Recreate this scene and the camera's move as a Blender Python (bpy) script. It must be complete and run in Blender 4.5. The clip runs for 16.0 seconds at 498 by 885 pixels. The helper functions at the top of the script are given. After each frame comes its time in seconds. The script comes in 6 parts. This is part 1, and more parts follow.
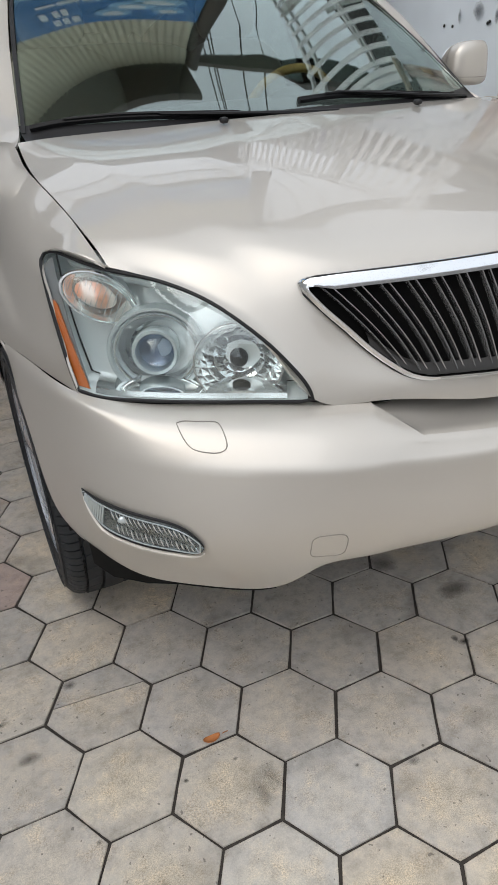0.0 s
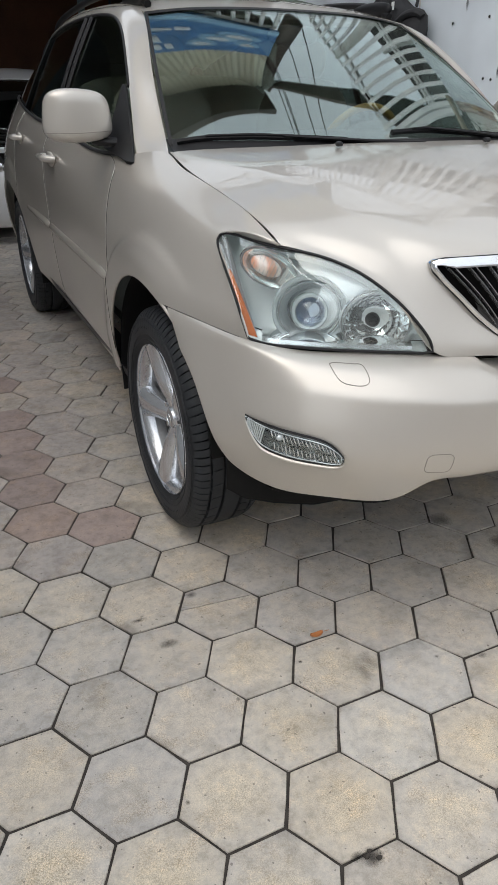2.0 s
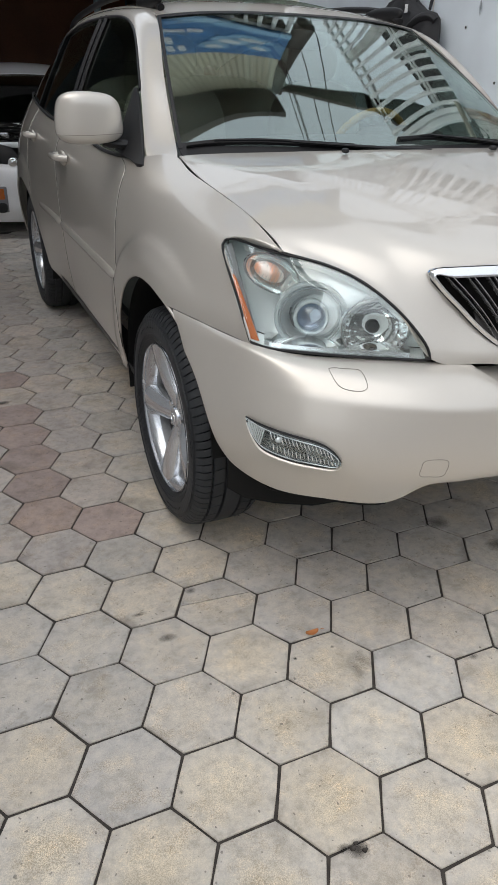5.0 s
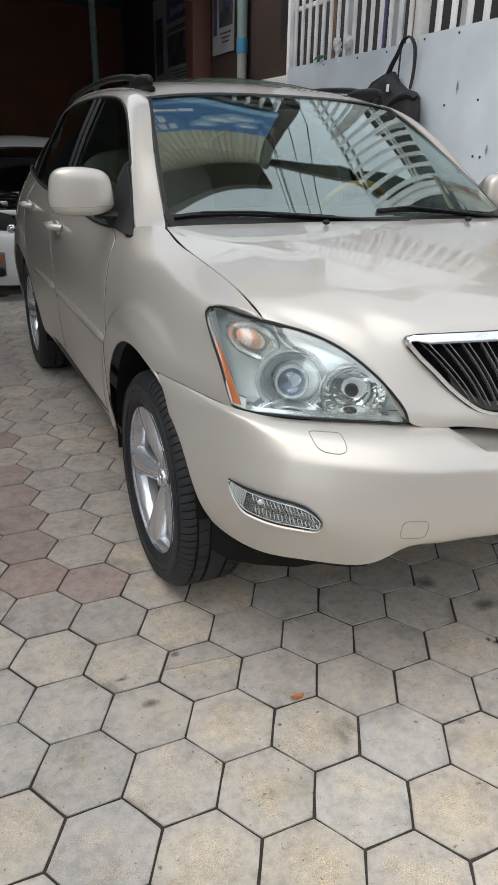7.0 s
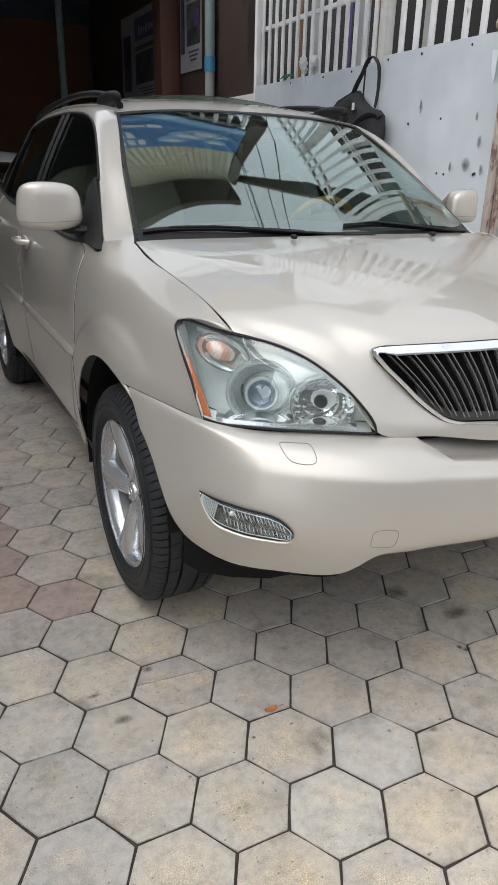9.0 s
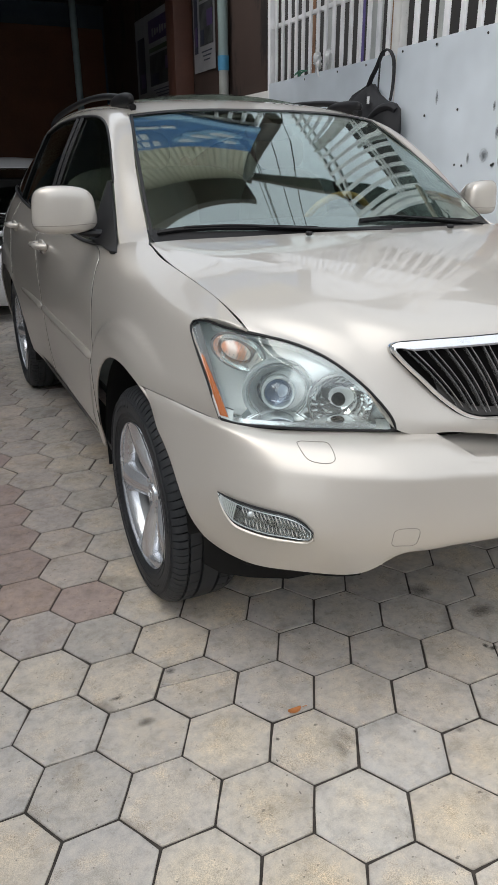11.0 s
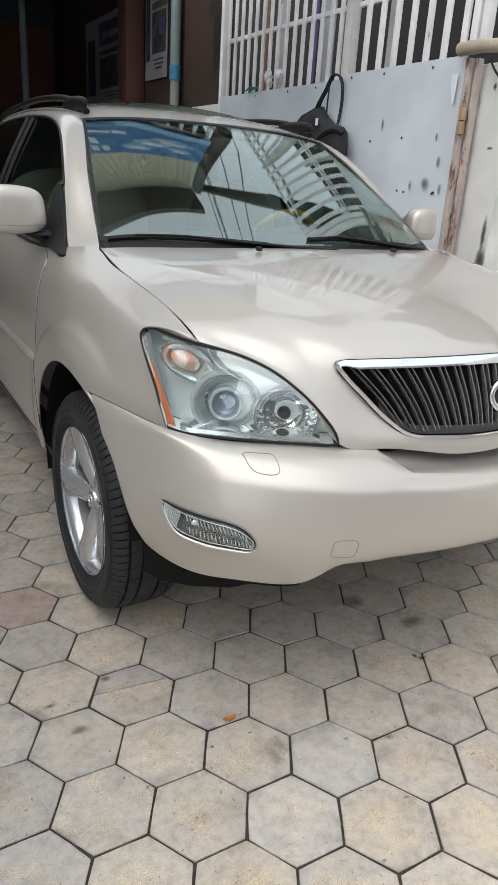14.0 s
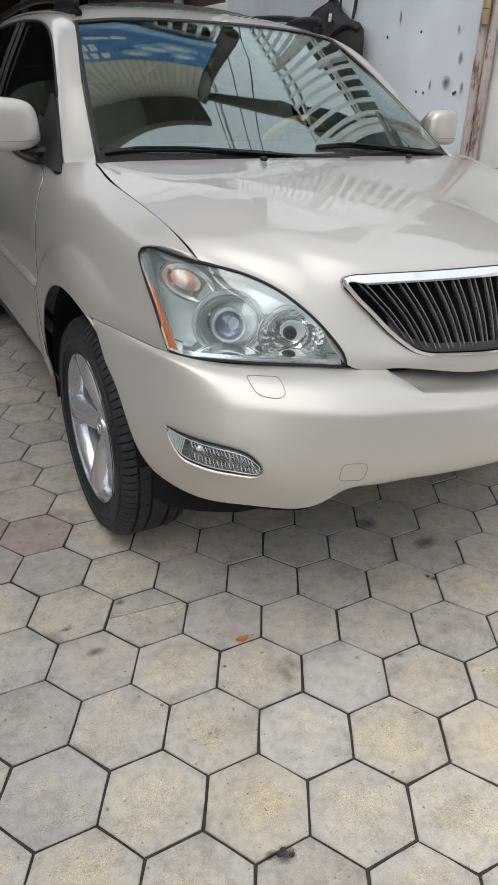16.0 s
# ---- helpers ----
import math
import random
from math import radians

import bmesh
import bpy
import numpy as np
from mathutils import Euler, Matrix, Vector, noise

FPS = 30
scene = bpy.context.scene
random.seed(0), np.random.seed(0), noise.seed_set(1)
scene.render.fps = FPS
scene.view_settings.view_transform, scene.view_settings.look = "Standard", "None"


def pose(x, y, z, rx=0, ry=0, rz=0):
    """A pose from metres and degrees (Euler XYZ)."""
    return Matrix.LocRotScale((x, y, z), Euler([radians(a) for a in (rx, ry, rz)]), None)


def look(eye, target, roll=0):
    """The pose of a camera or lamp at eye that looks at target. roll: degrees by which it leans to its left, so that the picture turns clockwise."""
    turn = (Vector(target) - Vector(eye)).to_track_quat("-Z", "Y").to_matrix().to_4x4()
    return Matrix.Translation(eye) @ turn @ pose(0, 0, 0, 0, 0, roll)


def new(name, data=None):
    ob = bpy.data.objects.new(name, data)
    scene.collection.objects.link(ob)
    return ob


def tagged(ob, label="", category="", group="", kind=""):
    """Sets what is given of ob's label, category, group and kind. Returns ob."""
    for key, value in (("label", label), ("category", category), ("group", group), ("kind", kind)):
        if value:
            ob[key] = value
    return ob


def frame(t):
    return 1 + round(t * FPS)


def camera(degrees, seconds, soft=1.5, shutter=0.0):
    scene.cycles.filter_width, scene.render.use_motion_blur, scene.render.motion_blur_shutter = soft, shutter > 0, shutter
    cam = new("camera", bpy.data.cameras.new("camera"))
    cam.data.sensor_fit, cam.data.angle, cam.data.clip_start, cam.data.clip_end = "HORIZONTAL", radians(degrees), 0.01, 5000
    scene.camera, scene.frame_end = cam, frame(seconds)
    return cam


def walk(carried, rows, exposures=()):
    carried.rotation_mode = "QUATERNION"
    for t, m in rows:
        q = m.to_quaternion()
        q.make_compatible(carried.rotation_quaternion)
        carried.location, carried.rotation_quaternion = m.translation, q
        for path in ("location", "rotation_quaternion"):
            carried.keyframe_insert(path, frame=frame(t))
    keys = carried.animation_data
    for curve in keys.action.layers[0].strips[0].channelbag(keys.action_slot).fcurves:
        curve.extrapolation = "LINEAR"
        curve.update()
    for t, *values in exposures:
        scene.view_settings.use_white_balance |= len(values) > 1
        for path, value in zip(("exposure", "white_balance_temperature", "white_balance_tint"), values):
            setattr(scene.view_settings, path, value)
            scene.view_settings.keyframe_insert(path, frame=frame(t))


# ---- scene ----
cam = camera(39.8, 16.0)
PATH = [
    (0, (-1.002, -1.69, 1.304), (-0.309, -0.094, 0.318), -3.3),
    (0.5, (-1.15, -1.806, 1.293), (-0.337, -0.26, 0.32), -2.1),
    (1, (-1.309, -1.936, 1.304), (-0.425, -0.413, 0.356), -2.7),
    (1.5, (-1.42, -1.951, 1.309), (-0.537, -0.413, 0.383), -0.8),
    (2, (-1.475, -1.936, 1.31), (-0.728, -0.322, 0.396), 0.3),
    (2.5, (-1.464, -1.957, 1.308), (-0.702, -0.323, 0.443), -0.6),
    (3, (-1.444, -1.959, 1.3), (-0.665, -0.343, 0.418), -1.0),
    (3.5, (-1.435, -1.954, 1.299), (-0.653, -0.349, 0.399), -1.3),
    (4, (-1.459, -1.97, 1.319), (-0.71, -0.338, 0.439), -0.5),
    (4.2, (-1.471, -1.979, 1.335), (-0.722, -0.363, 0.425), 0.4),
    (6.3, (-1.461, -1.953, 1.344), (-0.781, -0.32, 0.411), 0.7),
    (6.5, (-1.454, -1.959, 1.361), (-0.769, -0.271, 0.536), -0.4),
    (7, (-1.447, -1.997, 1.362), (-0.685, -0.318, 0.587), 1.1),
    (7.5, (-1.456, -1.991, 1.363), (-0.676, -0.33, 0.566), 1.3),
    (8, (-1.453, -2.005, 1.366), (-0.628, -0.354, 0.595), 1.8),
    (8.5, (-1.451, -2.007, 1.363), (-0.61, -0.35, 0.625), 1.4),
    (10.8, (-1.429, -2.003, 1.354), (-0.626, -0.327, 0.615), 0.2),
    (11, (-1.43, -2.0, 1.357), (-0.649, -0.314, 0.618), -0.5),
    (11.5, (-1.442, -2.002, 1.359), (-0.662, -0.306, 0.64), -0.2),
    (12, (-1.45, -2.0, 1.362), (-0.629, -0.315, 0.666), 0.7),
    (12.5, (-1.45, -2.004, 1.362), (-0.583, -0.333, 0.687), 1.3),
    (13, (-1.454, -2.003, 1.368), (-0.491, -0.391, 0.679), 2.5),
    (13.5, (-1.467, -2.012, 1.372), (-0.488, -0.404, 0.697), 2.7),
    (14, (-1.466, -2.008, 1.367), (-0.512, -0.399, 0.659), 3.7),
    (14.5, (-1.456, -2.007, 1.358), (-0.526, -0.413, 0.587), 3.4),
    (15, (-1.44, -2.009, 1.354), (-0.511, -0.444, 0.525), 3.3),
    (15.5, (-1.433, -1.998, 1.352), (-0.52, -0.451, 0.472), 3.0),
    (16, (-1.411, -1.993, 1.35), (-0.548, -0.436, 0.439), 1.8),
]
SKY, SUN = 0.212, 1.35
walk(cam, [(t, look(eye, target, roll)) for t, eye, target, roll in PATH], [(0, -0.08), (1.5, -0.06), (4, -0.01), (6.5, 0.02), (7.2, 0.08), (8.5, 0.06), (11, 0.06), (13.5, 0.10), (14.2, 0.05), (15, 0.0), (16, -0.03)])

# ---- light ----
world = bpy.data.worlds.new("sky")
scene.world = world
world.use_nodes = True
wn = world.node_tree.nodes
sky = wn.new("ShaderNodeTexSky")
sky.sky_type, sky.sun_disc = "NISHITA", False
sky.sun_elevation, sky.sun_rotation = radians(51), radians(253)
sky.air_density, sky.dust_density, sky.ozone_density = 1.0, 6.0, 0.6
wn["Background"].inputs[1].default_value = SKY
veil = wn.new("ShaderNodeMix")
veil.data_type = "RGBA"
veil.inputs[0].default_value = 0.82
veil.inputs[7].default_value = (5.58, 5.88, 6.25, 1)  # even cloud cover
world.node_tree.links.new(sky.outputs[0], veil.inputs[6])
world.node_tree.links.new(veil.outputs[2], wn["Background"].inputs[0])
sun = new("sun", bpy.data.lights.new("sun", "SUN"))
sun.data.energy, sun.data.angle, sun.data.color = SUN, radians(75), (1.0, 0.99, 0.98)
sun.matrix_world = look((-4.0, -1.2, 5.2), (0, 0, 0))

# ---- materials ----
def nodes_of(name):
    m = bpy.data.materials.new(name)
    m.use_nodes = True
    n, l = m.node_tree.nodes, m.node_tree.links
    return m, n, l, n["Principled BSDF"]


def noise_tex(n, l, scale, detail=4.0, rough=0.6, space="Object", stretch=None):
    co = n.new("ShaderNodeTexCoord")
    tex = n.new("ShaderNodeTexNoise")
    tex.inputs["Scale"].default_value, tex.inputs["Detail"].default_value, tex.inputs["Roughness"].default_value = scale, detail, rough
    if stretch:
        mp = n.new("ShaderNodeMapping")
        mp.inputs["Scale"].default_value = stretch
        l.new(co.outputs[space], mp.inputs[0])
        l.new(mp.outputs[0], tex.inputs["Vector"])
    else:
        l.new(co.outputs[space], tex.inputs["Vector"])
    return tex


def ramp(n, l, src, stops):
    r = n.new("ShaderNodeValToRGB")
    while len(r.color_ramp.elements) < len(stops):
        r.color_ramp.elements.new(0.5)
    for e, (p, c) in zip(r.color_ramp.elements, stops):
        e.position, e.color = p, (*c, 1) if len(c) == 3 else c
    l.new(src, r.inputs[0])
    return r


def blend(n, l, fac, a, b, mode="MIX"):
    m = n.new("ShaderNodeMix")
    m.data_type, m.blend_type = "RGBA", mode
    for sock, v in ((m.inputs[0], fac), (m.inputs[6], a), (m.inputs[7], b)):
        if isinstance(v, (int, float)):
            sock.default_value = v
        elif isinstance(v, tuple):
            sock.default_value = (*v, 1)
        else:
            l.new(v, sock)
    return m.outputs[2]


def add_bump(n, l, bsdf, src, strength, dist=0.002):
    b = n.new("ShaderNodeBump")
    b.inputs["Strength"].default_value, b.inputs["Distance"].default_value = strength, dist
    l.new(src, b.inputs["Height"])
    l.new(b.outputs[0], bsdf.inputs["Normal"])


def plain(name, colour, rough=0.5, metal=0.0, vary=0.12, scale=30.0, bump=0.0, coat=0.0, spec=0.5):
    """A surface of one colour with a little grain at two scales."""
    m, n, l, p = nodes_of(name)
    big, small = noise_tex(n, l, scale / 6), noise_tex(n, l, scale * 4)
    dark, light = tuple(c * (1 - vary) for c in colour), tuple(min(1, c * (1 + vary)) for c in colour)
    a = ramp(n, l, big.outputs[0], [(0.3, dark), (0.7, light)])
    out = blend(n, l, vary, a.outputs[0], small.outputs[0], "OVERLAY")
    l.new(out, p.inputs["Base Color"])
    rr = n.new("ShaderNodeMapRange")
    rr.inputs[3].default_value, rr.inputs[4].default_value = max(0.02, rough - 0.08), min(1, rough + 0.08)
    l.new(big.outputs[0], rr.inputs[0])
    l.new(rr.outputs[0], p.inputs["Roughness"])
    p.inputs["Metallic"].default_value, p.inputs["Coat Weight"].default_value = metal, coat
    p.inputs["Specular IOR Level"].default_value = spec
    if bump:
        add_bump(n, l, p, small.outputs[0], bump)
    return m


def clear(name, tint, gloss_rough=0.0, face_on=0.04, gloss=(1, 1, 1)):
    """Thin clear glass or plastic: see-through, with a mirror gloss that grows at the edges."""
    m, n, l, p = nodes_of(name)
    n.remove(p)
    tr, gl, mx, lw = n.new("ShaderNodeBsdfTransparent"), n.new("ShaderNodeBsdfGlossy"), n.new("ShaderNodeMixShader"), n.new("ShaderNodeLayerWeight")
    tr.inputs[0].default_value = (*tint, 1)
    gl.inputs["Roughness"].default_value = gloss_rough
    gl.inputs[0].default_value = (*gloss, 1)
    lw.inputs[0].default_value = 0.5
    up, grow = n.new("ShaderNodeMath"), n.new("ShaderNodeMath")
    up.operation, grow.operation = "POWER", "MULTIPLY_ADD"
    l.new(lw.outputs["Facing"], up.inputs[0])
    up.inputs[1].default_value = 5.0
    l.new(up.outputs[0], grow.inputs[0])
    grow.inputs[1].default_value, grow.inputs[2].default_value = 1 - face_on, face_on
    l.new(grow.outputs[0], mx.inputs[0])
    l.new(tr.outputs[0], mx.inputs[1])
    l.new(gl.outputs[0], mx.inputs[2])
    l.new(mx.outputs[0], n["Material Output"].inputs[0])
    return m


def paint_mat(name, colour, metal=0.42, rough=0.36):
    """Pearl car paint: flakes under a clear coat."""
    m, n, l, p = nodes_of(name)
    fl, big = noise_tex(n, l, 900, 2), noise_tex(n, l, 2.5)
    c = blend(n, l, ramp(n, l, fl.outputs[0], [(0.35, (0, 0, 0)), (0.75, (1, 1, 1))]).outputs[0], tuple(v * 0.93 for v in colour), tuple(min(1, v * 1.07) for v in colour))
    c = blend(n, l, 0.06, c, big.outputs[0], "OVERLAY")
    l.new(c, p.inputs["Base Color"])
    p.inputs["Metallic"].default_value, p.inputs["Roughness"].default_value = metal, rough
    p.inputs["Coat Weight"].default_value, p.inputs["Coat Roughness"].default_value = 1.0, 0.015
    dust = noise_tex(n, l, 60, 5)
    add_bump(n, l, p, dust.outputs[0], 0.012, 0.001)
    return m


def tile_mat(name, base, spread, worn=True, sandy=None):
    """Cast concrete paver: tone by piece, cloudy stains, sandy grains, dark pits."""
    m, n, l, p = nodes_of(name)
    info = n.new("ShaderNodeObjectInfo")
    geo = n.new("ShaderNodeNewGeometry")
    add = n.new("ShaderNodeMath")
    add.operation = "ADD"
    l.new(info.outputs["Random"], add.inputs[0])
    l.new(geo.outputs["Random Per Island"], add.inputs[1])
    frac = n.new("ShaderNodeMath")
    frac.operation = "FRACT"
    l.new(add.outputs[0], frac.inputs[0])
    co = n.new("ShaderNodeTexCoord")
    shift = n.new("ShaderNodeVectorMath")
    shift.operation = "MULTIPLY_ADD"
    l.new(frac.outputs[0], shift.inputs[0])
    shift.inputs[1].default_value = (37.0, 91.0, 13.0)
    l.new(geo.outputs["Position"], shift.inputs[2])

    def tex(scale, detail=5.0, rough=0.65):
        t = n.new("ShaderNodeTexNoise")
        t.inputs["Scale"].default_value, t.inputs["Detail"].default_value, t.inputs["Roughness"].default_value = scale, detail, rough
        l.new(shift.outputs[0], t.inputs["Vector"])
        return t.outputs[0]
    tone = ramp(n, l, frac.outputs[0], [(0.0, tuple(c * (1 - spread) for c in base)), (0.3, (base[0] * 0.98, base[1] * 0.985, base[2] * 1.0)), (0.55, base),
                                        (0.8, (base[0] * 1.05, base[1] * 1.02, base[2] * 0.97)), (1.0, tuple(c * (1 + spread) for c in base))])
    cloud = ramp(n, l, tex(9, 6), [(0.30, (0.70, 0.685, 0.66)), (0.5, (1, 1, 1)), (0.72, (1.15, 1.12, 1.06))])
    c = blend(n, l, 0.85, tone.outputs[0], cloud.outputs[0], "MULTIPLY")
    mott = ramp(n, l, tex(38, 6, 0.7), [(0.36, (0.78, 0.77, 0.76)), (0.5, (1, 1, 1)), (0.66, (1.16, 1.14, 1.10))])
    c = blend(n, l, 0.7, c, mott.outputs[0], "MULTIPLY")
    warm = ramp(n, l, tex(14, 3), [(0.5, (0, 0, 0)), (0.68, (1, 1, 1))])
    grit = ramp(n, l, tex(330, 2, 0.5), [(0.40, (0.80, 0.76, 0.70)), (0.5, (1, 1, 1)), (0.63, (1.25, 1.2, 1.1))])
    wf = n.new("ShaderNodeMath")
    wf.operation = "MULTIPLY_ADD"
    l.new(warm.outputs[0], wf.inputs[0])
    wf.inputs[1].default_value, wf.inputs[2].default_value = 0.75, 0.2
    c = blend(n, l, wf.outputs[0], c, blend(n, l, 1.0, c, grit.outputs[0], "MULTIPLY"))
    c = blend(n, l, blend(n, l, 1.0, warm.outputs[0], (0.35, 0.35, 0.35), "MULTIPLY"), c, blend(n, l, 1.0, c, (1.09, 1.02, 0.92), "MULTIPLY"))
    if worn:
        # traffic has rubbed the middle down to its warm sand
        loc, ln, mad = n.new("ShaderNodeVectorMath"), n.new("ShaderNodeVectorMath"), n.new("ShaderNodeMath")
        loc.operation, ln.operation, mad.operation = "MULTIPLY", "LENGTH", "MULTIPLY_ADD"
        loc.inputs[1].default_value = (1, 1, 0)
        l.new(co.outputs["Object"], loc.inputs[0])
        l.new(loc.outputs[0], ln.inputs[0])
        l.new(tex(22, 5, 0.7), mad.inputs[0])
        mad.inputs[1].default_value = 0.16
        l.new(ln.outputs["Value"], mad.inputs[2])
        mid = ramp(n, l, mad.outputs[0], [(0.11, (1, 1, 1)), (0.19, (0, 0, 0))])
        sand = ramp(n, l, tex(420, 2, 0.5), [(0.38, (0.80, 0.73, 0.60)), (0.5, (1.12, 1.05, 0.90)), (0.64, (1.46, 1.37, 1.18))])
        tone_f = ramp(n, l, frac.outputs[0], [(0.0, (0.2, 0.2, 0.2)), (0.5, (0.85, 0.85, 0.85)), (0.75, (0.3, 0.3, 0.3)), (1.0, (1, 1, 1))])
        share = tone_f.outputs[0] if sandy is None else (sandy, sandy, sandy)
        c = blend(n, l, blend(n, l, 1.0, mid.outputs[0], share, "MULTIPLY"), c, blend(n, l, 1.0, c, sand.outputs[0], "MULTIPLY"))
        rim = ramp(n, l, mad.outputs[0], [(0.185, (1, 1, 1)), (0.215, (0.80, 0.79, 0.78))])
        c = blend(n, l, 0.8, c, rim.outputs[0], "MULTIPLY")
    pit = ramp(n, l, tex(95, 1, 0.4), [(0.735, (0, 0, 0)), (0.76, (1, 1, 1))])
    c = blend(n, l, blend(n, l, 1.0, pit.outputs[0], (0.6, 0.6, 0.6), "MULTIPLY"), c, (0.09, 0.08, 0.07))
    blot = ramp(n, l, tex(5.0, 2, 0.4), [(0.66, (0, 0, 0)), (0.74, (0.4, 0.4, 0.4))])
    c = blend(n, l, blot.outputs[0], c, (0.14, 0.12, 0.10))
    l.new(c, p.inputs["Base Color"])
    p.inputs["Roughness"].default_value = 0.72
    p.inputs["Specular IOR Level"].default_value = 0.35
    add_bump(n, l, p, grit.outputs[0], 0.25, 0.0008)
    return m


def worn_metal(name, paint, rust, amount, scale=3.0, rough=0.5):
    """Painted sheet or bar with rust breaking through, streaked downwards."""
    m, n, l, p = nodes_of(name)
    a, b, s = noise_tex(n, l, scale, 8, 0.7, stretch=(1, 1, 0.35)), noise_tex(n, l, scale * 9, 5), noise_tex(n, l, scale * 0.5, 3)
    f = ramp(n, l, a.outputs[0], [(1 - amount, (0, 0, 0)), (1 - amount + 0.07, (1, 1, 1))])
    tone = ramp(n, l, s.outputs[0], [(0.3, tuple(c * 0.80 for c in paint)), (0.7, tuple(min(1, c * 1.09) for c in paint))])
    rusty = ramp(n, l, b.outputs[0], [(0.3, tuple(c * 0.5 for c in rust)), (0.7, rust)])
    c = blend(n, l, f.outputs[0], tone.outputs[0], rusty.outputs[0])
    l.new(c, p.inputs["Base Color"])
    p.inputs["Roughness"].default_value = rough
    add_bump(n, l, p, b.outputs[0], 0.15, 0.001)
    return m


def ribbed(name, a, c, scale):
    """Moulded plastic with fine upright ribs of two tones."""
    m, n, l, p = nodes_of(name)
    co, wv = n.new("ShaderNodeTexCoord"), n.new("ShaderNodeTexWave")
    wv.inputs["Scale"].default_value, wv.inputs["Distortion"].default_value, wv.inputs["Detail"].default_value = scale / 20, 3.0, 2.0
    l.new(co.outputs["Object"], wv.inputs["Vector"])
    r = ramp(n, l, wv.outputs[0], [(0.25, a), (0.8, c)])
    l.new(r.outputs[0], p.inputs["Base Color"])
    p.inputs["Roughness"].default_value = 0.3
    add_bump(n, l, p, wv.outputs[0], 0.5, 0.001)
    return m


def smudge(name, colour, axes=(0, 1, 1), strength=0.85):
    """A soft-edged stain that thins out towards its rim."""
    m, n, l, p = nodes_of(name)
    co, sub, ln = n.new("ShaderNodeTexCoord"), n.new("ShaderNodeVectorMath"), n.new("ShaderNodeVectorMath")
    l.new(co.outputs["Generated"], sub.inputs[0])
    sub.operation, ln.operation = "SUBTRACT", "LENGTH"
    sub.inputs[1].default_value = (0.5, 0.5, 0.5)
    flat = n.new("ShaderNodeVectorMath")
    flat.operation = "MULTIPLY"
    flat.inputs[1].default_value = axes
    l.new(sub.outputs[0], flat.inputs[0])
    l.new(flat.outputs[0], ln.inputs[0])
    ns = noise_tex(n, l, 40, 4)
    add = n.new("ShaderNodeMath")
    add.operation = "MULTIPLY_ADD"
    l.new(ns.outputs[0], add.inputs[0])
    add.inputs[1].default_value = 0.22
    l.new(ln.outputs["Value"], add.inputs[2])
    a = ramp(n, l, add.outputs[0], [(0.16, (strength, strength, strength)), (0.50, (0, 0, 0))])
    l.new(a.outputs[0], p.inputs["Alpha"])
    p.inputs["Base Color"].default_value, p.inputs["Roughness"].default_value = (*colour, 1), 0.8
    return m


CHAMPAGNE = paint_mat("champagne_pearl_paint", (0.565, 0.532, 0.482))
WHITE_PAINT = paint_mat("white_car_paint", (0.86, 0.87, 0.88), 0.0, 0.3)
BLACK_TRIM = plain("black_trim", (0.014, 0.014, 0.015), 0.5, spec=0.3)
RAIL_BLACK = plain("rail_black", (0.009, 0.009, 0.010), 0.45, spec=0.15)
WIPER_BLACK = plain("wiper_black", (0.008, 0.008, 0.009), 0.55, spec=0.25)
RUBBER_SEAL = plain("rubber_seal", (0.012, 0.012, 0.012), 0.55)
UNDERBODY = plain("underbody_black", (0.012, 0.012, 0.012), 0.85, spec=0.12)
GRILLE_BACK = plain("grille_black", (0.004, 0.004, 0.004), 0.9, spec=0.05)
GRILLE_DARK = plain("grille_graphite", (0.50, 0.505, 0.51), 0.24, 0.85, vary=0.06, coat=0.6)
CHROME = plain("chrome", (0.86, 0.87, 0.88), 0.09, 1.0, vary=0.02)
SATIN_CHROME = plain("reflector_chrome", (0.93, 0.97, 0.98), 0.10, 0.28, vary=0.03, scale=8, bump=0.8)
ALLOY = plain("silver_alloy", (0.60, 0.62, 0.65), 0.26, 0.82, vary=0.05, coat=0.4)
RUBBER = plain("tyre_rubber", (0.025, 0.0275, 0.031), 0.55, vary=0.2, scale=60, bump=0.1, spec=0.35)
DISC = plain("brake_disc", (0.045, 0.043, 0.041), 0.45, 0.6)
BARREL = plain("dark_barrel", (0.26, 0.265, 0.27), 0.45, 0.7, vary=0.25, scale=25)
SPOKE = plain("spoke_alloy", (0.74, 0.76, 0.79), 0.20, 0.90, vary=0.05, coat=0.3)
GLASS = clear("windscreen_glass", (0.72, 0.77, 0.76), 0.0, 0.175, (0.90, 1.0, 0.975))
SIDE_GLASS = clear("tinted_side_glass", (0.60, 0.66, 0.63), 0.0, 0.04)
LENS = clear("clear_lens", (0.96, 0.98, 0.975), 0.0, 0.065, (0.93, 0.98, 1.0))
PROJ = clear("projector_lens", (0.80, 0.86, 0.95), 0.02, 0.14)
AMBER = plain("amber_reflector", (0.50, 0.13, 0.025), 0.25, vary=0.1, scale=200, coat=1.0)
LAMP_BRIGHT = plain("bright_reflector", (0.95, 0.98, 0.98), 0.06, 0.80, vary=0.03, scale=60)
BULB = ribbed("amber_bulb", (0.86, 0.42, 0.27), (0.93, 0.78, 0.70), 150)
DASH = plain("dashboard_grey", (0.15, 0.15, 0.145), 0.6)
SEAT = plain("beige_leather", (0.50, 0.46, 0.39), 0.5)
CABIN = plain("cabin_dark", (0.09, 0.09, 0.086), 0.7)
WOOD_RIM = plain("wood_leather_rim", (0.62, 0.42, 0.14), 0.35, vary=0.3, scale=40)
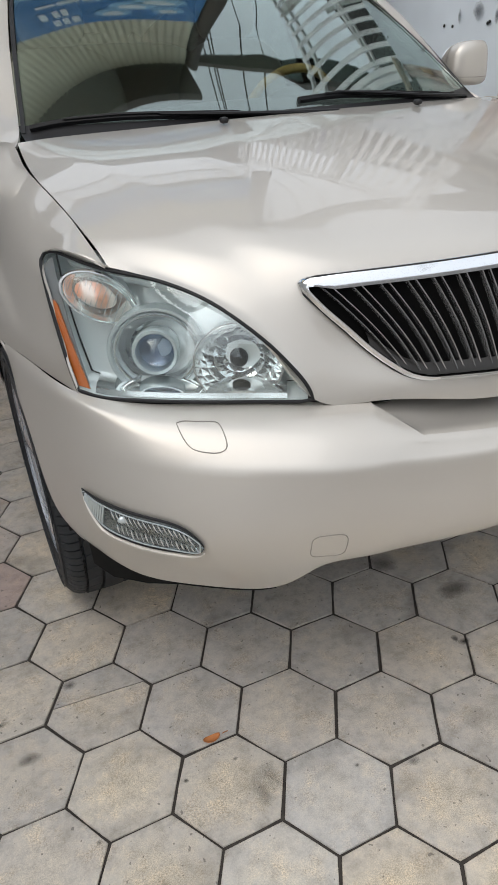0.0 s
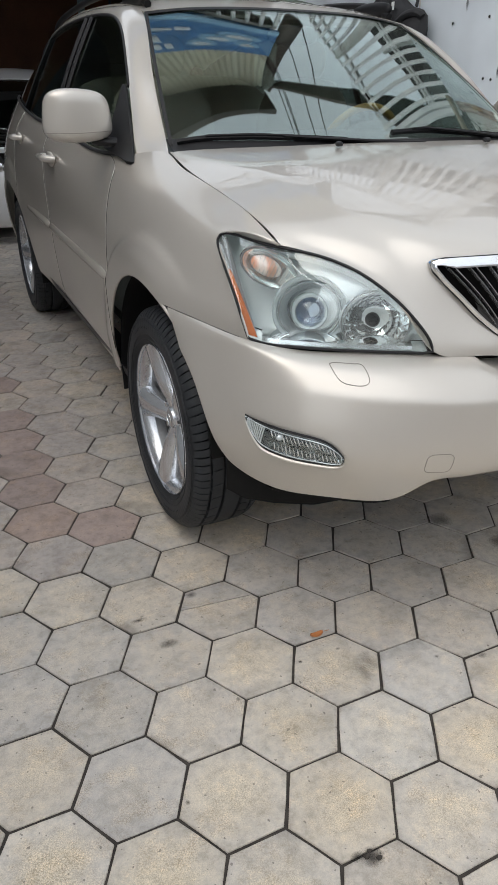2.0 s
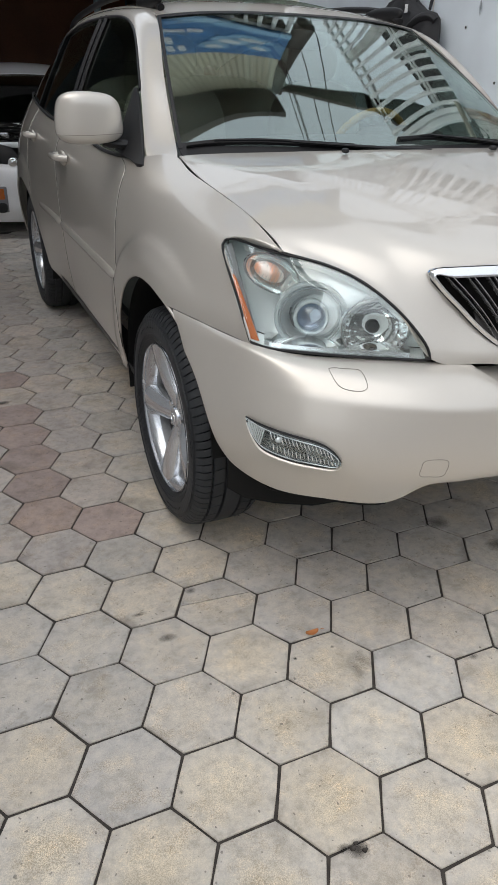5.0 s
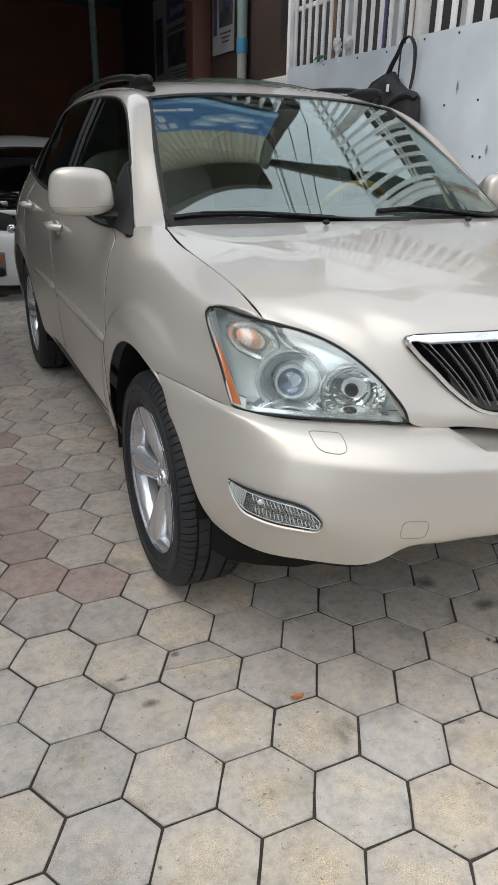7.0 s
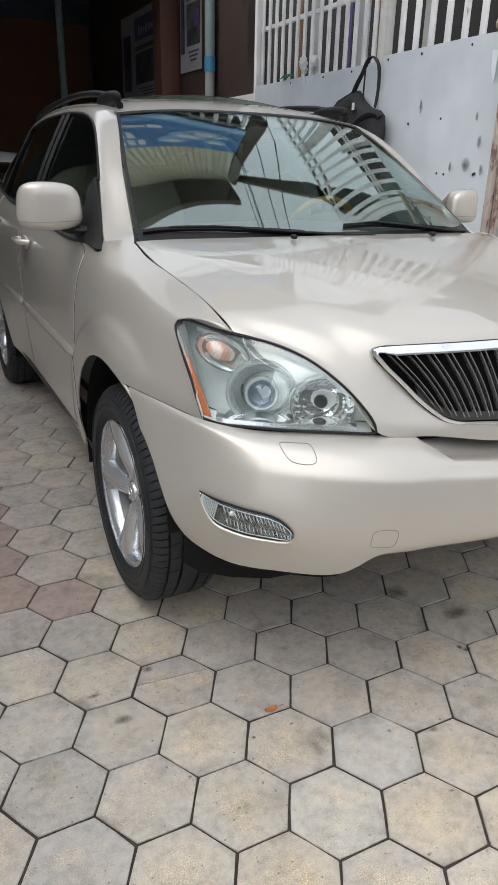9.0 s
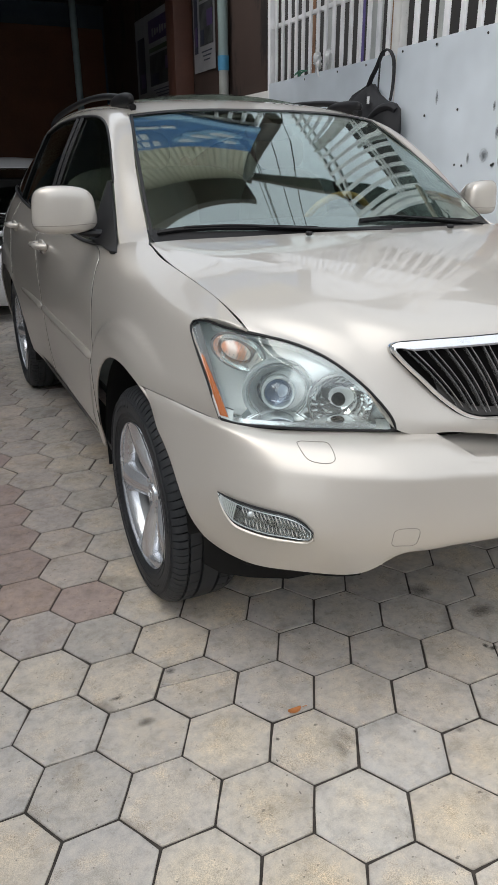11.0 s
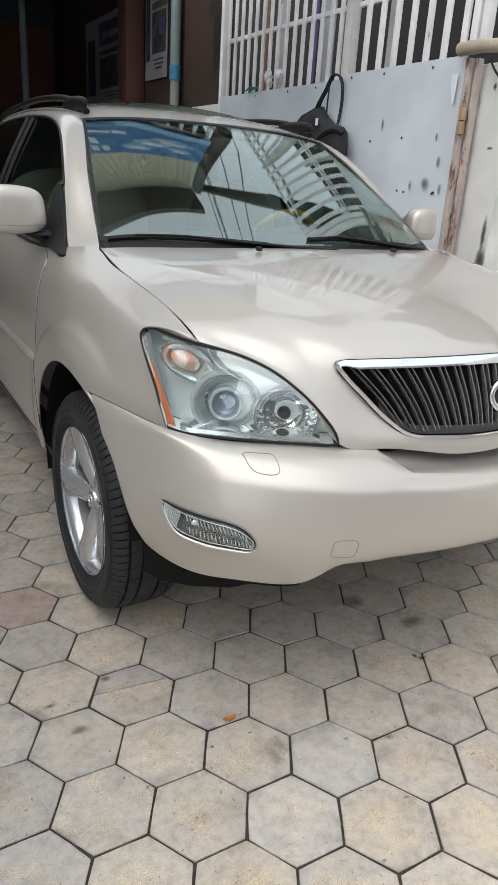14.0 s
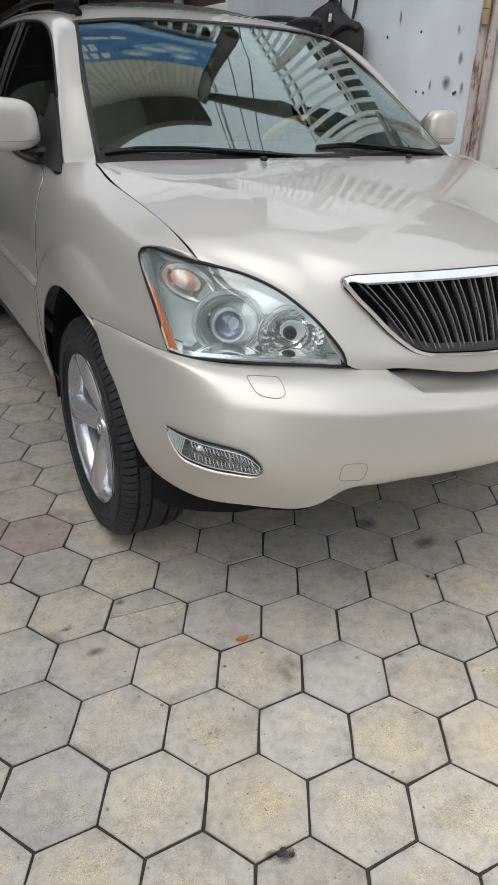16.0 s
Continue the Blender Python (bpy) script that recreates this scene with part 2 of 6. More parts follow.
TILE = tile_mat("concrete_paver", (0.492, 0.461, 0.425), 0.16)
TILE_WARM = tile_mat("sandy_concrete_paver", (0.522, 0.485, 0.434), 0.07, sandy=0.62)
TILE_PALE = tile_mat("pale_concrete_paver", (0.538, 0.517, 0.486), 0.05, sandy=0.3)
TILE_GREY = tile_mat("grey_concrete_paver", (0.488, 0.459, 0.425), 0.09, sandy=0.35)
TILE_FAR = tile_mat("far_concrete_paver", (0.445, 0.421, 0.394), 0.14, False)
# reddish-brown paver tint, also darkened for the shade beside the car
TILE_BROWN_SHADE = tile_mat("brown_shaded_paver", (0.425, 0.384, 0.354), 0.12, False)
TILE_RED = tile_mat("red_concrete_paver", (0.36, 0.288, 0.262), 0.08, False)
JOINT = plain("joint_dirt", (0.052, 0.044, 0.037), 0.95, vary=0.4, scale=200, bump=0.5)
SLAB = plain("worn_concrete", (0.20, 0.185, 0.165), 0.7, vary=0.25, scale=8, bump=0.2)
SHEET = worn_metal("grey_painted_sheet", (0.68, 0.74, 0.79), (0.42, 0.43, 0.44), 0.30, 2.6, 0.42)
SEAM_RUST = worn_metal("rust_streaked_paint", (0.66, 0.65, 0.62), (0.20, 0.13, 0.09), 0.42, 9.0, 0.6)
# near-black colour stands in for the shade of a roofed space
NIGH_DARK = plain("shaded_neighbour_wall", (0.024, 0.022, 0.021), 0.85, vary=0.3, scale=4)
HINGE_TAN = plain("tan_rusty_hinge", (0.34, 0.23, 0.14), 0.7, vary=0.3, scale=60, bump=0.3)
CANOPY_GREY = plain("pale_roof_sheet", (0.22, 0.22, 0.21), 0.7)
UNSEEN_SIDE_WALL = worn_metal("pale_unseen_side_wall", (0.62, 0.62, 0.61), (0.30, 0.29, 0.28), 0.36, 2.0, 0.8)
SHADE_WALL = plain("grey_blocker_render", (0.30, 0.29, 0.28), 0.85, vary=0.2, scale=5, bump=0.2)
BAR_PAINT = worn_metal("white_painted_bar", (0.92, 0.93, 0.94), (0.26, 0.15, 0.08), 0.37, 6.0)
POST_RUST = worn_metal("rusty_post", (0.50, 0.43, 0.39), (0.24, 0.13, 0.10), 0.50, 11.0, 0.7)
PLASTER = worn_metal("stained_plaster", (0.72, 0.72, 0.70), (0.20, 0.19, 0.18), 0.40, 3.6, 0.88)
BAG_CLOTH = plain("black_bag_cloth", (0.012, 0.012, 0.014), 0.75, vary=0.2, scale=120, bump=0.3)
PIPE_MAT = plain("grey_green_pipe", (0.20, 0.265, 0.265), 0.5)
PIPE_BLUE = plain("blue_band", (0.05, 0.22, 0.38), 0.5)
PIPE_SLEEVE = plain("grey_pipe_sleeve", (0.30, 0.315, 0.30), 0.5)
PIPE_WHITE = plain("white_pipe_sleeve", (0.50, 0.52, 0.50), 0.5)
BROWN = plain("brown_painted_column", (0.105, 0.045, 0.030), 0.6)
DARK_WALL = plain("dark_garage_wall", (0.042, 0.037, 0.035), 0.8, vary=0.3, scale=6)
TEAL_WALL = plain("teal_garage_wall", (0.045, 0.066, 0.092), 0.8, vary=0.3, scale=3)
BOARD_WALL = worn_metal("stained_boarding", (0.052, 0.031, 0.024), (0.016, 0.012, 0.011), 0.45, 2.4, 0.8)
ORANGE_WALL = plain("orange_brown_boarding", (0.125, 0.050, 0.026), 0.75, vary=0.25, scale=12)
POSTER = plain("poster_paper", (0.27, 0.275, 0.285), 0.6)
POSTER_INK = plain("poster_ink", (0.03, 0.035, 0.06), 0.6)
POSTER_GREEN = plain("poster_green", (0.06, 0.085, 0.045), 0.6)
POSTER_PLUM = plain("poster_plum", (0.07, 0.045, 0.13), 0.6)
POSTER_DUSK = plain("poster_photo", (0.045, 0.05, 0.05), 0.6, vary=0.9, scale=30)
POSTER_RED = plain("poster_maroon", (0.10, 0.02, 0.04), 0.6)
WOOD_POLE = plain("bleached_wood", (0.40, 0.34, 0.26), 0.8, vary=0.25, scale=20, bump=0.4)
LEAF = plain("dry_leaf", (0.45, 0.17, 0.05), 0.7)
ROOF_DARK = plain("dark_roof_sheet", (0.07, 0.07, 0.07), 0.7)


# ---- mesh helpers ----
def part(name, bm, material, parent=None, label="", smooth=True):
    """Links a bmesh as one mesh object, under a thing or a part where one is given."""
    me = bpy.data.meshes.new(name)
    bm.to_mesh(me)
    bm.free()
    if smooth:
        me.polygons.foreach_set("use_smooth", [True] * len(me.polygons))
        me.set_sharp_from_angle(angle=radians(38))
    me.materials.append(material)
    ob = new(name, me)
    if parent is not None:
        ob.parent = parent
    return tagged(ob, label)


def thing(name, label, category, group="", at=(0, 0, 0)):
    ob = new(name)
    ob.location = at
    return tagged(ob, label, category, group)


def cubic(ts, ys):
    """Natural cubic spline through (ts, ys); ys may have columns. Straight beyond its ends."""
    ts, ys = np.asarray(ts, float), np.asarray(ys, float)
    if ys.ndim == 1:
        ys = ys[:, None]
    n = len(ts)
    h = np.diff(ts)
    a, r = np.eye(n), np.zeros_like(ys)
    for i in range(1, n - 1):
        a[i, i - 1:i + 2] = h[i - 1], 2 * (h[i - 1] + h[i]), h[i]
        r[i] = 6 * ((ys[i + 1] - ys[i]) / h[i] - (ys[i] - ys[i - 1]) / h[i - 1])
    m = np.linalg.solve(a, r)

    def at(t):
        t = np.atleast_1d(np.asarray(t, float))
        k = np.clip(np.searchsorted(ts, t) - 1, 0, n - 2)
        tc = np.clip(t, ts[0], ts[-1])
        A, B = ((ts[k + 1] - tc) / h[k])[:, None], ((tc - ts[k]) / h[k])[:, None]
        hk = h[k][:, None]
        return A * ys[k] + B * ys[k + 1] + ((A**3 - A) * m[k] + (B**3 - B) * m[k + 1]) * hk**2 / 6
    return at


def spline(pts, n):
    """n points evenly along a smooth curve through pts."""
    p = np.asarray(pts, float)
    d = np.r_[0, np.cumsum(np.sqrt(np.linalg.norm(np.diff(p, axis=0), axis=1)))]
    f = cubic(d, p)
    q = f(np.linspace(0, d[-1], n * 6))
    s = np.r_[0, np.cumsum(np.linalg.norm(np.diff(q, axis=0), axis=1))]
    w = np.linspace(0, s[-1], n)
    return np.stack([np.interp(w, s, q[:, k]) for k in range(3)], 1)


def loft(curves, nu, nv, keyed=False):
    """A grid (nv, nu, 3) through smooth curves; keyed: their points answer one another."""
    if keyed:
        rows = np.stack([cubic(np.arange(len(c)), c)(np.linspace(0, len(c) - 1, nu)) for c in curves])
    else:
        rows = np.stack([spline(c, nu) for c in curves])
    d = np.r_[0, np.cumsum(np.linalg.norm(np.diff(rows, axis=0), axis=2).mean(1))]
    return cubic(d, rows.reshape(len(curves), -1))(np.linspace(0, d[-1], nv)).reshape(nv, nu, 3)


def grid_bm(g, thick=0.0, inside=None, closed=False):
    """A bmesh from a grid of points; thick pushes a second skin away along the normals (plus: along them)."""
    g = np.asarray(g, float)
    nv, nu = g.shape[:2]
    du, dv = np.gradient(g, axis=1), np.gradient(g, axis=0)
    nrm = np.cross(du, dv)
    nrm /= np.linalg.norm(nrm, axis=2, keepdims=True) + 1e-12
    bm = bmesh.new()
    idx = np.arange(nv * nu).reshape(nv, nu)
    vs = [bm.verts.new(p) for p in g.reshape(-1, 3)]
    quads = [(idx[j, i], idx[j, i + 1], idx[j + 1, i + 1], idx[j + 1, i]) for j in range(nv - 1) for i in range(nu - 1)]
    for q in quads:
        bm.faces.new([vs[k] for k in q])
    if thick:
        ws = [bm.verts.new(p) for p in (g + nrm * thick).reshape(-1, 3)]
        for q in quads:
            bm.faces.new([ws[k] for k in q[::-1]])
        ring = [*idx[0], *idx[1:, -1], *idx[-1, -2::-1], *idx[-2:0:-1, 0]]
        for a, b in zip(ring, ring[1:] + ring[:1]):
            bm.faces.new((vs[b], vs[a], ws[a], ws[b]))
    bmesh.ops.remove_doubles(bm, verts=bm.verts, dist=1e-5)
    bmesh.ops.recalc_face_normals(bm, faces=bm.faces)
    return bm


def frames_along(path):
    p = np.asarray(path, float)
    t = np.gradient(p, axis=0)
    t /= np.linalg.norm(t, axis=1, keepdims=True) + 1e-12
    up = np.array((0, 0, 1.0)) if abs(t[0][2]) < 0.9 else np.array((1.0, 0, 0))
    out = []
    for q, d in zip(p, t):
        s = np.cross(d, up)
        s /= np.linalg.norm(s) + 1e-12
        up = np.cross(s, d)
        out.append((q, s, up))
    return out


def tube_bm(path, radius, sides=10, closed=False, squash=1.0, bm=None):
    """A round bar along a path; radius may be one number or one for each point."""
    fr = frames_along(path)
    rs = np.broadcast_to(np.asarray(radius, float), (len(fr),))
    bm = bm or bmesh.new()
    rings = []
    for (q, s, u), r in zip(fr, rs):
        rings.append([bm.verts.new(q + r * (math.cos(a) * s + squash * math.sin(a) * u)) for a in np.linspace(0, 2 * math.pi, sides, endpoint=False)])
    pairs = list(zip(rings, rings[1:])) + ([(rings[-1], rings[0])] if closed else [])
    for a, b in pairs:
        for k in range(sides):
            bm.faces.new((a[k], a[(k + 1) % sides], b[(k + 1) % sides], b[k]))
    if not closed:
        bm.faces.new(rings[0][::-1])
        bm.faces.new(rings[-1])
    bmesh.ops.recalc_face_normals(bm, faces=bm.faces)
    return bm


def box_bm(size, at=(0, 0, 0), bevel=0.0, m=None, bm=None, seg=2):
    """A bevelled box of a size about a point."""
    own = bmesh.new()
    bmesh.ops.create_cube(own, size=1.0, matrix=Matrix.Diagonal((*size, 1)))
    if bevel:
        bmesh.ops.bevel(own, geom=own.edges[:], offset=bevel, segments=seg, profile=0.6, affect="EDGES")
    own.transform((m or Matrix.Identity(4)) if m else Matrix.Translation(at))
    if bm is None:
        return own
    tmp = bpy.data.meshes.new("tmp")
    own.to_mesh(tmp)
    own.free()
    bm.from_mesh(tmp)
    bpy.data.meshes.remove(tmp)
    return bm


def blob_bm(size, power=2.6, nu=40, nv=24, at=(0, 0, 0), shape=None):
    """A rounded block (superellipsoid) of half sizes, optionally reshaped point by point."""
    e = 2.0 / power
    f = lambda v: math.copysign(abs(v) ** e, v)
    bm = bmesh.new()
    rows = []
    for j in range(nv + 1):
        b = -math.pi / 2 + math.pi * j / nv
        row = []
        for i in range(nu):
            a = 2 * math.pi * i / nu
            p = np.array((f(math.cos(b)) * f(math.cos(a)), f(math.cos(b)) * f(math.sin(a)), f(math.sin(b))))
            if shape:
                p = shape(p)
            row.append(bm.verts.new(np.asarray(at) + p * size))
        rows.append(row)
    for a, b in zip(rows, rows[1:]):
        for i in range(nu):
            bm.faces.new((a[i], a[(i + 1) % nu], b[(i + 1) % nu], b[i]))
    bmesh.ops.remove_doubles(bm, verts=bm.verts, dist=1e-5)
    bmesh.ops.recalc_face_normals(bm, faces=bm.faces)
    return bm


def lathe_bm(profile, n=64, closed=True):
    """Turns (radius, x) pairs round the x axis."""
    bm = bmesh.new()
    rings = [[bm.verts.new((x, r * math.cos(a), r * math.sin(a))) for a in np.linspace(0, 2 * math.pi, n, endpoint=False)] for r, x in profile]
    for a, b in zip(rings, rings[1:]):
        for k in range(n):
            bm.faces.new((a[k], a[(k + 1) % n], b[(k + 1) % n], b[k]))
    bmesh.ops.remove_doubles(bm, verts=bm.verts, dist=1e-5)
    bmesh.ops.recalc_face_normals(bm, faces=bm.faces)
    return bm


def prism_bm(outline, axis, depth, bevel=0.0):
    """A flat outline of 3D points pushed along an axis."""
    bm = bmesh.new()
    f = bm.faces.new([bm.verts.new(p) for p in outline])
    ex = bmesh.ops.extrude_face_region(bm, geom=[f])
    bmesh.ops.translate(bm, verts=[v for v in ex["geom"] if isinstance(v, bmesh.types.BMVert)], vec=Vector(axis) * depth)
    bmesh.ops.recalc_face_normals(bm, faces=bm.faces)
    if bevel:
        bmesh.ops.bevel(bm, geom=bm.edges[:], offset=bevel, segments=1, affect="EDGES")
    return bm


# ---- the paved yard ----
PAVER, ROW = 0.219, 0.219 * math.sqrt(3) / 2
C30, S30 = math.cos(math.pi / 6), 0.5
OX, OY = 0.7231, 0.8517


def paver_place(col, row):
    x, y = (col + row / 2) * PAVER, row * ROW
    return x * C30 + y * S30 - OX, -x * S30 + y * C30 - OY


def hexagon(rad, z, wob=0.0):
    return [(rad * math.sin(a) + random.uniform(-wob, wob), rad * math.cos(a) + random.uniform(-wob, wob), z) for a in (radians(60 * k) for k in range(6))]


def paver_bm(bm=None, m=None, cut=None):
    """A six-sided paver with a chamfered, slightly worn edge; cut keeps one side of a break."""
    own = bmesh.new()
    R = PAVER / math.sqrt(3) - 0.0024
    corner = hexagon(R, 0, 0.0012)
    top = []
    for k in range(6):
        a, c = corner[k], corner[(k + 1) % 6]
        top.append(tuple(v * random.uniform(0.982, 0.996) for v in a[:2]) + (0,))
        top.append(tuple((a[e] + c[e]) / 2 * random.uniform(0.988, 1.004) for e in (0, 1)) + (0,))
    rings = []
    for rad, z in ((1, -0.03), (1, -0.0016), (1 - 0.0016 / R, -0.0002)):
        rings.append([own.verts.new((x * rad, y * rad, z)) for x, y, _ in top])
    for a, b in zip(rings, rings[1:]):
        for k in range(12):
            own.faces.new((a[k], a[(k + 1) % 12], b[(k + 1) % 12], b[k]))
    own.faces.new(rings[-1])
    if cut:
        bmesh.ops.bisect_plane(own, geom=own.verts[:] + own.edges[:] + own.faces[:], plane_co=cut[0], plane_no=cut[1], clear_outer=True)
        bmesh.ops.holes_fill(own, edges=[e for e in own.edges if e.is_boundary], sides=0)
    bmesh.ops.recalc_face_normals(own, faces=own.faces)
    own.transform(Matrix.Rotation(radians(-30), 4, "Z"))
    if m is not None:
        own.transform(m)
    return own
# ---- the large structure ----
ground = part("ground", box_bm((60, 60, 0.2), (0, 0, -0.145)), SLAB)
tagged(ground, "bare dusty concrete ground round the yard", "ground", kind="structure")
floor = part("pavement", box_bm((6.4, 8.4, 0.03), (-0.6, 1.2, -0.0195)), JOINT)
tagged(floor, "yard paved with worn grey hexagonal concrete pavers", "pavement", kind="structure")

GATE_X = 1.65


def wall(name, size, at, mat, label):
    return tagged(part(name, box_bm(size, at, 0.004), mat, smooth=False), label, "wall", kind="structure")


slab_in = tagged(part("floor", box_bm((6.0, 6.2, 0.04), (-0.9, 8.5, -0.016), 0.004), SLAB), "dark worn concrete garage floor", "floor", kind="structure")
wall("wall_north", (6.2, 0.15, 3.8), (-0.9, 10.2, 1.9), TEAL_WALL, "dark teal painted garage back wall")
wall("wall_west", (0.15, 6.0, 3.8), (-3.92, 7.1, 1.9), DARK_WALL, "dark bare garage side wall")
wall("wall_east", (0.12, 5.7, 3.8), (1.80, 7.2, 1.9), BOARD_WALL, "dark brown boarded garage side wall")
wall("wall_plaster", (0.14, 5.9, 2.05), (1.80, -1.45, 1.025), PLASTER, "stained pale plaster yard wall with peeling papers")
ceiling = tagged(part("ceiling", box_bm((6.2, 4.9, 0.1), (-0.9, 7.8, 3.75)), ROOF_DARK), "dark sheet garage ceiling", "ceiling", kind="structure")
# unseen wall added behind the camera to cut low sky light
wall("wall_south", (16.0, 0.2, 3.6), (0.5, -9.6, 1.8), SHADE_WALL, "unseen grey wall added behind the camera to block low light")
# added out of view on the left to tune light on floor and fender
wall("wall_unseen_side", (0.15, 11.6, 2.80), (-3.1, 3.5, 1.40), UNSEEN_SIDE_WALL, "unseen pale side wall added to shape light on the car")
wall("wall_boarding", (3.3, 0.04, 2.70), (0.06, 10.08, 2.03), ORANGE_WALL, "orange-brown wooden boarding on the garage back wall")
wall("wall_neighbour", (0.15, 12.0, 4.7), (4.0, 4.0, 2.35), NIGH_DARK, "backdrop wall behind the barred gate, coloured near-black as shade")
wall("wall_ledge", (0.5, 0.6, 2.02), (1.95, 4.55, 1.01), PLASTER, "pale rendered stub wall beside the gate")

# unseen eave over the added wall, guessed from dotted highlights on the fender
west_eave = tagged(new("corrugated_eave"), "unseen grey corrugated sheet eave added for reflections in the car side", "roof")
ys = np.linspace(-2.3, 9.3, 620)
eave_g = np.array([[(x, y, 2.955 - 0.10 * k + 0.026 * math.sin(y * 2 * math.pi / 0.16)) for y in ys] for x, k in ((-3.12, 0), (-2.95, 0.5), (-2.78, 1))])
part("sheet", grid_bm(eave_g, 0.002), CANOPY_GREY, west_eave)

# ---- barred sheet-metal gate ----
gate = thing("sheet_metal_gate", "grey sheet-metal gate with white vertical bars above", "gate", at=(GATE_X, 2.6, 0))


def under(ob):
    """A bmesh matrix that turns world places into those under a thing without turn."""
    return Matrix.Translation(-ob.location)


def wpart(name, bm, mat, owner, label="", smooth=True):
    """A part whose bmesh was made in world places."""
    root = owner
    off = Vector((0, 0, 0))
    while root is not None:
        off += root.location
        root = root.parent
    bm.transform(Matrix.Translation(-off))
    return part(name, bm, mat, owner, label, smooth)


def gate_sheet(y0, y1, z1):
    ys = np.linspace(y0, y1, 40)
    g = []
    for z in np.linspace(0.12, z1, 24):
        g.append([(GATE_X + 0.006 * math.sin(3.1 * y + 1.7 * z) * math.sin(1.9 * z) + 0.004 * math.sin(7 * y), y, z) for y in ys])
    return grid_bm(np.array(g), 0.003)


wpart("near_sheet", gate_sheet(1.16, 2.27, 2.09), SHEET, gate, "dented grey painted sheet")
wpart("far_sheet", gate_sheet(2.29, 4.15, 2.06), SHEET, gate, "dented grey painted sheet")
for y in np.arange(1.24, 2.2, 0.147):
    wpart("bar", box_bm((0.020, 0.042, 1.55), (GATE_X + 0.03, y, 2.80), 0.004), BAR_PAINT, gate)
for y in np.arange(2.42, 4.15, 0.118):
    wpart("bar", box_bm((0.018, 0.036, 1.55), (GATE_X + 0.03, y, 2.80), 0.004), BAR_PAINT, gate)
for z in (2.50, 3.42, 3.56):
    wpart("rail", box_bm((0.03, 1.84, 0.032), (GATE_X + 0.055, 3.22, z), 0.004), BAR_PAINT, gate)
for z in (2.50, 2.57, 3.42, 3.56):
    wpart("rail", box_bm((0.03, 1.06, 0.032), (GATE_X + 0.055, 1.72, z), 0.004), BAR_PAINT, gate)
wpart("seam_post", box_bm((0.07, 0.075, 3.0), (GATE_X + 0.045, 2.315, 1.98), 0.004), SEAM_RUST, gate, "rust-streaked gate post")
wpart("rust_strip", box_bm((0.05, 0.016, 1.50), (GATE_X + 0.035, 2.268, 2.83), 0.003), SEAM_RUST, gate, "rusty edge of the gate post")
wpart("end_post", box_bm((0.05, 0.05, 3.4), (GATE_X + 0.03, 4.17, 1.75), 0.004), BAR_PAINT, gate)
for y, z in ((1.27, 1.372), (1.535, 1.365), (1.42, 2.05), (1.86, 2.055), (2.2, 2.06), (1.927, 1.664), (1.617, 1.679), (1.60, 1.37), (1.283, 1.366), (2.62, 2.03), (3.0, 2.03), (3.5, 2.03)):
    wpart("rivet", blob_bm((0.004, 0.008, 0.008), 2, 8, 6, (GATE_X - 0.006, y, z)), RUBBER_SEAL, gate)

hinge_post = thing("rusty_hinge_post", "flaking brown rusty steel post with a gate hinge", "post", at=(GATE_X, 1.10, 0))
wpart("angle_iron", box_bm((0.05, 0.030, 2.02), (GATE_X, 1.130, 1.06), 0.006), POST_RUST, hinge_post)
wpart("angle_iron", box_bm((0.04, 0.026, 2.02), (GATE_X + 0.03, 1.094, 1.06), 0.006), POST_RUST, hinge_post)
for z in (1.72, 1.79):
    wpart("hinge_barrel", tube_bm([(GATE_X - 0.03, 1.10, z - 0.033), (GATE_X - 0.03, 1.10, z + 0.033)], 0.020, 12), HINGE_TAN, hinge_post, "tan rusty hinge barrel")
for y in (1.08, 1.15):
    wpart("upper_bar", box_bm((0.05, 0.05, 1.5), (GATE_X + 0.03, y, 2.85), 0.005), BAR_PAINT, hinge_post)

pole = thing("wooden_pole", "bleached wooden pole sticking out over the plaster wall", "pole", at=(1.62, 1.0, 2.1))
path = spline([(1.60, 1.17, 2.11), (1.58, 1.0, 2.105), (1.55, 0.8, 2.085), (1.53, 0.55, 2.075), (1.5, 0.2, 2.08)], 30)
wpart("shaft", tube_bm(path, np.linspace(0.036, 0.024, 30) + 0.0015 * np.sin(np.arange(30) * 0.83), 12), WOOD_POLE, pole)

FADED_PRINT = plain("faded_print", (0.52, 0.51, 0.51), 0.8, vary=0.5, scale=60)
papers = [(0.685, 1.42, 0.36, 1.02), (0.46, 1.0, 0.16, 0.2)]
for y, z, w, h in papers:
    p_ob = thing("wall_paper_sheet", "torn faded paper pasted on the plaster wall", "poster", "papers on the wall", (1.728, y, z))
    g = np.array([[(0.0015 + 0.001 * math.sin(9 * a + b * 5), a * w - w / 2, b * h - h / 2) for a in np.linspace(0, 1, 8)] for b in np.linspace(0, 1, 8)]) * (-1, 1, 1)
    part("sheet", grid_bm(g, 0.001), plain("faded_paper", (0.74, 0.74, 0.72), 0.8, vary=0.2, scale=25), p_ob)
    for j, (v, rows_n) in enumerate(((0.17, 4), (-0.02, 3))):
        for k in range(rows_n):
            ww = w * (0.16 + 0.05 * math.sin(5 * k + j))
            part("print_line", box_bm((0.0006, ww, 0.011), (-0.0034, w * 0.32 + 0.01 * math.sin(3 * k), v * h - 0.019 * k)), FADED_PRINT, p_ob)

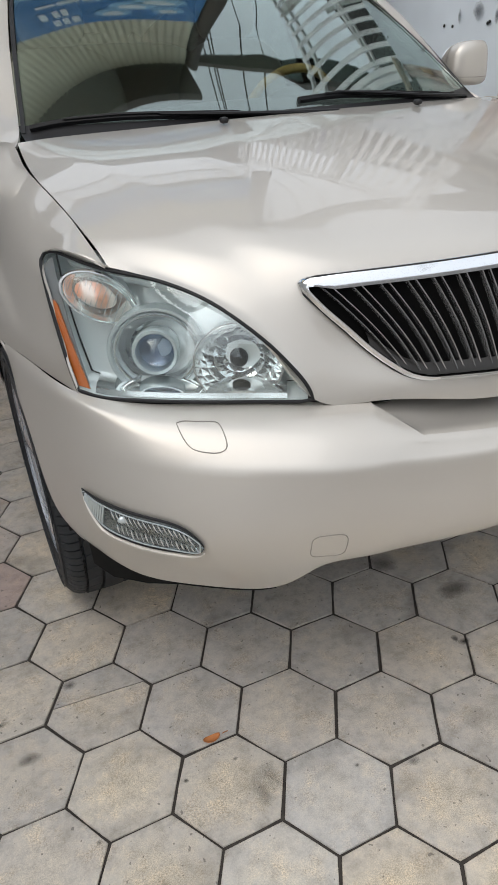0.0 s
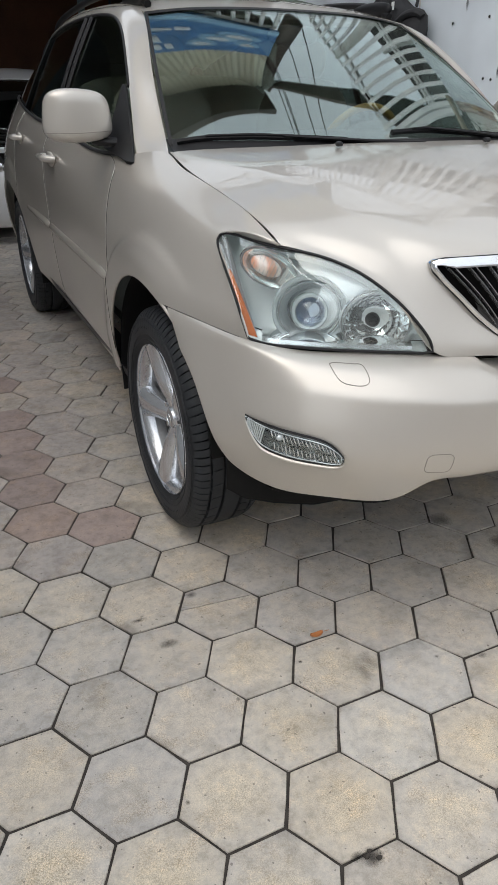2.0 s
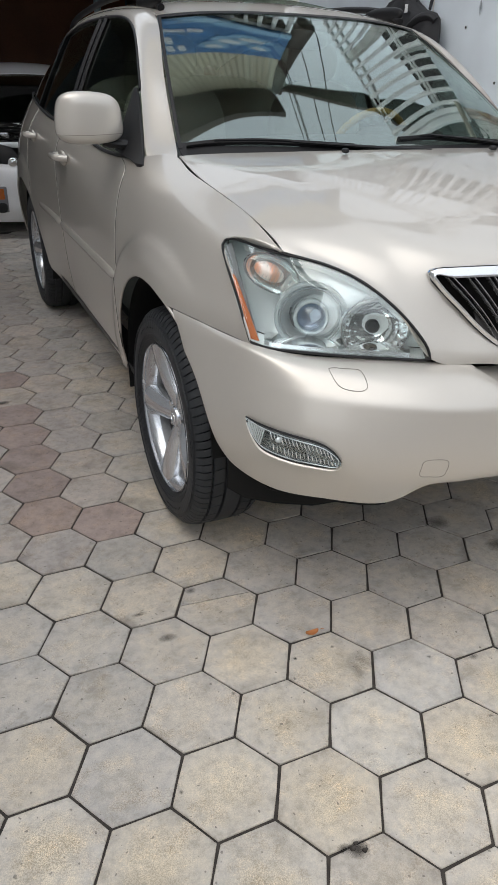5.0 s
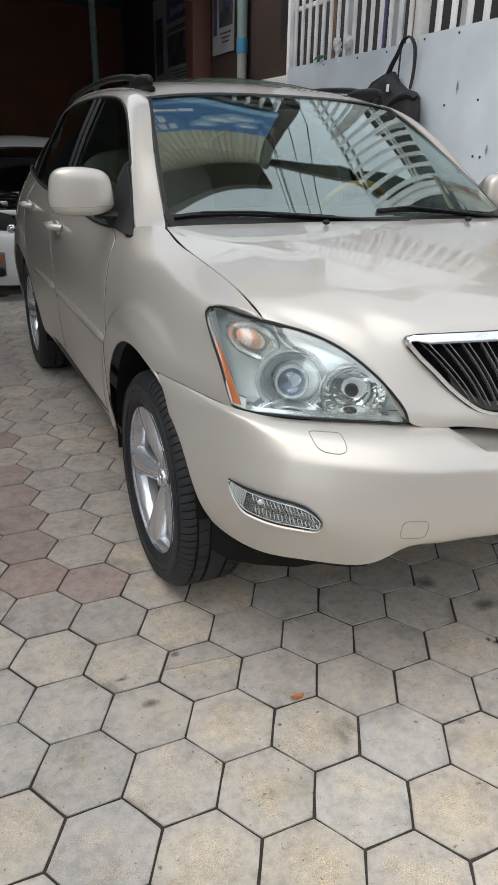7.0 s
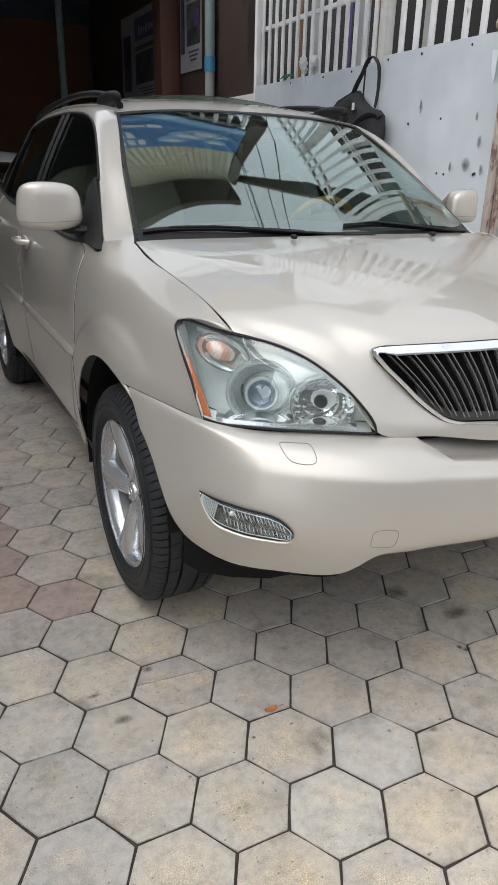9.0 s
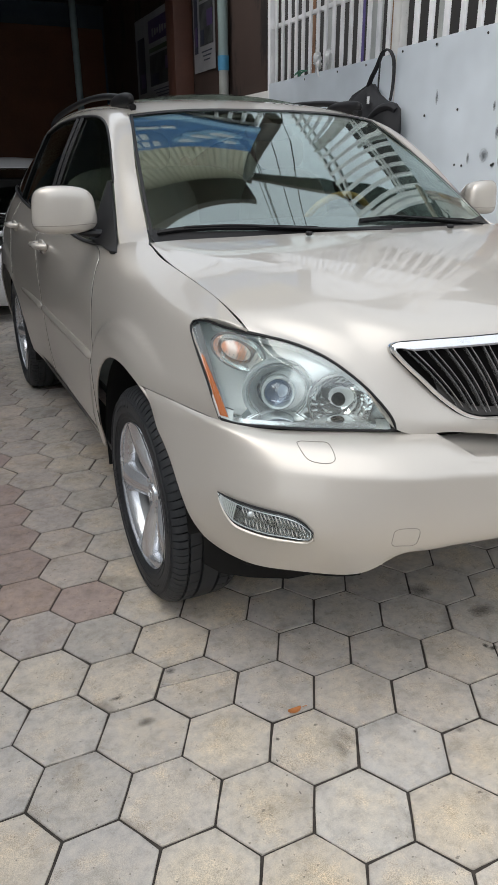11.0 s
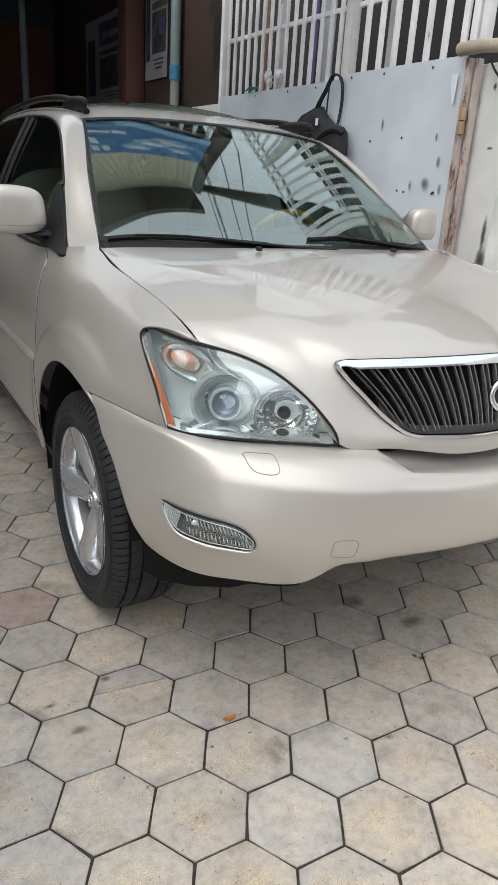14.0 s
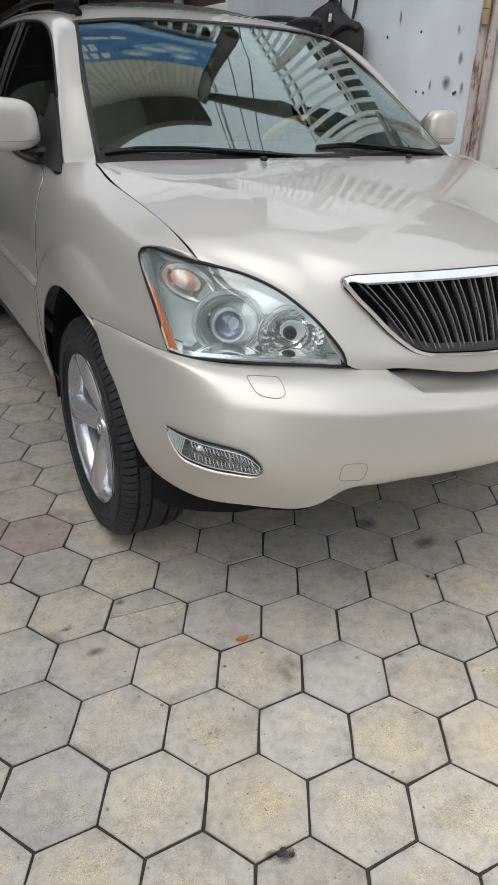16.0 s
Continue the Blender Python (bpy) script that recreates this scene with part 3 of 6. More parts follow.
wall_cable = thing("wall_cable", "black cable drooping over the plaster wall", "cable", at=(1.71, 0.93, 1.95))
wpart("wire", tube_bm(spline([(1.69, 1.03, 2.06), (1.70, 0.99, 2.00), (1.705, 0.955, 1.965), (1.70, 0.935, 1.945), (1.70, 0.90, 1.955), (1.70, 0.84, 1.975), (1.70, 0.72, 1.96)], 30), np.linspace(0.005, 0.012, 30), 8), BAG_CLOTH, wall_cable)
for k in range(3):
    wpart("twist", tube_bm(spline([(1.695, 0.945 - 0.02 * k, 1.94), (1.69, 0.90 - 0.02 * k, 1.965 + 0.01 * k), (1.695, 0.83, 1.97 - 0.02 * k)], 12), 0.006, 6), BAG_CLOTH, wall_cable)
MOULD = smudge("mould_stain", (0.06, 0.06, 0.058), (0, 1, 1), 0.55)
for y, z, w, h in ((0.905, 1.16, 0.022, 0.16), (0.965, 1.62, 0.03, 0.012), (0.90, 1.02, 0.05, 0.10), (1.00, 1.93, 0.018, 0.03)):
    o = [(1.7265, y + w * math.cos(a) * (1 + 0.2 * math.sin(3 * a)), z + h * math.sin(a)) for a in np.linspace(0, 2 * math.pi, 18, endpoint=False)]
    st = thing("mould_stain", "black mould stain on the plaster wall", "stain", "stains on the plaster", (1.7265, y, z))
    wpart("stain", prism_bm(o, (1, 0, 0), 0.0005), MOULD, st)
SOOT = smudge("soot_mark", (0.09, 0.095, 0.105), (0, 1, 1), 0.45)
for y, z, w, h, tilt in ((1.809, 1.756, 0.014, 0.060, 0.15), (1.302, 1.678, 0.016, 0.036, 0.0), (1.258, 1.542, 0.020, 0.050, -0.2), (1.345, 1.426, 0.046, 0.052, 0.3), (1.218, 1.393, 0.020, 0.046, 0.1), (1.475, 1.407, 0.016, 0.045, 0.1)):
    o = []
    for a in np.linspace(0, 2 * math.pi, 18, endpoint=False):
        r = 1 + 0.12 * math.sin(3 * a + y * 9)
        dy, dz = w * r * math.cos(a), h * r * math.sin(a)
        o.append((GATE_X - 0.014, y + dy + tilt * dz, z + dz))
    wpart("soot_smudge", prism_bm(o, (1, 0, 0), 0.0005), SOOT, gate, "soft dark soot smudge")
flap_line = [(GATE_X - 0.016 - 0.006 * math.sin(math.pi * e), 1.222 - 0.030 * (1 - e) ** 0.5 * side_ * (1 if side_ > 0 else 0.75) - 0.012 * e, 2.0 - 0.155 * e) for side_ in (1, -1) for e in (np.linspace(0, 1, 10) if side_ > 0 else np.linspace(0.95, 0, 9))]
wpart("paint_flap", prism_bm(flap_line, (1, 0, 0), 0.002), plain("pale_peeling_paint", (0.74, 0.79, 0.83), 0.5, vary=0.1), gate, "peeling flap of pale paint")
STORE = ((3.02, plain("purple_strip", (0.16, 0.12, 0.34), 0.5), 0.05), (2.62, plain("brown_board", (0.30, 0.17, 0.08), 0.7), 0.05), (2.84, PIPE_WHITE, 0.16), (2.1, PIPE_WHITE, 0.05), (3.5, PIPE_WHITE, 0.14), (3.75, plain("rusty_strip", (0.30, 0.16, 0.09), 0.7), 0.04))
for y, mat, w in STORE:
    st = thing("stored_board", "board leaning behind the barred gate", "board", "boards behind the gate", (1.86, y, 0))
    wpart("board", box_bm((0.02, w, 2.95), (1.86, y, 1.475), 0.003), mat, st)
PALE_TAG = plain("white_cloth", (0.72, 0.73, 0.72), 0.8, vary=0.15, scale=60)
GREEN_TWINE = plain("green_twine", (0.03, 0.16, 0.09), 0.6)
# ---- bag on the gate ----
bag = thing("shoulder_bag", "black cloth shoulder bag hanging by its strap on the gate", "bag", at=(GATE_X - 0.02, 2.5, 1.6))


def bag_row(z, y0, y1, depth, lean=0.0):
    """One level of the slack pouch: a flattened ring of cloth between y0 and y1."""
    out = []
    for a in np.linspace(0, 2 * math.pi, 40, endpoint=False):
        c, sn = math.cos(a), math.sin(a)
        y = (y0 + y1) / 2 + (y1 - y0) / 2 * math.copysign(abs(c) ** 0.8, c)
        fold = 1 + 0.10 * math.sin(5 * a + 9 * z) + 0.06 * math.sin(9 * a - 13 * z)
        out.append((GATE_X - 0.016 - depth * (0.5 + 0.5 * sn) * fold, y, z + lean * (y - (y0 + y1) / 2)))
    return out


rows = [bag_row(1.30, 2.14, 2.66, 0.10), bag_row(1.36, 2.08, 2.78, 0.16), bag_row(1.50, 2.06, 2.84, 0.18), bag_row(1.64, 2.06, 2.82, 0.16, 0.0), bag_row(1.715, 2.075, 2.79, 0.15, 0.0), bag_row(1.755, 2.13, 2.75, 0.13, 0.02),
        bag_row(1.785, 2.25, 2.71, 0.115, 0.04), bag_row(1.83, 2.35, 2.65, 0.10, 0.05), bag_row(1.865, 2.41, 2.57, 0.07, 0.05), bag_row(1.895, 2.46, 2.52, 0.04)]
bm = bmesh.new()
rings = [[bm.verts.new(q) for q in r] for r in rows]
for a, b in zip(rings, rings[1:]):
    for k in range(40):
        bm.faces.new((a[k], a[(k + 1) % 40], b[(k + 1) % 40], b[k]))
bm.faces.new(rings[0])
bm.faces.new(rings[-1])
bmesh.ops.recalc_face_normals(bm, faces=bm.faces)
wpart("pouch", bm, BAG_CLOTH, bag, "slack black cloth pouch")
roll = spline([(GATE_X - 0.15, 2.33, 1.66), (GATE_X - 0.15, 2.25, 1.70), (GATE_X - 0.14, 2.18, 1.725), (GATE_X - 0.125, 2.12, 1.725), (GATE_X - 0.11, 2.09, 1.705)], 24)
wpart("flap", tube_bm(roll, 0.036 * np.sin(np.linspace(0.5, math.pi - 0.5, 24)) ** 0.4, 12, squash=0.75), BAG_CLOTH, bag, "folded cloth flap")
wpart("strap", tube_bm(spline([(GATE_X - 0.06, 2.495, 1.885), (GATE_X - 0.06, 2.45, 1.945), (GATE_X - 0.05, 2.415, 2.00), (GATE_X - 0.04, 2.385, 2.065), (GATE_X - 0.04, 2.335, 2.087), (GATE_X - 0.045, 2.265, 2.057), (GATE_X - 0.05, 2.225, 1.98), (GATE_X - 0.06, 2.213, 1.85), (GATE_X - 0.09, 2.19, 1.77)], 40), np.linspace(0.020, 0.011, 40), 8, squash=0.45), BAG_CLOTH, bag, "black strap")
wpart("strap", tube_bm(spline([(GATE_X - 0.05, 2.385, 2.03), (GATE_X - 0.06, 2.375, 1.92), (GATE_X - 0.08, 2.35, 1.80)], 16), 0.006, 8), BAG_CLOTH, bag)
wpart("tag", box_bm((0.004, 0.028, 0.045), (GATE_X - 0.158, 2.345, 1.782), 0.001), PALE_TAG, bag, "small white bag tag")

cloth = thing("knotted_rag", "white rag knotted on the gate bars", "rag", at=(GATE_X, 3.0, 2.1))
for y, z, r in ((3.307, 2.151, 0.036), (3.143, 2.150, 0.032), (3.29, 2.11, 0.028), (3.16, 2.12, 0.02)):
    wpart("knot", blob_bm((r * 0.7, r, r * 1.25), 2.2, 16, 12, (GATE_X - 0.005, y, z), lambda p: p * (1 + 0.22 * math.sin(7 * p[1] + 5 * p[2]) + 0.1 * math.sin(11 * p[0]))), PALE_TAG, cloth)
wpart("tail", tube_bm(spline([(GATE_X - 0.015, 3.28, 2.10), (GATE_X - 0.018, 3.27, 2.06), (GATE_X - 0.016, 3.25, 2.02)], 10), 0.006, 6), PALE_TAG, cloth)
twine = thing("green_twine", "tangle of green twine on the gate rail", "twine", at=(GATE_X, 3.55, 2.08))
for k in range(4):
    wpart("strand", tube_bm(spline([(GATE_X - 0.012 - 0.004 * k, 3.66 - 0.03 * k, 2.075 + 0.006 * k), (GATE_X - 0.02, 3.57, 2.095 - 0.012 * k), (GATE_X - 0.014, 3.45 + 0.03 * k, 2.085)], 14), 0.005, 6), GREEN_TWINE, twine)

# ---- garage fittings ----
pipe = thing("drain_pipe", "grey-green wall pipe with a blue band", "pipe", at=(1.66, 5.2, 0))
wpart("upper_pipe", tube_bm([(1.66, 5.2, 2.40), (1.66, 5.2, 3.7)], 0.05, 20), PIPE_MAT, pipe)
wpart("band", tube_bm([(1.66, 5.2, 2.28), (1.66, 5.2, 2.41)], 0.056, 20), PIPE_BLUE, pipe, "blue pipe coupling")
wpart("sleeve", tube_bm([(1.66, 5.2, 0.0), (1.66, 5.2, 2.29)], 0.048, 20), PIPE_SLEEVE, pipe, "off-white lower pipe")
column = thing("brown_column", "dark red-brown painted timber column against the wall", "column", at=(1.62, 6.35, 0))
wpart("shaft", box_bm((0.22, 0.26, 3.7), (1.62, 6.35, 1.85), 0.01), BROWN, column)
thin_pole = thing("steel_pole", "thin grey steel pole in the dark garage", "pole", at=(0.95, 8.6, 0))
wpart("tube", tube_bm([(0.95, 8.6, 0), (0.95, 8.6, 3.7)], 0.045, 14), PIPE_MAT, thin_pole)


def wall_banner(y0, y1, z0, z1):
    b = thing("printed_banner", "faded printed paper banner on the garage wall", "poster", "banners on the wall", (1.725, (y0 + y1) / 2, (z0 + z1) / 2))
    w, h = y1 - y0, z1 - z0
    g = np.array([[(-0.004 - 0.006 * math.sin(5 * a) ** 2, (a - 0.5) * w, (c - 0.5) * h) for a in np.linspace(0, 1, 14)] for c in np.linspace(0, 1, 8)])
    part("sheet", grid_bm(g, 0.002), POSTER, b)
    # from the far edge (u 1) to the near edge (u 0): picture panel, headline, green band, photograph, foot
    for u, v, du, dv, mat in ((0.86, 0.47, 0.17, 0.62, POSTER_INK), (0.84, 0.30, 0.10, 0.16, POSTER_PLUM), (0.37, 0.80, 0.60, 0.24, POSTER_PLUM), (0.34, 0.60, 0.66, 0.05, POSTER_GREEN), (0.36, 0.38, 0.62, 0.34, POSTER_DUSK), (0.20, 0.42, 0.26, 0.13, POSTER_PLUM), (0.55, 0.28, 0.16, 0.12, POSTER_INK)):
        part("printed_block", box_bm((0.002, w * du, h * dv), (-0.013 - 0.0015 * (dv < 0.2), (u - 0.5) * w, (v - 0.5) * h), 0.0005), mat, b)
    for k in range(9):
        part("printed_bar", box_bm((0.002, w * 0.034, h * (0.05 + 0.02 * (k % 3))), (-0.0165, (0.13 + 0.055 * k - 0.5) * w, (0.78 - 0.5) * h), 0.0005), POSTER, b)
    for k in range(3):
        part("printed_bar", box_bm((0.002, w * (0.5 - 0.1 * k), h * 0.012), (-0.0135, (0.36 - 0.5) * w, (0.16 - 0.035 * k - 0.5) * h), 0.0005), POSTER_INK, b)


wall_banner(6.55, 8.35, 2.15, 3.2)
wall_banner(5.55, 6.15, 2.35, 3.5)

# ---- canopy, sign and roof frame over the yard ----
BEIGE = plain("beige_corrugated_sheet", (0.62, 0.57, 0.43), 0.6, vary=0.12, scale=6)
SIGN_BLUE = plain("blue_sign_vinyl", (0.055, 0.20, 0.46), 0.45, vary=0.1)
SIGN_SKY = plain("pale_blue_sign", (0.30, 0.52, 0.74), 0.45)
SIGN_WHITE = plain("white_sign_print", (0.80, 0.81, 0.83), 0.45)
CABLE = plain("black_cable", (0.015, 0.015, 0.015), 0.6)
TIMBER = plain("dark_timber", (0.05, 0.032, 0.022), 0.7, vary=0.3, scale=12)
FRONT_Y, FRONT_X = 2.0, 0.76

# garage front over the car: sign board, corrugated cladding, overhanging eave
wall("wall_front", (5.0, 0.10, 1.68), (FRONT_X - 2.5, FRONT_Y + 0.08, 3.70), TIMBER, "dark framed garage front above the opening")
# unseen canopy sized to darken the floor yet leave the gate lit
tagged(part("ceiling_canopy", box_bm((4.4, 1.7, 0.06), (FRONT_X - 2.7, FRONT_Y + 1.0, 4.52)), CANOPY_GREY), "unseen grey sheet canopy added behind the garage front to shade the floor", "ceiling", kind="structure")
cladding = thing("corrugated_cladding", "beige corrugated sheet cladding above the garage opening", "cladding", at=(FRONT_X - 2.5, FRONT_Y, 3.9))
us = np.linspace(FRONT_X - 5.0, FRONT_X, 420)
wpart("sheet", grid_bm(np.array([[(x, FRONT_Y - 0.012 + 0.010 * math.sin(x * 2 * math.pi / 0.085), z) for x in us] for z in np.linspace(3.40, 4.52, 5)]), 0.002), BEIGE, cladding)
eave = thing("roof_eave", "dark overhanging roof eave over the garage front", "roof", at=(FRONT_X - 2.5, 1.8, 4.55))
wpart("soffit", box_bm((5.02, 0.55, 0.04), (FRONT_X - 2.5, FRONT_Y - 0.065, 4.55), 0.004), TIMBER, eave)
wpart("fascia", box_bm((5.02, 0.03, 0.16), (FRONT_X - 2.5, FRONT_Y - 0.35, 4.62), 0.004), TIMBER, eave)
sign = thing("hanging_sign", "blue printed sign board with white bars and car pictures", "sign", at=(0, FRONT_Y - 0.03, 3.15))
wpart("board", box_bm((3.6, 0.02, 0.55), (FRONT_X - 1.8, FRONT_Y - 0.035, 3.135), 0.003), SIGN_BLUE, sign)
wpart("top_strip", box_bm((3.6, 0.006, 0.07), (FRONT_X - 1.8, FRONT_Y - 0.049, 2.895)), SIGN_SKY, sign, "pale blue lower strip")
for x, z, w, h in ((-0.52, 3.30, 0.07, 0.09), (-0.43, 3.30, 0.06, 0.09), (-0.33, 3.30, 0.07, 0.09), (-0.60, 3.17, 0.06, 0.09), (-0.48, 3.17, 0.06, 0.09), (-0.40, 3.17, 0.06, 0.09), (-0.52, 3.045, 0.16, 0.025), (-0.32, 3.045, 0.2, 0.03), (-0.12, 3.04, 0.15, 0.04)):
    wpart("print_bar", box_bm((w, 0.004, h), (x, FRONT_Y - 0.048, z), 0.001), SIGN_WHITE, sign, "white print bar")
for x, z, w in ((0.02, 3.27, 0.17), (0.20, 3.16, 0.20), (0.42, 3.08, 0.22), (0.50, 3.22, 0.13)):
    o = [(x + w * math.cos(a), FRONT_Y - 0.046, z + (0.045 if math.sin(a) > 0 else 0.075) * math.sin(a)) for a in np.linspace(0, 2 * math.pi, 22, endpoint=False)]
    wpart("car_picture", prism_bm(o, (0, -1, 0), 0.004), SIGN_SKY, sign, "pale car picture")
    wpart("car_picture", prism_bm([(q[0] * 0.6 + x * 0.4, q[1] - 0.005, q[2] * 0.5 + z * 0.5 + 0.01) for q in o], (0, -1, 0), 0.002), SIGN_WHITE, sign, "white car picture")
shutter = thing("slatted_shutter", "row of white bars under the sign board", "shutter", at=(0, FRONT_Y, 2.78))
for k in range(26):
    wpart("bar", box_bm((0.028, 0.02, 0.34), (FRONT_X - 0.02 - k * 0.115, FRONT_Y + 0.01, 2.71)), BAR_PAINT, shutter)
for z in (2.55, 2.88):
    wpart("rail", box_bm((3.2, 0.03, 0.03), (FRONT_X - 1.6, FRONT_Y + 0.03, z)), BAR_PAINT, shutter)
gutter = thing("down_pipe", "dark down pipe at the garage corner", "pipe", at=(0.84, FRONT_Y, 3.6))
wpart("tube", tube_bm([(0.84, FRONT_Y - 0.02, 2.72), (0.84, FRONT_Y - 0.02, 3.6), (0.84, FRONT_Y - 0.02, 4.54)], 0.07, 12), TIMBER, gutter)
beam = thing("timber_beam", "dark timber eave beam of the next building", "beam", at=(1.9, 2.1, 4.5))
wpart("beam", prism_bm([(0.74, 2.02, 4.5), (0.90, 2.12, 4.5), (2.1, 2.26, 4.5), (3.95, 2.5, 4.5), (3.95, 1.95, 4.5)], (0, 0, 1), 0.10), TIMBER, beam)
for k, (xa, xb, sag) in enumerate(((1.15, 0.98, 0.0), (1.2, 1.02, 0.1), (1.26, 1.05, 0.05), (1.55, 1.28, 0.2), (1.85, 1.50, 0.1))):
    cb = thing("overhead_cable", "thin black overhead cable", "cable", "overhead cables", (xa, 1.5, 4.9))
    wpart("wire", tube_bm(spline([(xa + 1.2, 10.2, 3.79), (xa + 0.3, 3.2, 4.75 - sag), (xb - 0.15, 1.0, 4.9 - sag), (xb - 0.8, -3.0, 5.2), (xb - 1.6, -12.0, 6.0)], 40), 0.008, 6), CABLE, cb)
# ---- the champagne car ----
car = thing("suv_car", "champagne pearl four-door suv parked on hexagonal pavers", "car")
both = (-1, 1)


def side(p, s):
    """Points given for the positive side, moved to side s."""
    return np.asarray(p, float) * (s, 1, 1)


def panel(name, g, s, mat=CHAMPAGNE, parent=car, thick=0.004, label=""):
    g = side(g, s)
    c = np.array((0, 1.4, 0.7))
    du, dv = np.gradient(g, axis=1), np.gradient(g, axis=0)
    out = (np.cross(du, dv) * (g - c)).sum()
    return part(name, grid_bm(g, -thick if out > 0 else thick), mat, parent, label)


# bumper: level curves from the middle round to the wheel arch
seam = [(0, -0.925, 0.716), (0.17, -0.915, 0.719), (0.335, -0.888, 0.732), (0.385, -0.802, 0.770), (0.48, -0.751, 0.772), (0.61, -0.674, 0.770), (0.73, -0.608, 0.772), (0.829, -0.528, 0.786), (0.8725, -0.36, 0.7845), (0.910, -0.185, 0.783)]
seam_lip = [(0, -0.931, 0.714), (0.18, -0.920, 0.717), (0.340, -0.894, 0.728), (0.393, -0.822, 0.766), (0.486, -0.768, 0.771), (0.615, -0.692, 0.769), (0.735, -0.625, 0.771), (0.835, -0.54, 0.782), (0.879, -0.365, 0.778), (0.912, -0.19, 0.777)]
shelf = [(0, -0.942, 0.706), (0.20, -0.926, 0.710), (0.350, -0.895, 0.724), (0.412, -0.858, 0.746), (0.497, -0.812, 0.757), (0.62, -0.742, 0.760), (0.735, -0.665, 0.763), (0.835, -0.565, 0.768), (0.893, -0.36, 0.752), (0.912, -0.215, 0.757)]
crease = [(0, -0.958, 0.690), (0.22, -0.940, 0.694), (0.36, -0.912, 0.698), (0.43, -0.895, 0.700), (0.51, -0.868, 0.704), (0.625, -0.805, 0.708), (0.735, -0.725, 0.710), (0.835, -0.605, 0.706), (0.902, -0.40, 0.692), (0.916, -0.29, 0.70)]
face = [(0, -0.970, 0.60), (0.22, -0.952, 0.60), (0.36, -0.925, 0.60), (0.43, -0.907, 0.60), (0.51, -0.882, 0.60), (0.625, -0.832, 0.60), (0.74, -0.752, 0.60), (0.84, -0.635, 0.61), (0.905, -0.46, 0.62), (0.914, -0.40, 0.63)]
low = [(0, -0.955, 0.53), (0.22, -0.94, 0.53), (0.36, -0.915, 0.53), (0.43, -0.898, 0.528), (0.51, -0.872, 0.525), (0.625, -0.822, 0.518), (0.735, -0.742, 0.515), (0.835, -0.625, 0.515), (0.893, -0.52, 0.52), (0.905, -0.485, 0.53)]
lip = [(0, -0.905, 0.49), (0.22, -0.895, 0.497), (0.36, -0.884, 0.503), (0.44, -0.876, 0.504), (0.516, -0.856, 0.497), (0.584, -0.806, 0.439), (0.70, -0.728, 0.432), (0.79, -0.635, 0.426), (0.845, -0.545, 0.44), (0.875, -0.515, 0.468)]


def toward(a, b, far):
    """The points of curve a moved a short way towards those of curve b."""
    a, b = np.asarray(a, float), np.asarray(b, float)
    return a + (b - a) * far / np.linalg.norm(b - a, axis=1, keepdims=True)


def along(c, nu, broken=False):
    """nu points along a keyed curve; broken: it turns sharply at its third and fourth points."""
    c, t = np.asarray(c, float), np.linspace(0, len(c) - 1, nu)
    if not broken:
        return cubic(np.arange(len(c)), c)(t)
    lo, hi = cubic(np.arange(3), c[:3]), cubic(np.arange(3, len(c)), c[3:])
    return np.array([lo(v)[0] if v <= 2 else hi(v)[0] if v >= 3 else c[2] + (c[3] - c[2]) * (v - 2) for v in t])


def bumper_half(nu, na, nb):
    """The bumper's skin: a shelf above the crease and a face below it."""
    top = [along(seam, nu, True), along(seam_lip, nu, True), along(shelf, nu), along(toward(crease, shelf, 0.005), nu)]
    low_part = [along(toward(crease, face, 0.007), nu), along(face, nu), along(low, nu), along(lip, nu)]
    out = []
    for rows, nv in ((top, na), (low_part, nb)):
        rows = np.stack(rows)
        d = np.r_[0, np.cumsum(np.linalg.norm(np.diff(rows, axis=0), axis=2).mean(1))]
        out.append(cubic(d, rows.reshape(4, -1))(np.linspace(0, d[-1], nv)).reshape(nv, nu, 3))
    return np.concatenate(out)


half = bumper_half(100, 16, 30)
whole = np.concatenate([side(half, -1)[:, :0:-1], half], axis=1)
bumper = panel("front_bumper", whole, 1, label="champagne front bumper")
inner = (whole * (0.985, 0.97, 1) + (0, 0.034, 0))[20:]
part("bumper_backing", grid_bm(inner, 0.004), UNDERBODY, car)
low_lip = along(lip, 200)
low_lip = low_lip[(low_lip[:, 0] > 0.575) & (low_lip[:, 0] < 0.80)]
for s in both:
    panel("lower_valance", np.stack([low_lip + d for d in ((0, 0.004, 0.004), (0, 0.008, -0.010), (0, 0.022, -0.016), (0, 0.12, -0.020))]), s, UNDERBODY, bumper, 0.003, "black plastic lower valance")
# hollow under the hood's edge
edge = along(seam, 100, True)[:34]
rear = np.stack([np.array((x * 0.985, -0.785, 0.736 + 0.02 * min(1, x / 0.385) ** 2)) for x, y, z in edge])
hollow = np.stack([edge * (1 - k) + rear * k - np.array((0, 0, 0.008)) * math.sin(math.pi * k) ** 2 for k in np.linspace(0, 1, 14)])
panel("intake_hollow", np.concatenate([side(hollow, -1)[:, :0:-1], hollow], axis=1), 1, CHAMPAGNE, bumper, 0.003, "champagne hollow under the hood edge")


def ring_on(pts, radius, mat, name, owner, closed=True, n=64, squash=1.0):
    q = spline(pts + pts[:1] if closed else pts, n + closed)
    return part(name, tube_bm(q[:-1] if closed else q, radius, 8, closed, squash), mat, owner)


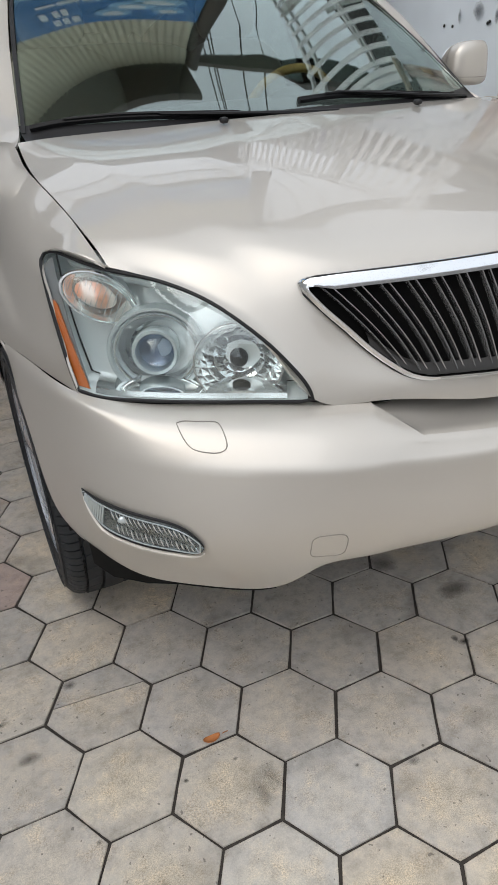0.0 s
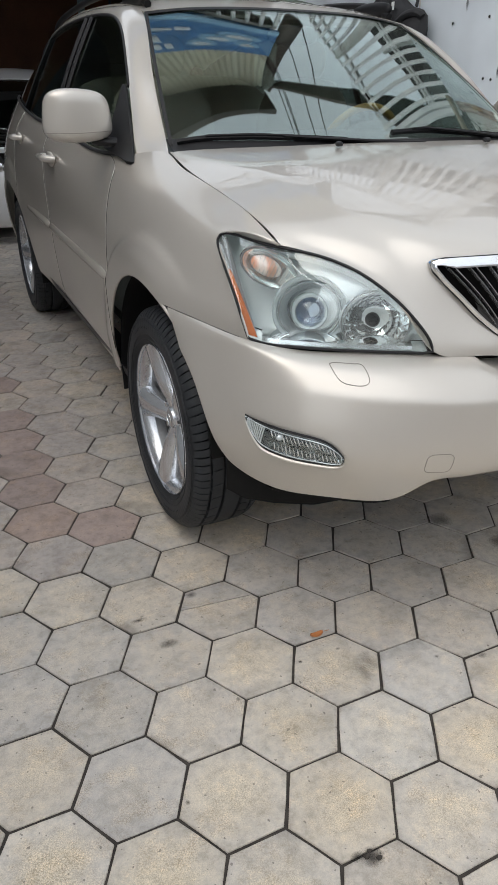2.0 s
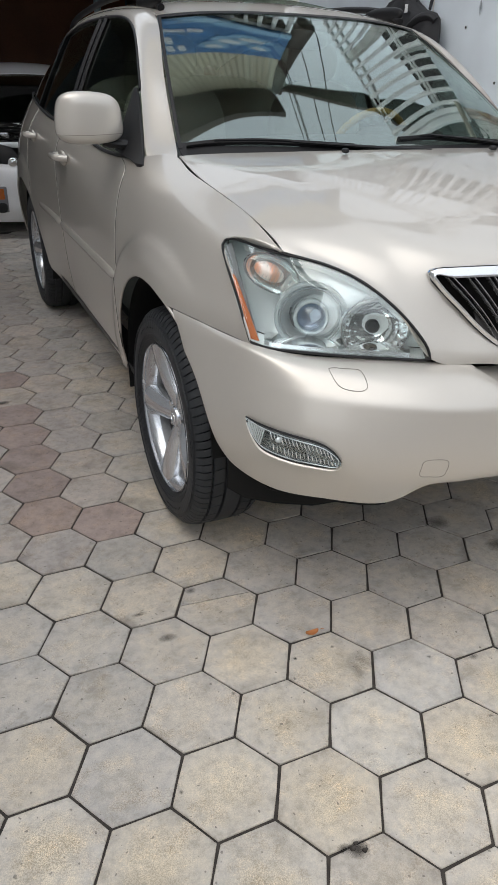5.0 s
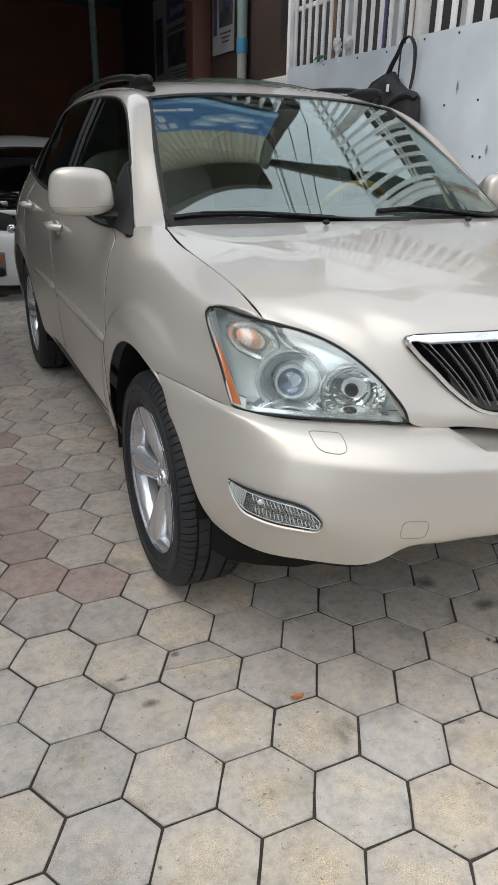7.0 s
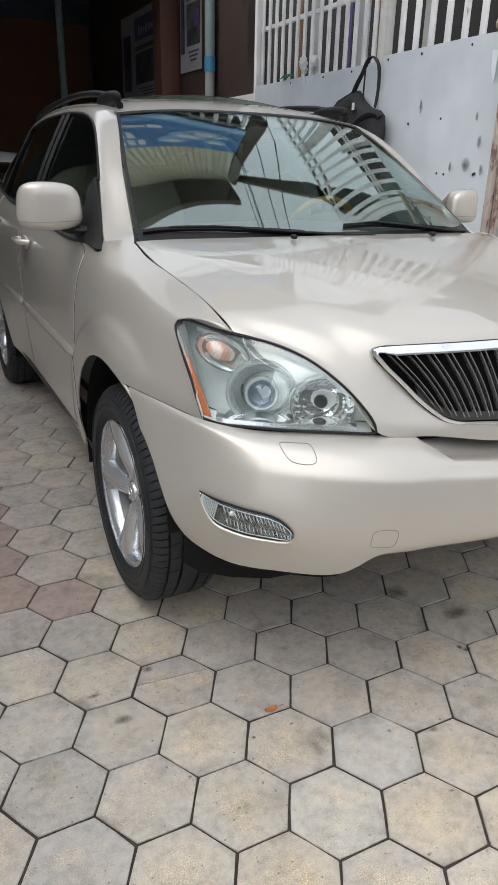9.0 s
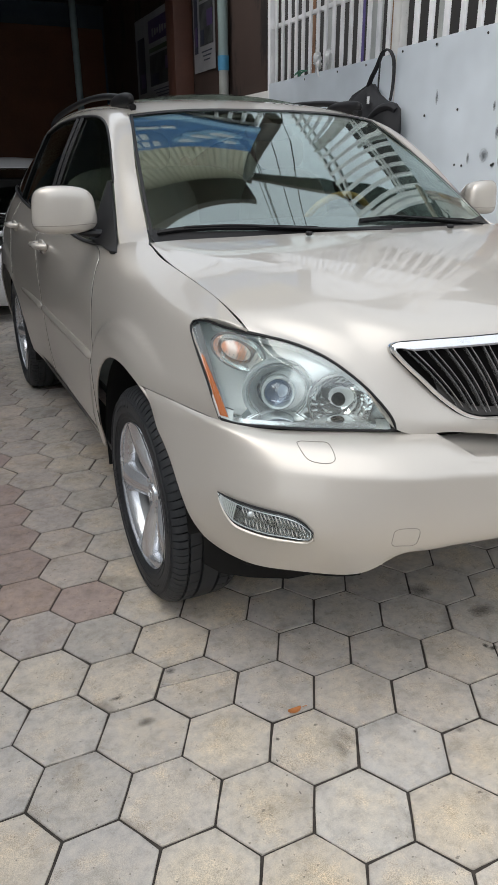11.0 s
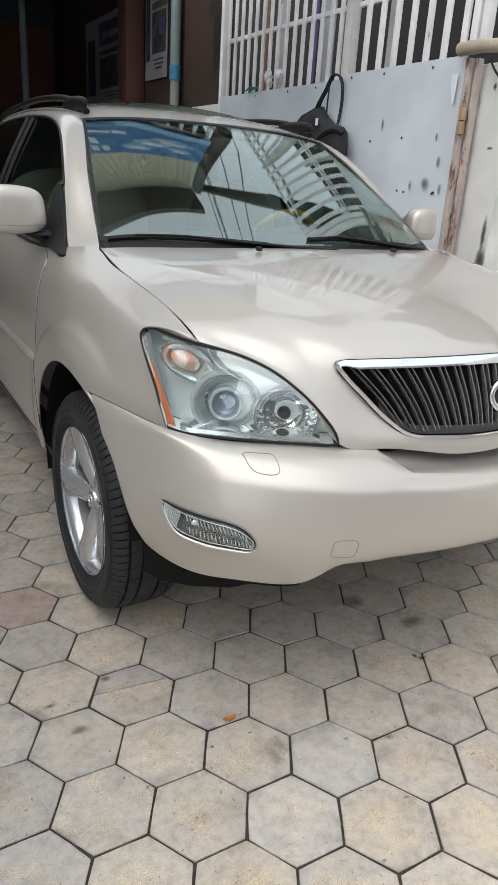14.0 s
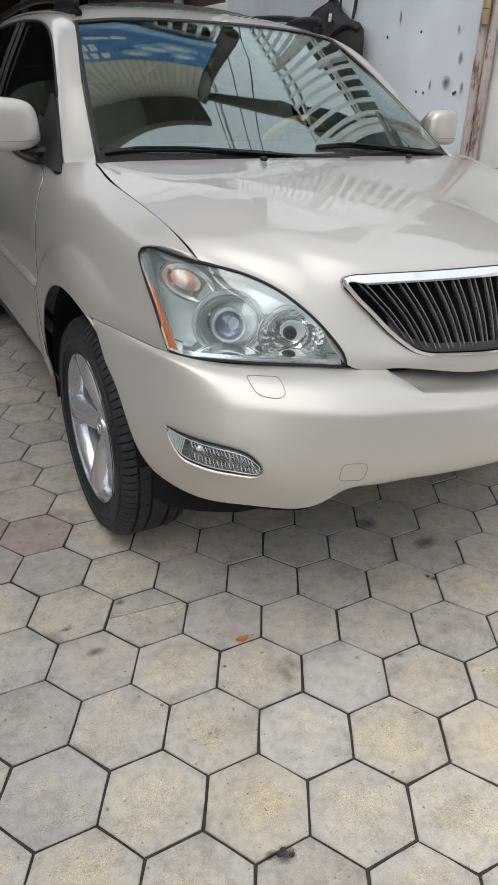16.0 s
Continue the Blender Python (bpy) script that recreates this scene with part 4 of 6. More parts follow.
def on_grid(g, a, b):
    """The place and outward normal at shares a (along) and b (across) of a grid."""
    nv, nu = g.shape[:2]
    x, y = min(max(a, 0), 1) * (nu - 1), min(max(b, 0), 1) * (nv - 1)
    i, j = min(int(x), nu - 2), min(int(y), nv - 2)
    fx, fy = x - i, y - j
    p = (g[j, i] * (1 - fx) + g[j, i + 1] * fx) * (1 - fy) + (g[j + 1, i] * (1 - fx) + g[j + 1, i + 1] * fx) * fy
    return p


def nearest_on(g, p):
    d = np.linalg.norm(g - np.asarray(p), axis=2)
    j, i = np.unravel_index(d.argmin(), d.shape)
    du = g[j, min(i + 1, g.shape[1] - 1)] - g[j, max(i - 1, 0)]
    dv = g[min(j + 1, g.shape[0] - 1), i] - g[max(j - 1, 0), i]
    n = np.cross(du, dv)
    n /= np.linalg.norm(n)
    q = g[j, i]
    n = n if n @ (q - (0, 0.5, 0.6)) > 0 else -n
    q = q + (np.asarray(p) - q) - n * ((np.asarray(p) - q) @ n)
    return q, n


fine = bumper_half(260, 60, 110)


def cover_line(owner, name, corners, s, rad=0.0016, mat=RUBBER_SEAL, g=None, lift=0.0002, closed=True):
    """A fine joint line drawn on the bumper through points near its skin."""
    g = fine if g is None else g
    q = spline(list(corners) + ([corners[0]] if closed else []), 72)
    pts = []
    for p in q[:-1] if closed else q:
        c, n = nearest_on(g, p)
        pts.append(c + n * lift)
    return part(name, tube_bm(side(pts, s), rad, 6, closed), mat, owner)


JOINT_LINE = plain("paint_joint", (0.27, 0.25, 0.22), 0.5)
for s in both:
    cover_line(bumper, "washer_cover_joint", [(0.700, -0.689, 0.761), (0.690, -0.690, 0.763), (0.666, -0.705, 0.763), (0.640, -0.722, 0.762), (0.637, -0.735, 0.759), (0.638, -0.755, 0.7475), (0.642, -0.767, 0.735), (0.6505, -0.767, 0.730), (0.662, -0.7615, 0.728), (0.686, -0.742, 0.730), (0.696, -0.728, 0.737), (0.700, -0.709, 0.750)], s, 0.0010, JOINT_LINE, lift=0.0004)
    cover_line(bumper, "tow_cover_joint", [(0.529, -0.88, 0.581), (0.514, -0.88, 0.582), (0.489, -0.885, 0.581), (0.481, -0.885, 0.577), (0.478, -0.885, 0.568), (0.481, -0.885, 0.545), (0.485, -0.885, 0.536), (0.494, -0.88, 0.532), (0.519, -0.88, 0.531), (0.534, -0.87, 0.533), (0.541, -0.87, 0.540), (0.540, -0.87, 0.560), (0.537, -0.87, 0.575)], s, 0.0010, JOINT_LINE)

# hood: front-to-back curves from the middle to the edge
hood_c = [
    [(0, 0.03, 1.163), (0, -0.30, 1.125), (0, -0.55, 1.078), (0, -0.72, 1.028), (0, -0.805, 0.985), (0, -0.820, 0.90), (0, -0.862, 0.80), (0, -0.868, 0.748)],
    [(0.20, 0.045, 1.161), (0.19, -0.285, 1.124), (0.185, -0.535, 1.077), (0.18, -0.70, 1.028), (0.18, -0.785, 0.986), (0.18, -0.806, 0.90), (0.185, -0.852, 0.80), (0.19, -0.860, 0.752)],
    [(0.385, 0.078, 1.157), (0.365, -0.255, 1.122), (0.355, -0.495, 1.077), (0.345, -0.65, 1.031), (0.343, -0.74, 0.988), (0.345, -0.766, 0.905), (0.365, -0.800, 0.81), (0.375, -0.808, 0.772)],
    [(0.50, 0.115, 1.153), (0.48, -0.22, 1.1205), (0.465, -0.45, 1.0795), (0.455, -0.60, 1.038), (0.453, -0.69, 0.994), (0.457, -0.728, 0.91), (0.468, -0.757, 0.825), (0.476, -0.770, 0.784)],
    [(0.58, 0.145, 1.150), (0.57, -0.18, 1.118), (0.555, -0.40, 1.081), (0.543, -0.53, 1.047), (0.536, -0.61, 1.013), (0.531, -0.665, 0.965), (0.531, -0.700, 0.905), (0.535, -0.724, 0.878)],
    [(0.66, 0.178, 1.146), (0.65, -0.13, 1.115), (0.64, -0.32, 1.085), (0.628, -0.44, 1.058), (0.618, -0.53, 1.029), (0.610, -0.59, 0.998), (0.606, -0.625, 0.963), (0.607, -0.648, 0.949)],
    [(0.748, 0.215, 1.138), (0.762, 0.03, 1.108), (0.764, -0.12, 1.088), (0.757, -0.23, 1.070), (0.751, -0.33, 1.051), (0.744, -0.41, 1.030), (0.737, -0.465, 1.009), (0.733, -0.499, 0.991)]]
hood_half = loft(hood_c, 57, 70, True)
# a fold runs from the screen's corner to the grille's tip
fold_x = cubic([-0.74, -0.697, -0.587, -0.406, -0.175, 0.035, 0.20], [0.43, 0.452, 0.516, 0.58, 0.639, 0.70, 0.74])
for i in range(hood_half.shape[1]):
    col = hood_half[:, i]
    for p in col:
        xf, xe = fold_x(p[1])[0, 0], col[-1, 0]
        if p[2] > 0.93 and xf < p[0] < xe:
            w = (p[0] - xf) / (xe - xf)
            ends = min(1, max(0, (p[2] - 0.93) / 0.05)) * min(1, max(0, (0.12 - p[1]) / 0.15)) * min(1, max(0, (p[1] + 0.68) / 0.25))
            p[2] -= 0.10 * ends * (xe - xf) * w * (1 - w) ** 2
hood_all = np.concatenate([side(hood_half, -1)[:0:-1], hood_half], axis=0)
hood = panel("hood", hood_all, 1, thick=0.005, label="champagne hood with a chrome-edged grille")
part("hood_backing", grid_bm((hood_all * (0.975, 0.985, 1) + (0, 0.02, -0.03))[:, :29], 0.004), UNDERBODY, car)
for s in both:
    nz = blob_bm((0.010, 0.013, 0.0075), 2.6, 16, 10, (0.286 * s, -0.002, 1.164))
    part("washer_nozzle", nz, BLACK_TRIM, hood, "black washer nozzle")

# grille on the hood's nose
top_edge = [(0, -0.842, 0.999), (0.15, -0.832, 0.998), (0.30, -0.795, 0.992), (0.42, -0.744, 0.984), (0.458, -0.726, 0.980)]
bottom_edge = [(0, -0.879, 0.797), (0.15, -0.872, 0.796), (0.243, -0.846, 0.797), (0.284, -0.834, 0.7985), (0.316, -0.821, 0.8065), (0.340, -0.810, 0.821), (0.383, -0.785, 0.858), (0.415, -0.764, 0.893), (0.446, -0.742, 0.926), (0.470, -0.723, 0.957)]
outline_r = np.concatenate([spline(top_edge, 30), spline([top_edge[-1], (0.472, -0.719, 0.970), bottom_edge[-1]], 6)[1:], spline(bottom_edge[::-1], 44)[1:]])
nose = np.array((0.0, -0.50, 0.90))


def face_y(x, z):
    """The grille's front face."""
    return -0.842 - (0.992 - z) * 0.193 + 0.115 * (x / 0.452) ** 2


def inner_line(pts, width):
    """An outline on the face moved inwards by a width for each point."""
    p = np.asarray(pts, float)
    t = np.gradient(p[:, [0, 2]], axis=0)
    t /= np.linalg.norm(t, axis=1, keepdims=True)
    n = np.stack([t[:, 1], -t[:, 0]], 1)
    flipped = ((np.array((0.12, 0.885)) - p[:, [0, 2]]) * n).sum(1) < 0
    n[flipped] *= -1
    q = p.copy()
    q[:, [0, 2]] += n * np.asarray(width)[:, None]
    q[:, 0] = np.maximum(q[:, 0], 0)
    q[:, 1] += [face_y(b[0], b[2]) - face_y(a[0], a[2]) for a, b in zip(p, q)]
    return q


band = np.array([0.0075 + 0.0145 * min(1, max(0, (p[2] - 0.962) / 0.016)) * min(1, max(0.35, (0.478 - p[0]) / 0.05)) for p in outline_r])
inner_r = inner_line(outline_r, band)
inner_r[0, 0] = inner_r[-1, 0] = 0.0
turn_k = 31


for s in both:
    rows = [[], [], [], [], []]
    for p, q in zip(outline_r, inner_r):
        o = np.array((0, -0.005, 0.001))
        for row, v in zip(rows, (p + (0, 0.012, 0), p + o * 0.35, p * 0.5 + q * 0.5 + o * 1.2, q + o * 1.3, q + (0, 0.014, 0))):
            row.append(v)
    panel("grille_frame", np.array(rows), s, CHROME, hood, 0.002, "chrome grille surround")
    ring_on([tuple(v) for v in side(outline_r + (0, 0.004, 0), s)[::3]], 0.0016, RUBBER_SEAL, "frame_seal", hood, closed=False)
    ti, bi = spline(inner_r[:turn_k:5], 40), spline(inner_r[:turn_k:-4], 40)
    back = np.stack([ti * (1 - k) + bi * k + (0, 0.010, 0) for k in np.linspace(0, 1, 8)])
    panel("grille_backing", back, s, GRILLE_BACK, hood, 0.003)
    ledge = np.stack([bi + (0, 0.006, 0.0), bi + (0, -0.002, 0.004), bi + (0, 0.003, 0.016), bi + (0, 0.010, 0.022)])
    panel("grille_ledge", ledge[:, :30], s, DISC, hood, 0.002, "grey lower grille ledge")
    # slats: channels with two raised edges that lean in towards the foot
    for k in range(11):
        xt = 0.018 + 0.0415 * k
        xb = 0.012 + 0.0315 * k - (0.004 if k == 10 else 0)
        zt = 0.977 - 0.016 * (xt / 0.45) ** 2
        foot_z = 0.816 + 0.004 * (k > 8)
        c = []
        for e in np.linspace(0, 1, 12):
            x = xt + (xb - xt) * e - 0.006 * (xt / 0.43) * math.sin(math.pi * e)
            z = zt + (foot_z - zt) * e
            c.append((x, face_y(x, z) - 0.002 - 0.004 * math.sin(math.pi * e), z))
        sec = []
        for j, (q, d, u) in enumerate(frames_along(np.array(c))):
            w = 0.0096 - 0.0016 * j / 11
            sec.append([q + np.array((dx * w, dy, 0)) for dx, dy in ((-1.0, 0.016), (-1.0, 0.001), (-0.9, -0.001), (-0.68, 0.0), (-0.62, 0.026), (0.62, 0.026), (0.68, 0.0), (0.9, -0.001), (1.0, 0.001), (1.0, 0.016))])
        panel("slat", np.array(sec), s, GRILLE_DARK, hood, 0.0012)
# oval badge in the middle
ang = np.linspace(0, 2 * math.pi, 56, endpoint=False)
badge_at = np.array((0, -0.874, 0.898))
oval = [badge_at + np.array((0.080 * math.cos(a), 0.012 * math.cos(a) ** 2 + 0.10 * 0.052 * math.sin(a), 0.052 * math.sin(a))) for a in ang]
badge = part("badge_ring", tube_bm(oval, 0.008, 10, True), CHROME, hood, "oval chrome badge ring")
part("badge_disc", prism_bm([badge_at + np.array((0.072 * math.cos(a), 0.006, 0.046 * math.sin(a))) for a in ang], (0, 1, 0), 0.004), BLACK_TRIM, badge)
part("badge_bar", tube_bm([badge_at + (-0.008, -0.002, 0.042), badge_at + (-0.022, -0.004, -0.018), badge_at + (0.046, -0.002, -0.022)], 0.006, 8), CHROME, badge, "plain chrome shape")

# body side: level curves (y: x, z), from the belt down to the sill
def level(rows):
    y = [r[0] for r in rows]
    return cubic(y, [r[1:] for r in rows])


levels = [
    level([(-0.499, 0.738, 0.992), (-0.366, 0.752, 1.043), (-0.228, 0.760, 1.070), (-0.075, 0.769, 1.094), (0.10, 0.765, 1.117), (0.22, 0.765, 1.140), (0.34, 0.800, 1.130), (0.455, 0.826, 1.116), (1.2, 0.845, 1.135), (1.9, 0.845, 1.165), (2.6, 0.815, 1.215), (3.3, 0.72, 1.26), (3.65, 0.62, 1.26)]),
    level([(-0.338, 0.812, 0.989), (-0.15, 0.833, 1.020), (0.05, 0.848, 1.045), (0.25, 0.862, 1.055), (0.455, 0.872, 1.045), (1.2, 0.895, 1.06), (1.9, 0.90, 1.08), (2.6, 0.89, 1.10), (3.3, 0.80, 1.12), (3.65, 0.69, 1.12)]),
    level([(-0.40, 0.827, 0.930), (-0.15, 0.868, 0.940), (0.05, 0.884, 0.945), (0.25, 0.893, 0.945), (0.455, 0.90, 0.94), (1.2, 0.913, 0.94), (1.9, 0.92, 0.95), (2.6, 0.925, 0.96), (3.3, 0.85, 0.96), (3.65, 0.72, 0.95)]),
    level([(-0.475, 0.830, 0.860), (-0.17, 0.893, 0.860), (0.05, 0.912, 0.870), (0.25, 0.912, 0.85), (0.455, 0.912, 0.83), (1.2, 0.915, 0.82), (1.9, 0.918, 0.83), (2.6, 0.935, 0.84), (3.3, 0.87, 0.83), (3.65, 0.75, 0.82)]),
    level([(-0.532, 0.829, 0.790), (-0.19, 0.904, 0.786), (0.05, 0.920, 0.80), (0.25, 0.920, 0.75), (0.455, 0.914, 0.70), (1.2, 0.912, 0.70), (1.9, 0.915, 0.70), (2.6, 0.94, 0.75), (3.3, 0.88, 0.70), (3.65, 0.76, 0.70)]),
    level([(-0.532, 0.835, 0.60), (-0.19, 0.905, 0.60), (0.05, 0.92, 0.60), (0.25, 0.915, 0.55), (0.455, 0.904, 0.50), (1.2, 0.90, 0.50), (1.9, 0.90, 0.50), (2.6, 0.935, 0.55), (3.3, 0.87, 0.5), (3.65, 0.75, 0.5)]),
    level([(-0.19, 0.885, 0.36), (0.455, 0.87, 0.31), (1.2, 0.865, 0.30), (1.9, 0.87, 0.31), (2.6, 0.90, 0.33), (3.3, 0.84, 0.35), (3.65, 0.72, 0.38)])]
lamp_back = cubic([0, 0.4, 0.8, 1, 1.3, 2, 3, 4, 6], [-0.499, -0.435, -0.352, -0.329, -0.343, -0.40, -0.475, -0.532, -0.532])
vv = np.arange(7.0)


def side_point(y, v):
    col = np.stack([lv(y)[0] for lv in levels])
    x, z = cubic(vv, col)(v)[0]
    for cy, cz, r in ((0.03, 0.363, 0.455), (2.70, 0.363, 0.452)):
        k = min(1.0, max(0.0, (0.575 - math.hypot(y - cy, z - cz)) / 0.024))
        fade = min(1.0, max(0.0, (y - cy + 0.32) / 0.2))
        x += 0.012 * k * k * (3 - 2 * k) * fade
    return np.array((x, y, z))


ARCHES = ((0.03, 0.363, 0.455), (2.70, 0.363, 0.452))


def bottom_z(y):
    z = 0.7855 if y < -0.16 else 0.355
    for cy, cz, r in ARCHES:
        if abs(y - cy) < r and y > -0.42:
            z = max(z, cz + math.sqrt(r * r - (y - cy) ** 2))
    return z


def side_panel(name, y0, y1, s, n=40, nv=26, v0=0.0, label=""):
    """A panel of the body side between two joints (numbers, or y0 as a curve over v)."""
    cols = []
    for a in np.linspace(0, 1, n):
        def place(v):
            ya = float(np.ravel(y0(v))[0]) if callable(y0) else y0
            yb = y1(v) if callable(y1) else y1
            return side_point(ya + (yb - ya) * a, v)
        vs = np.linspace(v0, 6, 61)
        zs = np.array([(q := place(v))[2] - bottom_z(q[1]) for v in vs])
        stop = np.argmax(zs < 0) if (zs < 0).any() else len(vs) - 1
        v1 = vs[stop] if stop == len(vs) - 1 and zs[stop] > 0 else vs[stop - 1] + (vs[stop] - vs[stop - 1]) * zs[stop - 1] / (zs[stop - 1] - zs[stop] + 1e-9)
        cols.append([place(v0 + (v1 - v0) * k) for k in np.linspace(0, 1, nv)])
    return panel(name, np.array(cols).transpose(1, 0, 2), s, label=label)




def door_front(v):
    """The door's front joint sweeps back under the mirror."""
    return 0.4545 + 0.13 * max(0.0, 1 - v / 0.9) ** 2


for s in both:
    fender = side_panel("front_fender", lamp_back, lambda v: door_front(v) - 0.0025, s, 60, 30)
    door_f = side_panel("front_door", lambda v: door_front(v) + 0.0025, 1.545, s, 30, 26, label="front door with a painted rubbing strip")
    door_r = side_panel("rear_door", 1.55, 2.42, s, 36, 26, label="rear door with a painted rubbing strip")
    quarter = side_panel("rear_quarter", 2.425, 3.65, s, 40, 26)
    # joints round the doors: a dark gap and a rolled edge
    for own, edge_y, vs_ in ((door_f, door_front, np.linspace(0.12, 5.2, 40)), (door_r, lambda v: 1.5475, np.linspace(0.1, 5.6, 30)), (quarter, lambda v: 2.4225, np.linspace(0.1, 3.6, 24))):
        line = np.array([side_point(edge_y(v), v) for v in vs_])
        part("door_gap", tube_bm(side(line + (-0.0005, 0, 0), s), 0.0019, 6), RUBBER_SEAL, own)
        part("door_edge", tube_bm(side(line + (0.0006, 0.0042, 0), s), 0.0022, 6), CHAMPAGNE, own)
    # dark skin behind the joints
    back = np.array([[side_point(y, v) * (0.982, 1, 1) for y in np.linspace(0.36, 3.6, 40)] for v in np.linspace(0, 3.2, 8)])
    panel("inner_skin", back, s, UNDERBODY, car, 0.003)
    for cy, cz, r in ARCHES:
        pts = []
        for a in np.linspace(radians(160 if cy < 1 else 178), radians(2), 40):
            y, z = cy - r * 0.999 * math.cos(math.pi - a) * -1, cz + r * 0.999 * math.sin(a)
            y = cy + r * math.cos(a)
            vs = np.linspace(0, 6, 80)
            k = np.argmin([abs(side_point(y, v)[2] - z) for v in vs])
            pts.append((side_point(y, vs[k])[0] - 0.004, y, z))
        part("arch_lip", tube_bm(side(pts, s), 0.006, 8, squash=0.8), CHAMPAGNE, fender if cy < 1 else quarter)
        well = np.array([[(0.60 + 0.285 * b, cy + (r + 0.005) * math.cos(a), cz + (r + 0.005) * math.sin(a)) for a in np.linspace(radians(-10), radians(172 if cy < 1 else 190), 30)] for b in (0, 0.5, 1)])
        panel("wheel_well", well, s, UNDERBODY, car, 0.004, "black wheel-arch liner")
        part("well_wall", box_bm((0.02, 0.84, 0.52), (0.60 * s, cy, 0.66)), UNDERBODY, car)
    # rubbing strip and handles
    for own, y0, y1 in ((door_f, 0.470, 1.53), (door_r, 1.565, 2.20)):
        ys = np.linspace(y0, y1, 20)
        pts = np.array([(0.912, y, 0.718 + 0.006 * (y - 0.4)) for y in ys])
        strip = part("rubbing_strip", tube_bm(side(pts, s), [0.008] + [0.017] * 18 + [0.012], 10, squash=1.15), CHAMPAGNE, own)
    for own, y in ((door_f, 1.36), (door_r, 2.24)):
        z = 1.035 if y < 2 else 1.07
        cup = part("handle_cup", blob_bm((0.012, 0.075, 0.032), 2.4, 24, 12, (0.912 * s, y, z)), CHAMPAGNE, own)
        part("door_handle", tube_bm(side(spline([(0.905, y - 0.095, z + 0.006), (0.945, y - 0.07, z + 0.008), (0.952, y, z + 0.008), (0.945, y + 0.07, z + 0.006), (0.905, y + 0.09, z + 0.004)], 18), s), 0.014, 10), CHAMPAGNE, own, "champagne pull handle")
    # sill
    ys = np.linspace(0.42, 2.32, 24)
    sill = np.array([[(x, y, z) for y in ys] for x, z in ((0.885, 0.385), (0.875, 0.345), (0.83, 0.315), (0.74, 0.31))])
    panel("sill", sill, s, BLACK_TRIM, car, 0.003)
    # splash guard before the wheel
    g0 = np.array([(0.872, -0.500, 0.475), (0.848, -0.530, 0.448), (0.79, -0.615, 0.435), (0.70, -0.70, 0.445), (0.59, -0.775, 0.46)])
    g1 = np.array([(0.850, -0.440, 0.335), (0.822, -0.500, 0.330), (0.765, -0.565, 0.338), (0.68, -0.625, 0.345), (0.58, -0.665, 0.365)])
    g0 = g0 + np.array((-0.012, 0.02, 0.03))
    guard = np.stack([g0 * (1 - k) + g1 * k for k in (0, 0.35, 0.7, 1)])
    panel("splash_guard", guard, s, UNDERBODY, car, 0.004)
under_tray = part("under_tray", box_bm((1.10, 0.75, 0.02), (0, -0.22, 0.40), 0.004), UNDERBODY, car, "black engine under-tray")
part("under_tray", box_bm((1.3, 3.2, 0.03), (0, 1.9, 0.335), 0.004), UNDERBODY, car)
part("engine_bay", box_bm((0.9, 0.8, 0.4), (0, -0.15, 0.60)), UNDERBODY, car)

# glass, pillars and roof
scr_low = [(0, 0.055, 1.150), (0.30, 0.085, 1.148), (0.55, 0.175, 1.147), (0.722, 0.300, 1.150)]
scr_top = [(0, 0.900, 1.588), (0.22, 0.905, 1.586), (0.42, 0.925, 1.577), (0.576, 0.955, 1.560)]
scr_mid = [(0, 0.475, 1.385), (0.27, 0.49, 1.383), (0.49, 0.545, 1.376), (0.655, 0.625, 1.368)]
scr = loft([scr_low, scr_mid, scr_top], 30, 30)
scr_all = np.concatenate([side(scr, -1)[:, :0:-1], scr], axis=1)
windscreen = panel("windscreen", scr_all, 1, GLASS, car, 0.004, "greenish laminated windscreen")
windscreen.visible_shadow = False
# black ceramic border
def spline_cols(g):
    """A narrow band inside the outer edge of a grid."""
    a, b = g[:, -1], g[:, -2]
    d = (b - a) / np.linalg.norm(b - a, axis=1, keepdims=True)
    return np.stack([a + d * w for w in (0.012, 0.006, 0.0)], axis=1)


for s in both:
    edge = spline_cols(scr) + (0, -0.0035, 0.0035)
    panel("screen_border", edge, s, BLACK_TRIM, windscreen, 0.0015)
panel("screen_border", np.stack([np.concatenate([side(scr, -1)[-1, :0:-1], scr[-1]]) * (1, 1, 1) - np.array((0, 0.85, 0.44)) * k for k in (0.020, 0.010, 0.0)]) + (0, -0.0035, 0.0035), 1, BLACK_TRIM, windscreen, 0.0015)
panel("cowl", np.stack([side_l for side_l in (np.concatenate([side(spline(scr_low, 24), -1)[:0:-1], spline(scr_low, 24)]) + d for d in ((0, -0.055, -0.016), (0, -0.03, -0.010), (0, -0.004, 0.001), (0, 0.030, 0.0185)))]), 1, BLACK_TRIM, car, 0.004, "black cowl panel")

